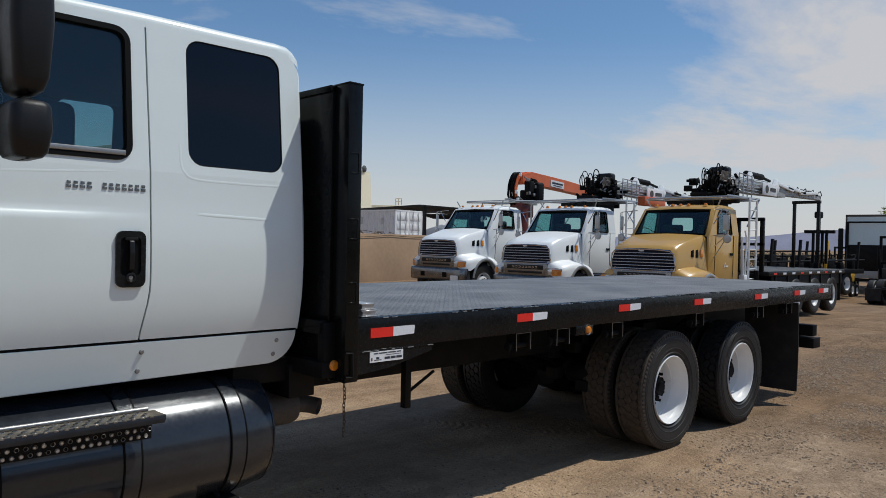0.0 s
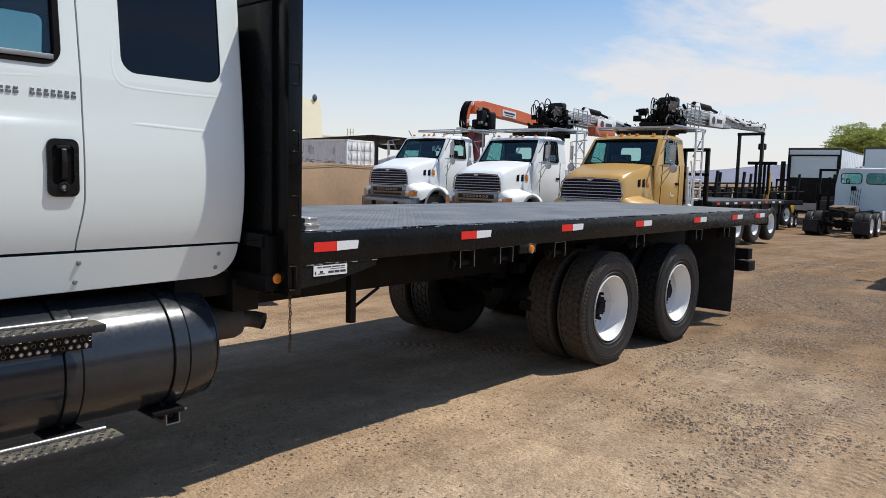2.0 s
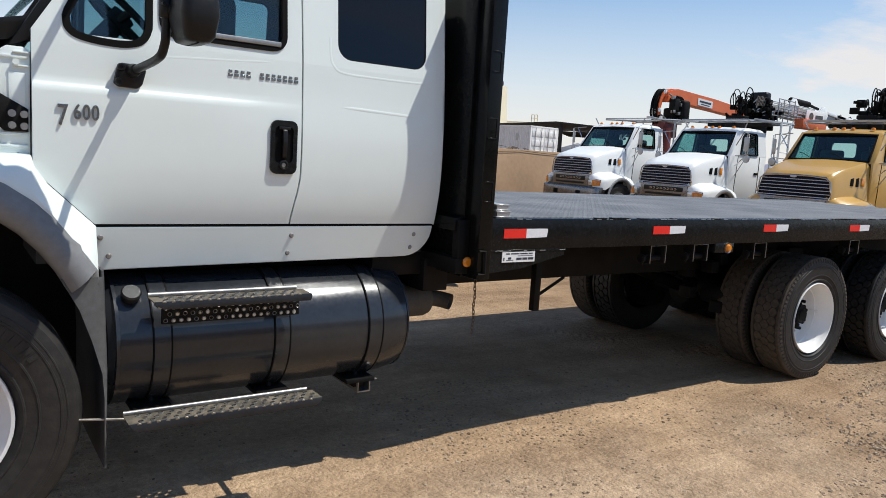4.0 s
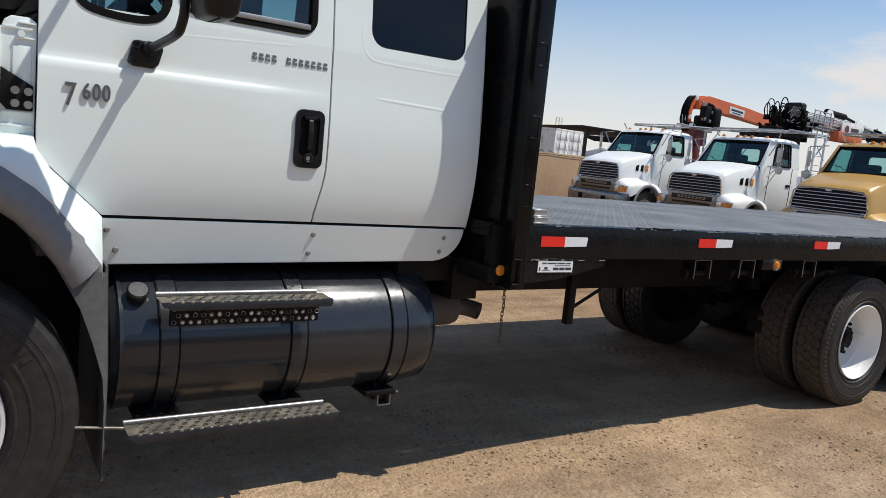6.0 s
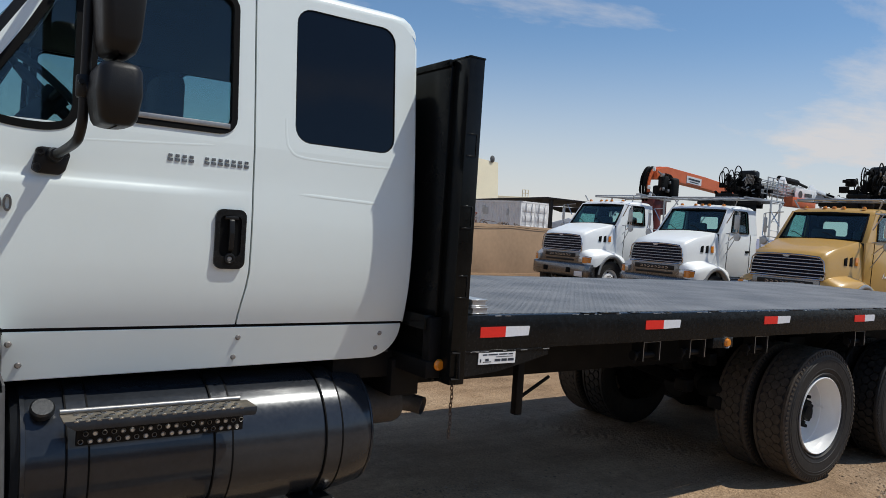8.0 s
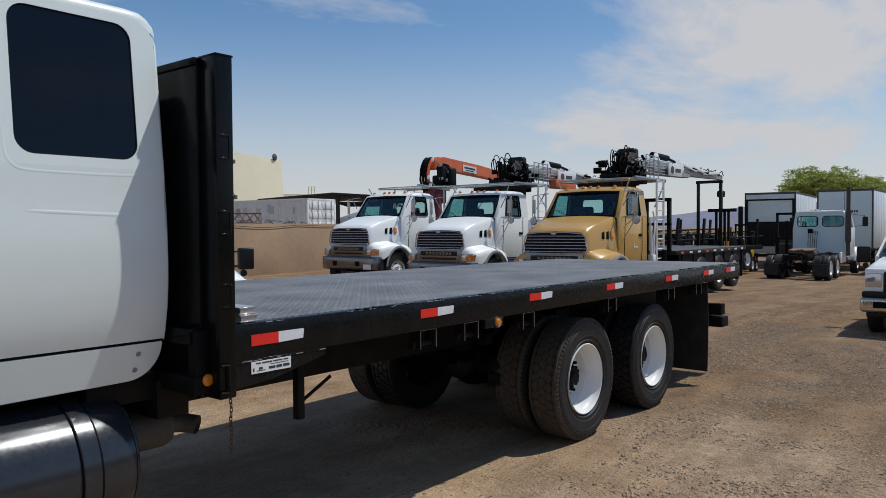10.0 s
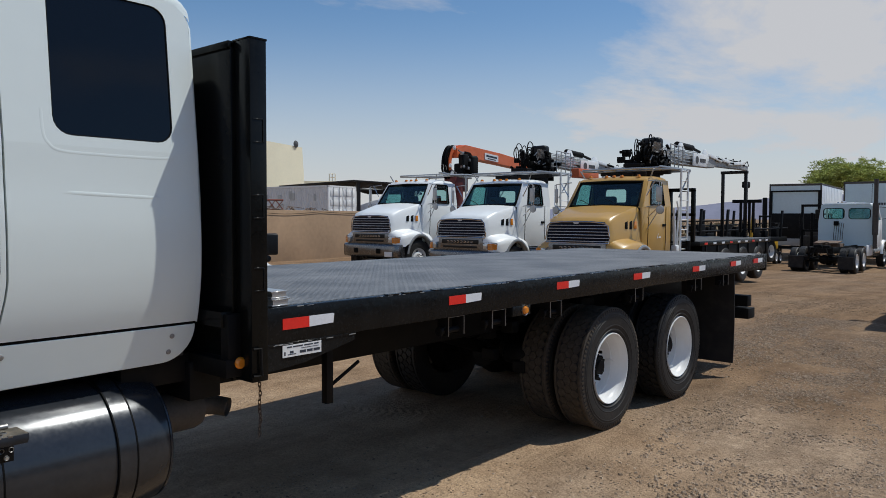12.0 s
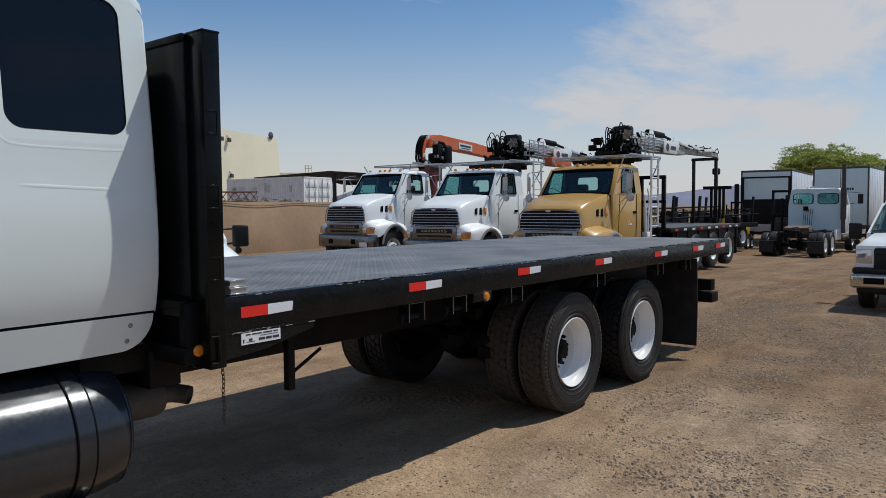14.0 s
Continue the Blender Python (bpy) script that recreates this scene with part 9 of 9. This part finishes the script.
def shed():
    t = thing("open_shed", "open steel shed with a dark rusty pitched roof", "shed", pose(0, 0, 0))
    bm = B()
    e = [(32.2, 42.6, 3.98), (31.95, 34.1, 4.14), (37.0, 31.0, 3.86)]
    back = Vector((9, 8, 0.0))
    for p, q in zip(e, e[1:]):
        p, q = Vector(p), Vector(q)
        slab(bm, [p, q, q + back, p + back], (0, 0, 0.10))
    part("roof", bm, ROOF_DARK, t, "dark rusty sheet roof")
    for k, p in enumerate((Vector((32.4, 34.1, 0)), Vector((35.5, 32.2, 0)), Vector((36.8, 31.4, 0)), Vector((40, 37, 0)), Vector((32.4, 41, 0)))):
        bm = B()
        box(bm, p.x - 0.1, p.x + 0.1, p.y - 0.1, p.y + 0.1, -0.5, 4.1 if k == 0 else 3.85, 0.01)
        part("post", bm, ROOF_DARK, t)
    bm = B()
    for k in range(5):
        p = Vector((33.0, 35.0, 3.6)) + Vector((1.2, 1.0, 0)) * k
        rod(bm, p, p + Vector((3.5, -2.6, 0)), 0.08, 6)
    part("truss", bm, ROOF_DARK, t)


shed()


def white_sheds():
    t = thing("white_tank_shed", "low white sheet-metal building beyond the shed", "building", pose(46, 42, -0.3, 0, 0, -45))
    bm = B()
    slab(bm, [(-6, 0, 0), (6, 0, 0), (6, 0, 2.6), (3, 0, 3.6), (0, 0, 2.6), (-3, 0, 3.6), (-6, 0, 2.6)], (0, 8, 0), 0.03)
    part("wall", bm, TRAILER_WHITE, t)


white_sheds()


def building():
    t = thing("cream_building", "tall cream stucco building with a roof dish", "building", pose(45.4, 55.5, -0.9, 0, 0, 100))
    bm = B()
    loft(bm, [[(0, 0, 0), (0, 22, 0), (14, 22, 0), (14, 0, 0)], [(0.1, 0.7, 9.5), (0.1, 22, 10.4), (14, 22, 10.4), (14, 0.7, 9.5)]])
    part("wall", bm, BUILDING_CREAM, t, "plain cream stucco wall")
    bm = B()
    for y, z in ((7.2, 8.7), (8.1, 8.75), (7.0, 5.5), (12.0, 8.7)):
        bm = B()
        box(bm, -0.28, 0.0, y, y + 0.3, z, z + 0.36, 0.05)
        rod(bm, (-0.2, y + 0.2, z + 0.3), (0.2, y + 0.2, z + 0.7), 0.03, 6)
        part("wall_lamp", bm, GREY_PLASTIC, t)
    bm = B()
    lathe(bm, [(0.0, 0.0), (0.2, 0.03), (0.33, 0.10), (0.35, 0.12), (0.2, 0.06), (0.0, 0.03)], "X", (-0.1, 1.7, 9.75), 20)
    rod(bm, (0.1, 1.7, 9.4), (0.0, 1.7, 9.7), 0.05, 6)
    part("roof_dish", bm, GREY_PLASTIC, t, "grey round roof dish")
    bm = B()
    pipe(bm, [(-0.05, 13.5, 0), (-0.05, 13.5, 9.8)], 0.06, 6)
    part("downpipe", bm, BUILDING_CREAM, t)
    low = thing("yellow_low_building", "low yellow flat-roofed building", "building", pose(62, 58, -0.5, 0, 0, -45))
    bm = B()
    box(bm, -16, -8.1, 0, 10, 0, 6.5, 0.05)
    part("wall", bm, BUILDING_CREAM, low)
    bm = B()
    pipe(bm, [(-8.9, 0.2, 6.4), (-8.9, 0.2, 7.35), (-8.2, 0.2, 7.35), (-8.2, 0.2, 6.4)], 0.06, 6)
    pipe(bm, [(-8.55, 0.2, 6.4), (-8.55, 0.2, 7.35)], 0.05, 6)
    pipe(bm, [(-8.9, 0.2, 6.95), (-8.2, 0.2, 6.95)], 0.04, 6)
    part("roof_hatch_rail", bm, BUILDING_CREAM, low)


building()


def tree(at, label, seed, wide, tall):
    """A spreading desert tree: forked limbs and a ragged crown of small leaf clumps."""
    t = thing("tree", label, "tree", at)
    rnd = random.Random(seed)
    bm = B()
    tips = []

    def grow(p, d, r, n):
        q = p + d
        rod(bm, p, q, r, 7, r * 0.7)
        if n == 0:
            tips.append(q)
            return
        for _ in range(3 if n > 1 else 2):
            e = Vector((d.x + rnd.uniform(-0.8, 0.8) * d.length, d.y + rnd.uniform(-0.8, 0.8) * d.length, d.z * 0.75 + rnd.uniform(-0.1, 0.25) * d.length)) * rnd.uniform(0.65, 0.85)
            grow(q, e, r * 0.62, n - 1)

    grow(Vector((0, 0, 0)), Vector((0.1, 0, tall * 0.28)), 0.22, 4)
    # fit the limbs to the crown's spread
    s = Vector((wide / 2 / max(0.1, max(abs(q.x) for q in tips)), wide / 2 / max(0.1, max(abs(q.y) for q in tips)), tall / max(q.z for q in tips)))
    for v in bm.verts:
        v.co = Vector((v.co.x * s.x * 0.86, v.co.y * s.y * 0.86, v.co.z * s.z * 0.89))
    part("trunk", bm, BARK, t, "dark rough trunk and limbs")
    for _ in range(9):
        tips.append(Vector((rnd.uniform(-0.4, 0.4) * max(q.x for q in tips), rnd.uniform(0.42, 1.0) * max(q.y for q in tips), rnd.uniform(0.70, 0.86) * max(q.z for q in tips))))
    verts, faces = [], []
    top, across = max(p.z for p in tips), (max(abs(q.x) for q in tips), max(abs(q.y) for q in tips))
    # leaf sprays on twigs that spread from each limb's tip, closest near the crown's upper face
    for p in tips:
        c = Vector((p.x * wide / 2 / across[0] * 0.86, p.y * wide / 2 / across[1] * 0.86, p.z * tall / top * 0.86))
        far_out = math.hypot(c.x, c.y) / (wide / 2)
        if far_out > 0.6:
            c.x, c.y = (v * (0.6 + 0.3 * (far_out - 0.6)) / far_out for v in (c.x, c.y))
        R = rnd.uniform(0.75, 1.25)
        for _ in range(26):
            u = Vector((rnd.gauss(0, 0.48), rnd.gauss(0, 0.48), rnd.gauss(0.10, 0.24))) * R
            way = Vector((u.x, u.y, 0.25 - 0.5 * rnd.random())).normalized()
            for _ in range(60):
                o = c + u + way * rnd.uniform(-0.32, 0.32) + Vector((rnd.gauss(0, 0.10), rnd.gauss(0, 0.10), rnd.gauss(0, 0.055)))
                a, b2 = Vector((rnd.uniform(-1, 1), rnd.uniform(-1, 1), rnd.uniform(-0.5, 0.5))).normalized(), Vector((rnd.uniform(-1, 1), rnd.uniform(-1, 1), rnd.uniform(-1, 1))).normalized()
                k, sz = len(verts), rnd.uniform(0.04, 0.095)
                verts.extend([o - a * sz, o + b2 * sz * 0.5, o + a * sz, o - b2 * sz * 0.5])
                faces.append((k, k + 1, k + 2, k + 3))
    me = bpy.data.meshes.new("crown")
    me.from_pydata(verts, [], faces)
    me.materials.append(LEAF)
    o = new("crown", me)
    o.parent = t
    tagged(o, "ragged olive-green crown of fine leaves", kind="stuff")


tree(pose(56, 8.55, -0.6), "wide olive-green desert tree behind the trailers", 5, 8.0, 7.2)


def mountains():
    bm = B()
    rows = [[], []]
    for k in range(241):
        a = 2 * math.pi * k / 240
        d = 2300
        h = 26 + 18 * noise.noise(Vector((math.cos(a) * 4, math.sin(a) * 4, 2))) + 10 * noise.noise(Vector((math.cos(a) * 19, math.sin(a) * 19, 5)))
        h += 52 * math.exp(-((math.degrees(a) - 12) / 12.0) ** 2)
        rows[0].append((d * math.cos(a), d * math.sin(a), -8))
        rows[1].append(((d + 120) * math.cos(a), (d + 120) * math.sin(a), max(6, h)))
    sheet(bm, rows)
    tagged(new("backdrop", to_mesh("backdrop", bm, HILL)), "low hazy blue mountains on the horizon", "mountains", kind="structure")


mountains()


def scrub():
    """Dry brush and far fence line on the flat beyond the yard."""
    rnd = random.Random(8)
    verts, faces = [], []
    for i in range(900):
        a, d = radians(rnd.uniform(2, 70)), rnd.uniform(70, 320)
        c = Vector((d * math.cos(a), d * math.sin(a), -0.6))
        for _ in range(10):
            o = c + Vector((rnd.gauss(0, 0.5), rnd.gauss(0, 0.5), abs(rnd.gauss(0.4, 0.35))))
            v1, v2 = Vector((rnd.uniform(-1, 1), rnd.uniform(-1, 1), rnd.uniform(-1, 1))) * 0.3, Vector((rnd.uniform(-1, 1), rnd.uniform(-1, 1), rnd.uniform(-1, 1))) * 0.3
            k = len(verts)
            verts.extend([o - v1, o + v2, o + v1, o - v2])
            faces.append((k, k + 1, k + 2, k + 3))
    me = bpy.data.meshes.new("dry_brush")
    me.from_pydata(verts, [], faces)
    me.materials.append(SCRUB)
    tagged(new("dry_brush", me), "sparse dry brush on the far flat", "brush", kind="stuff")


scrub()
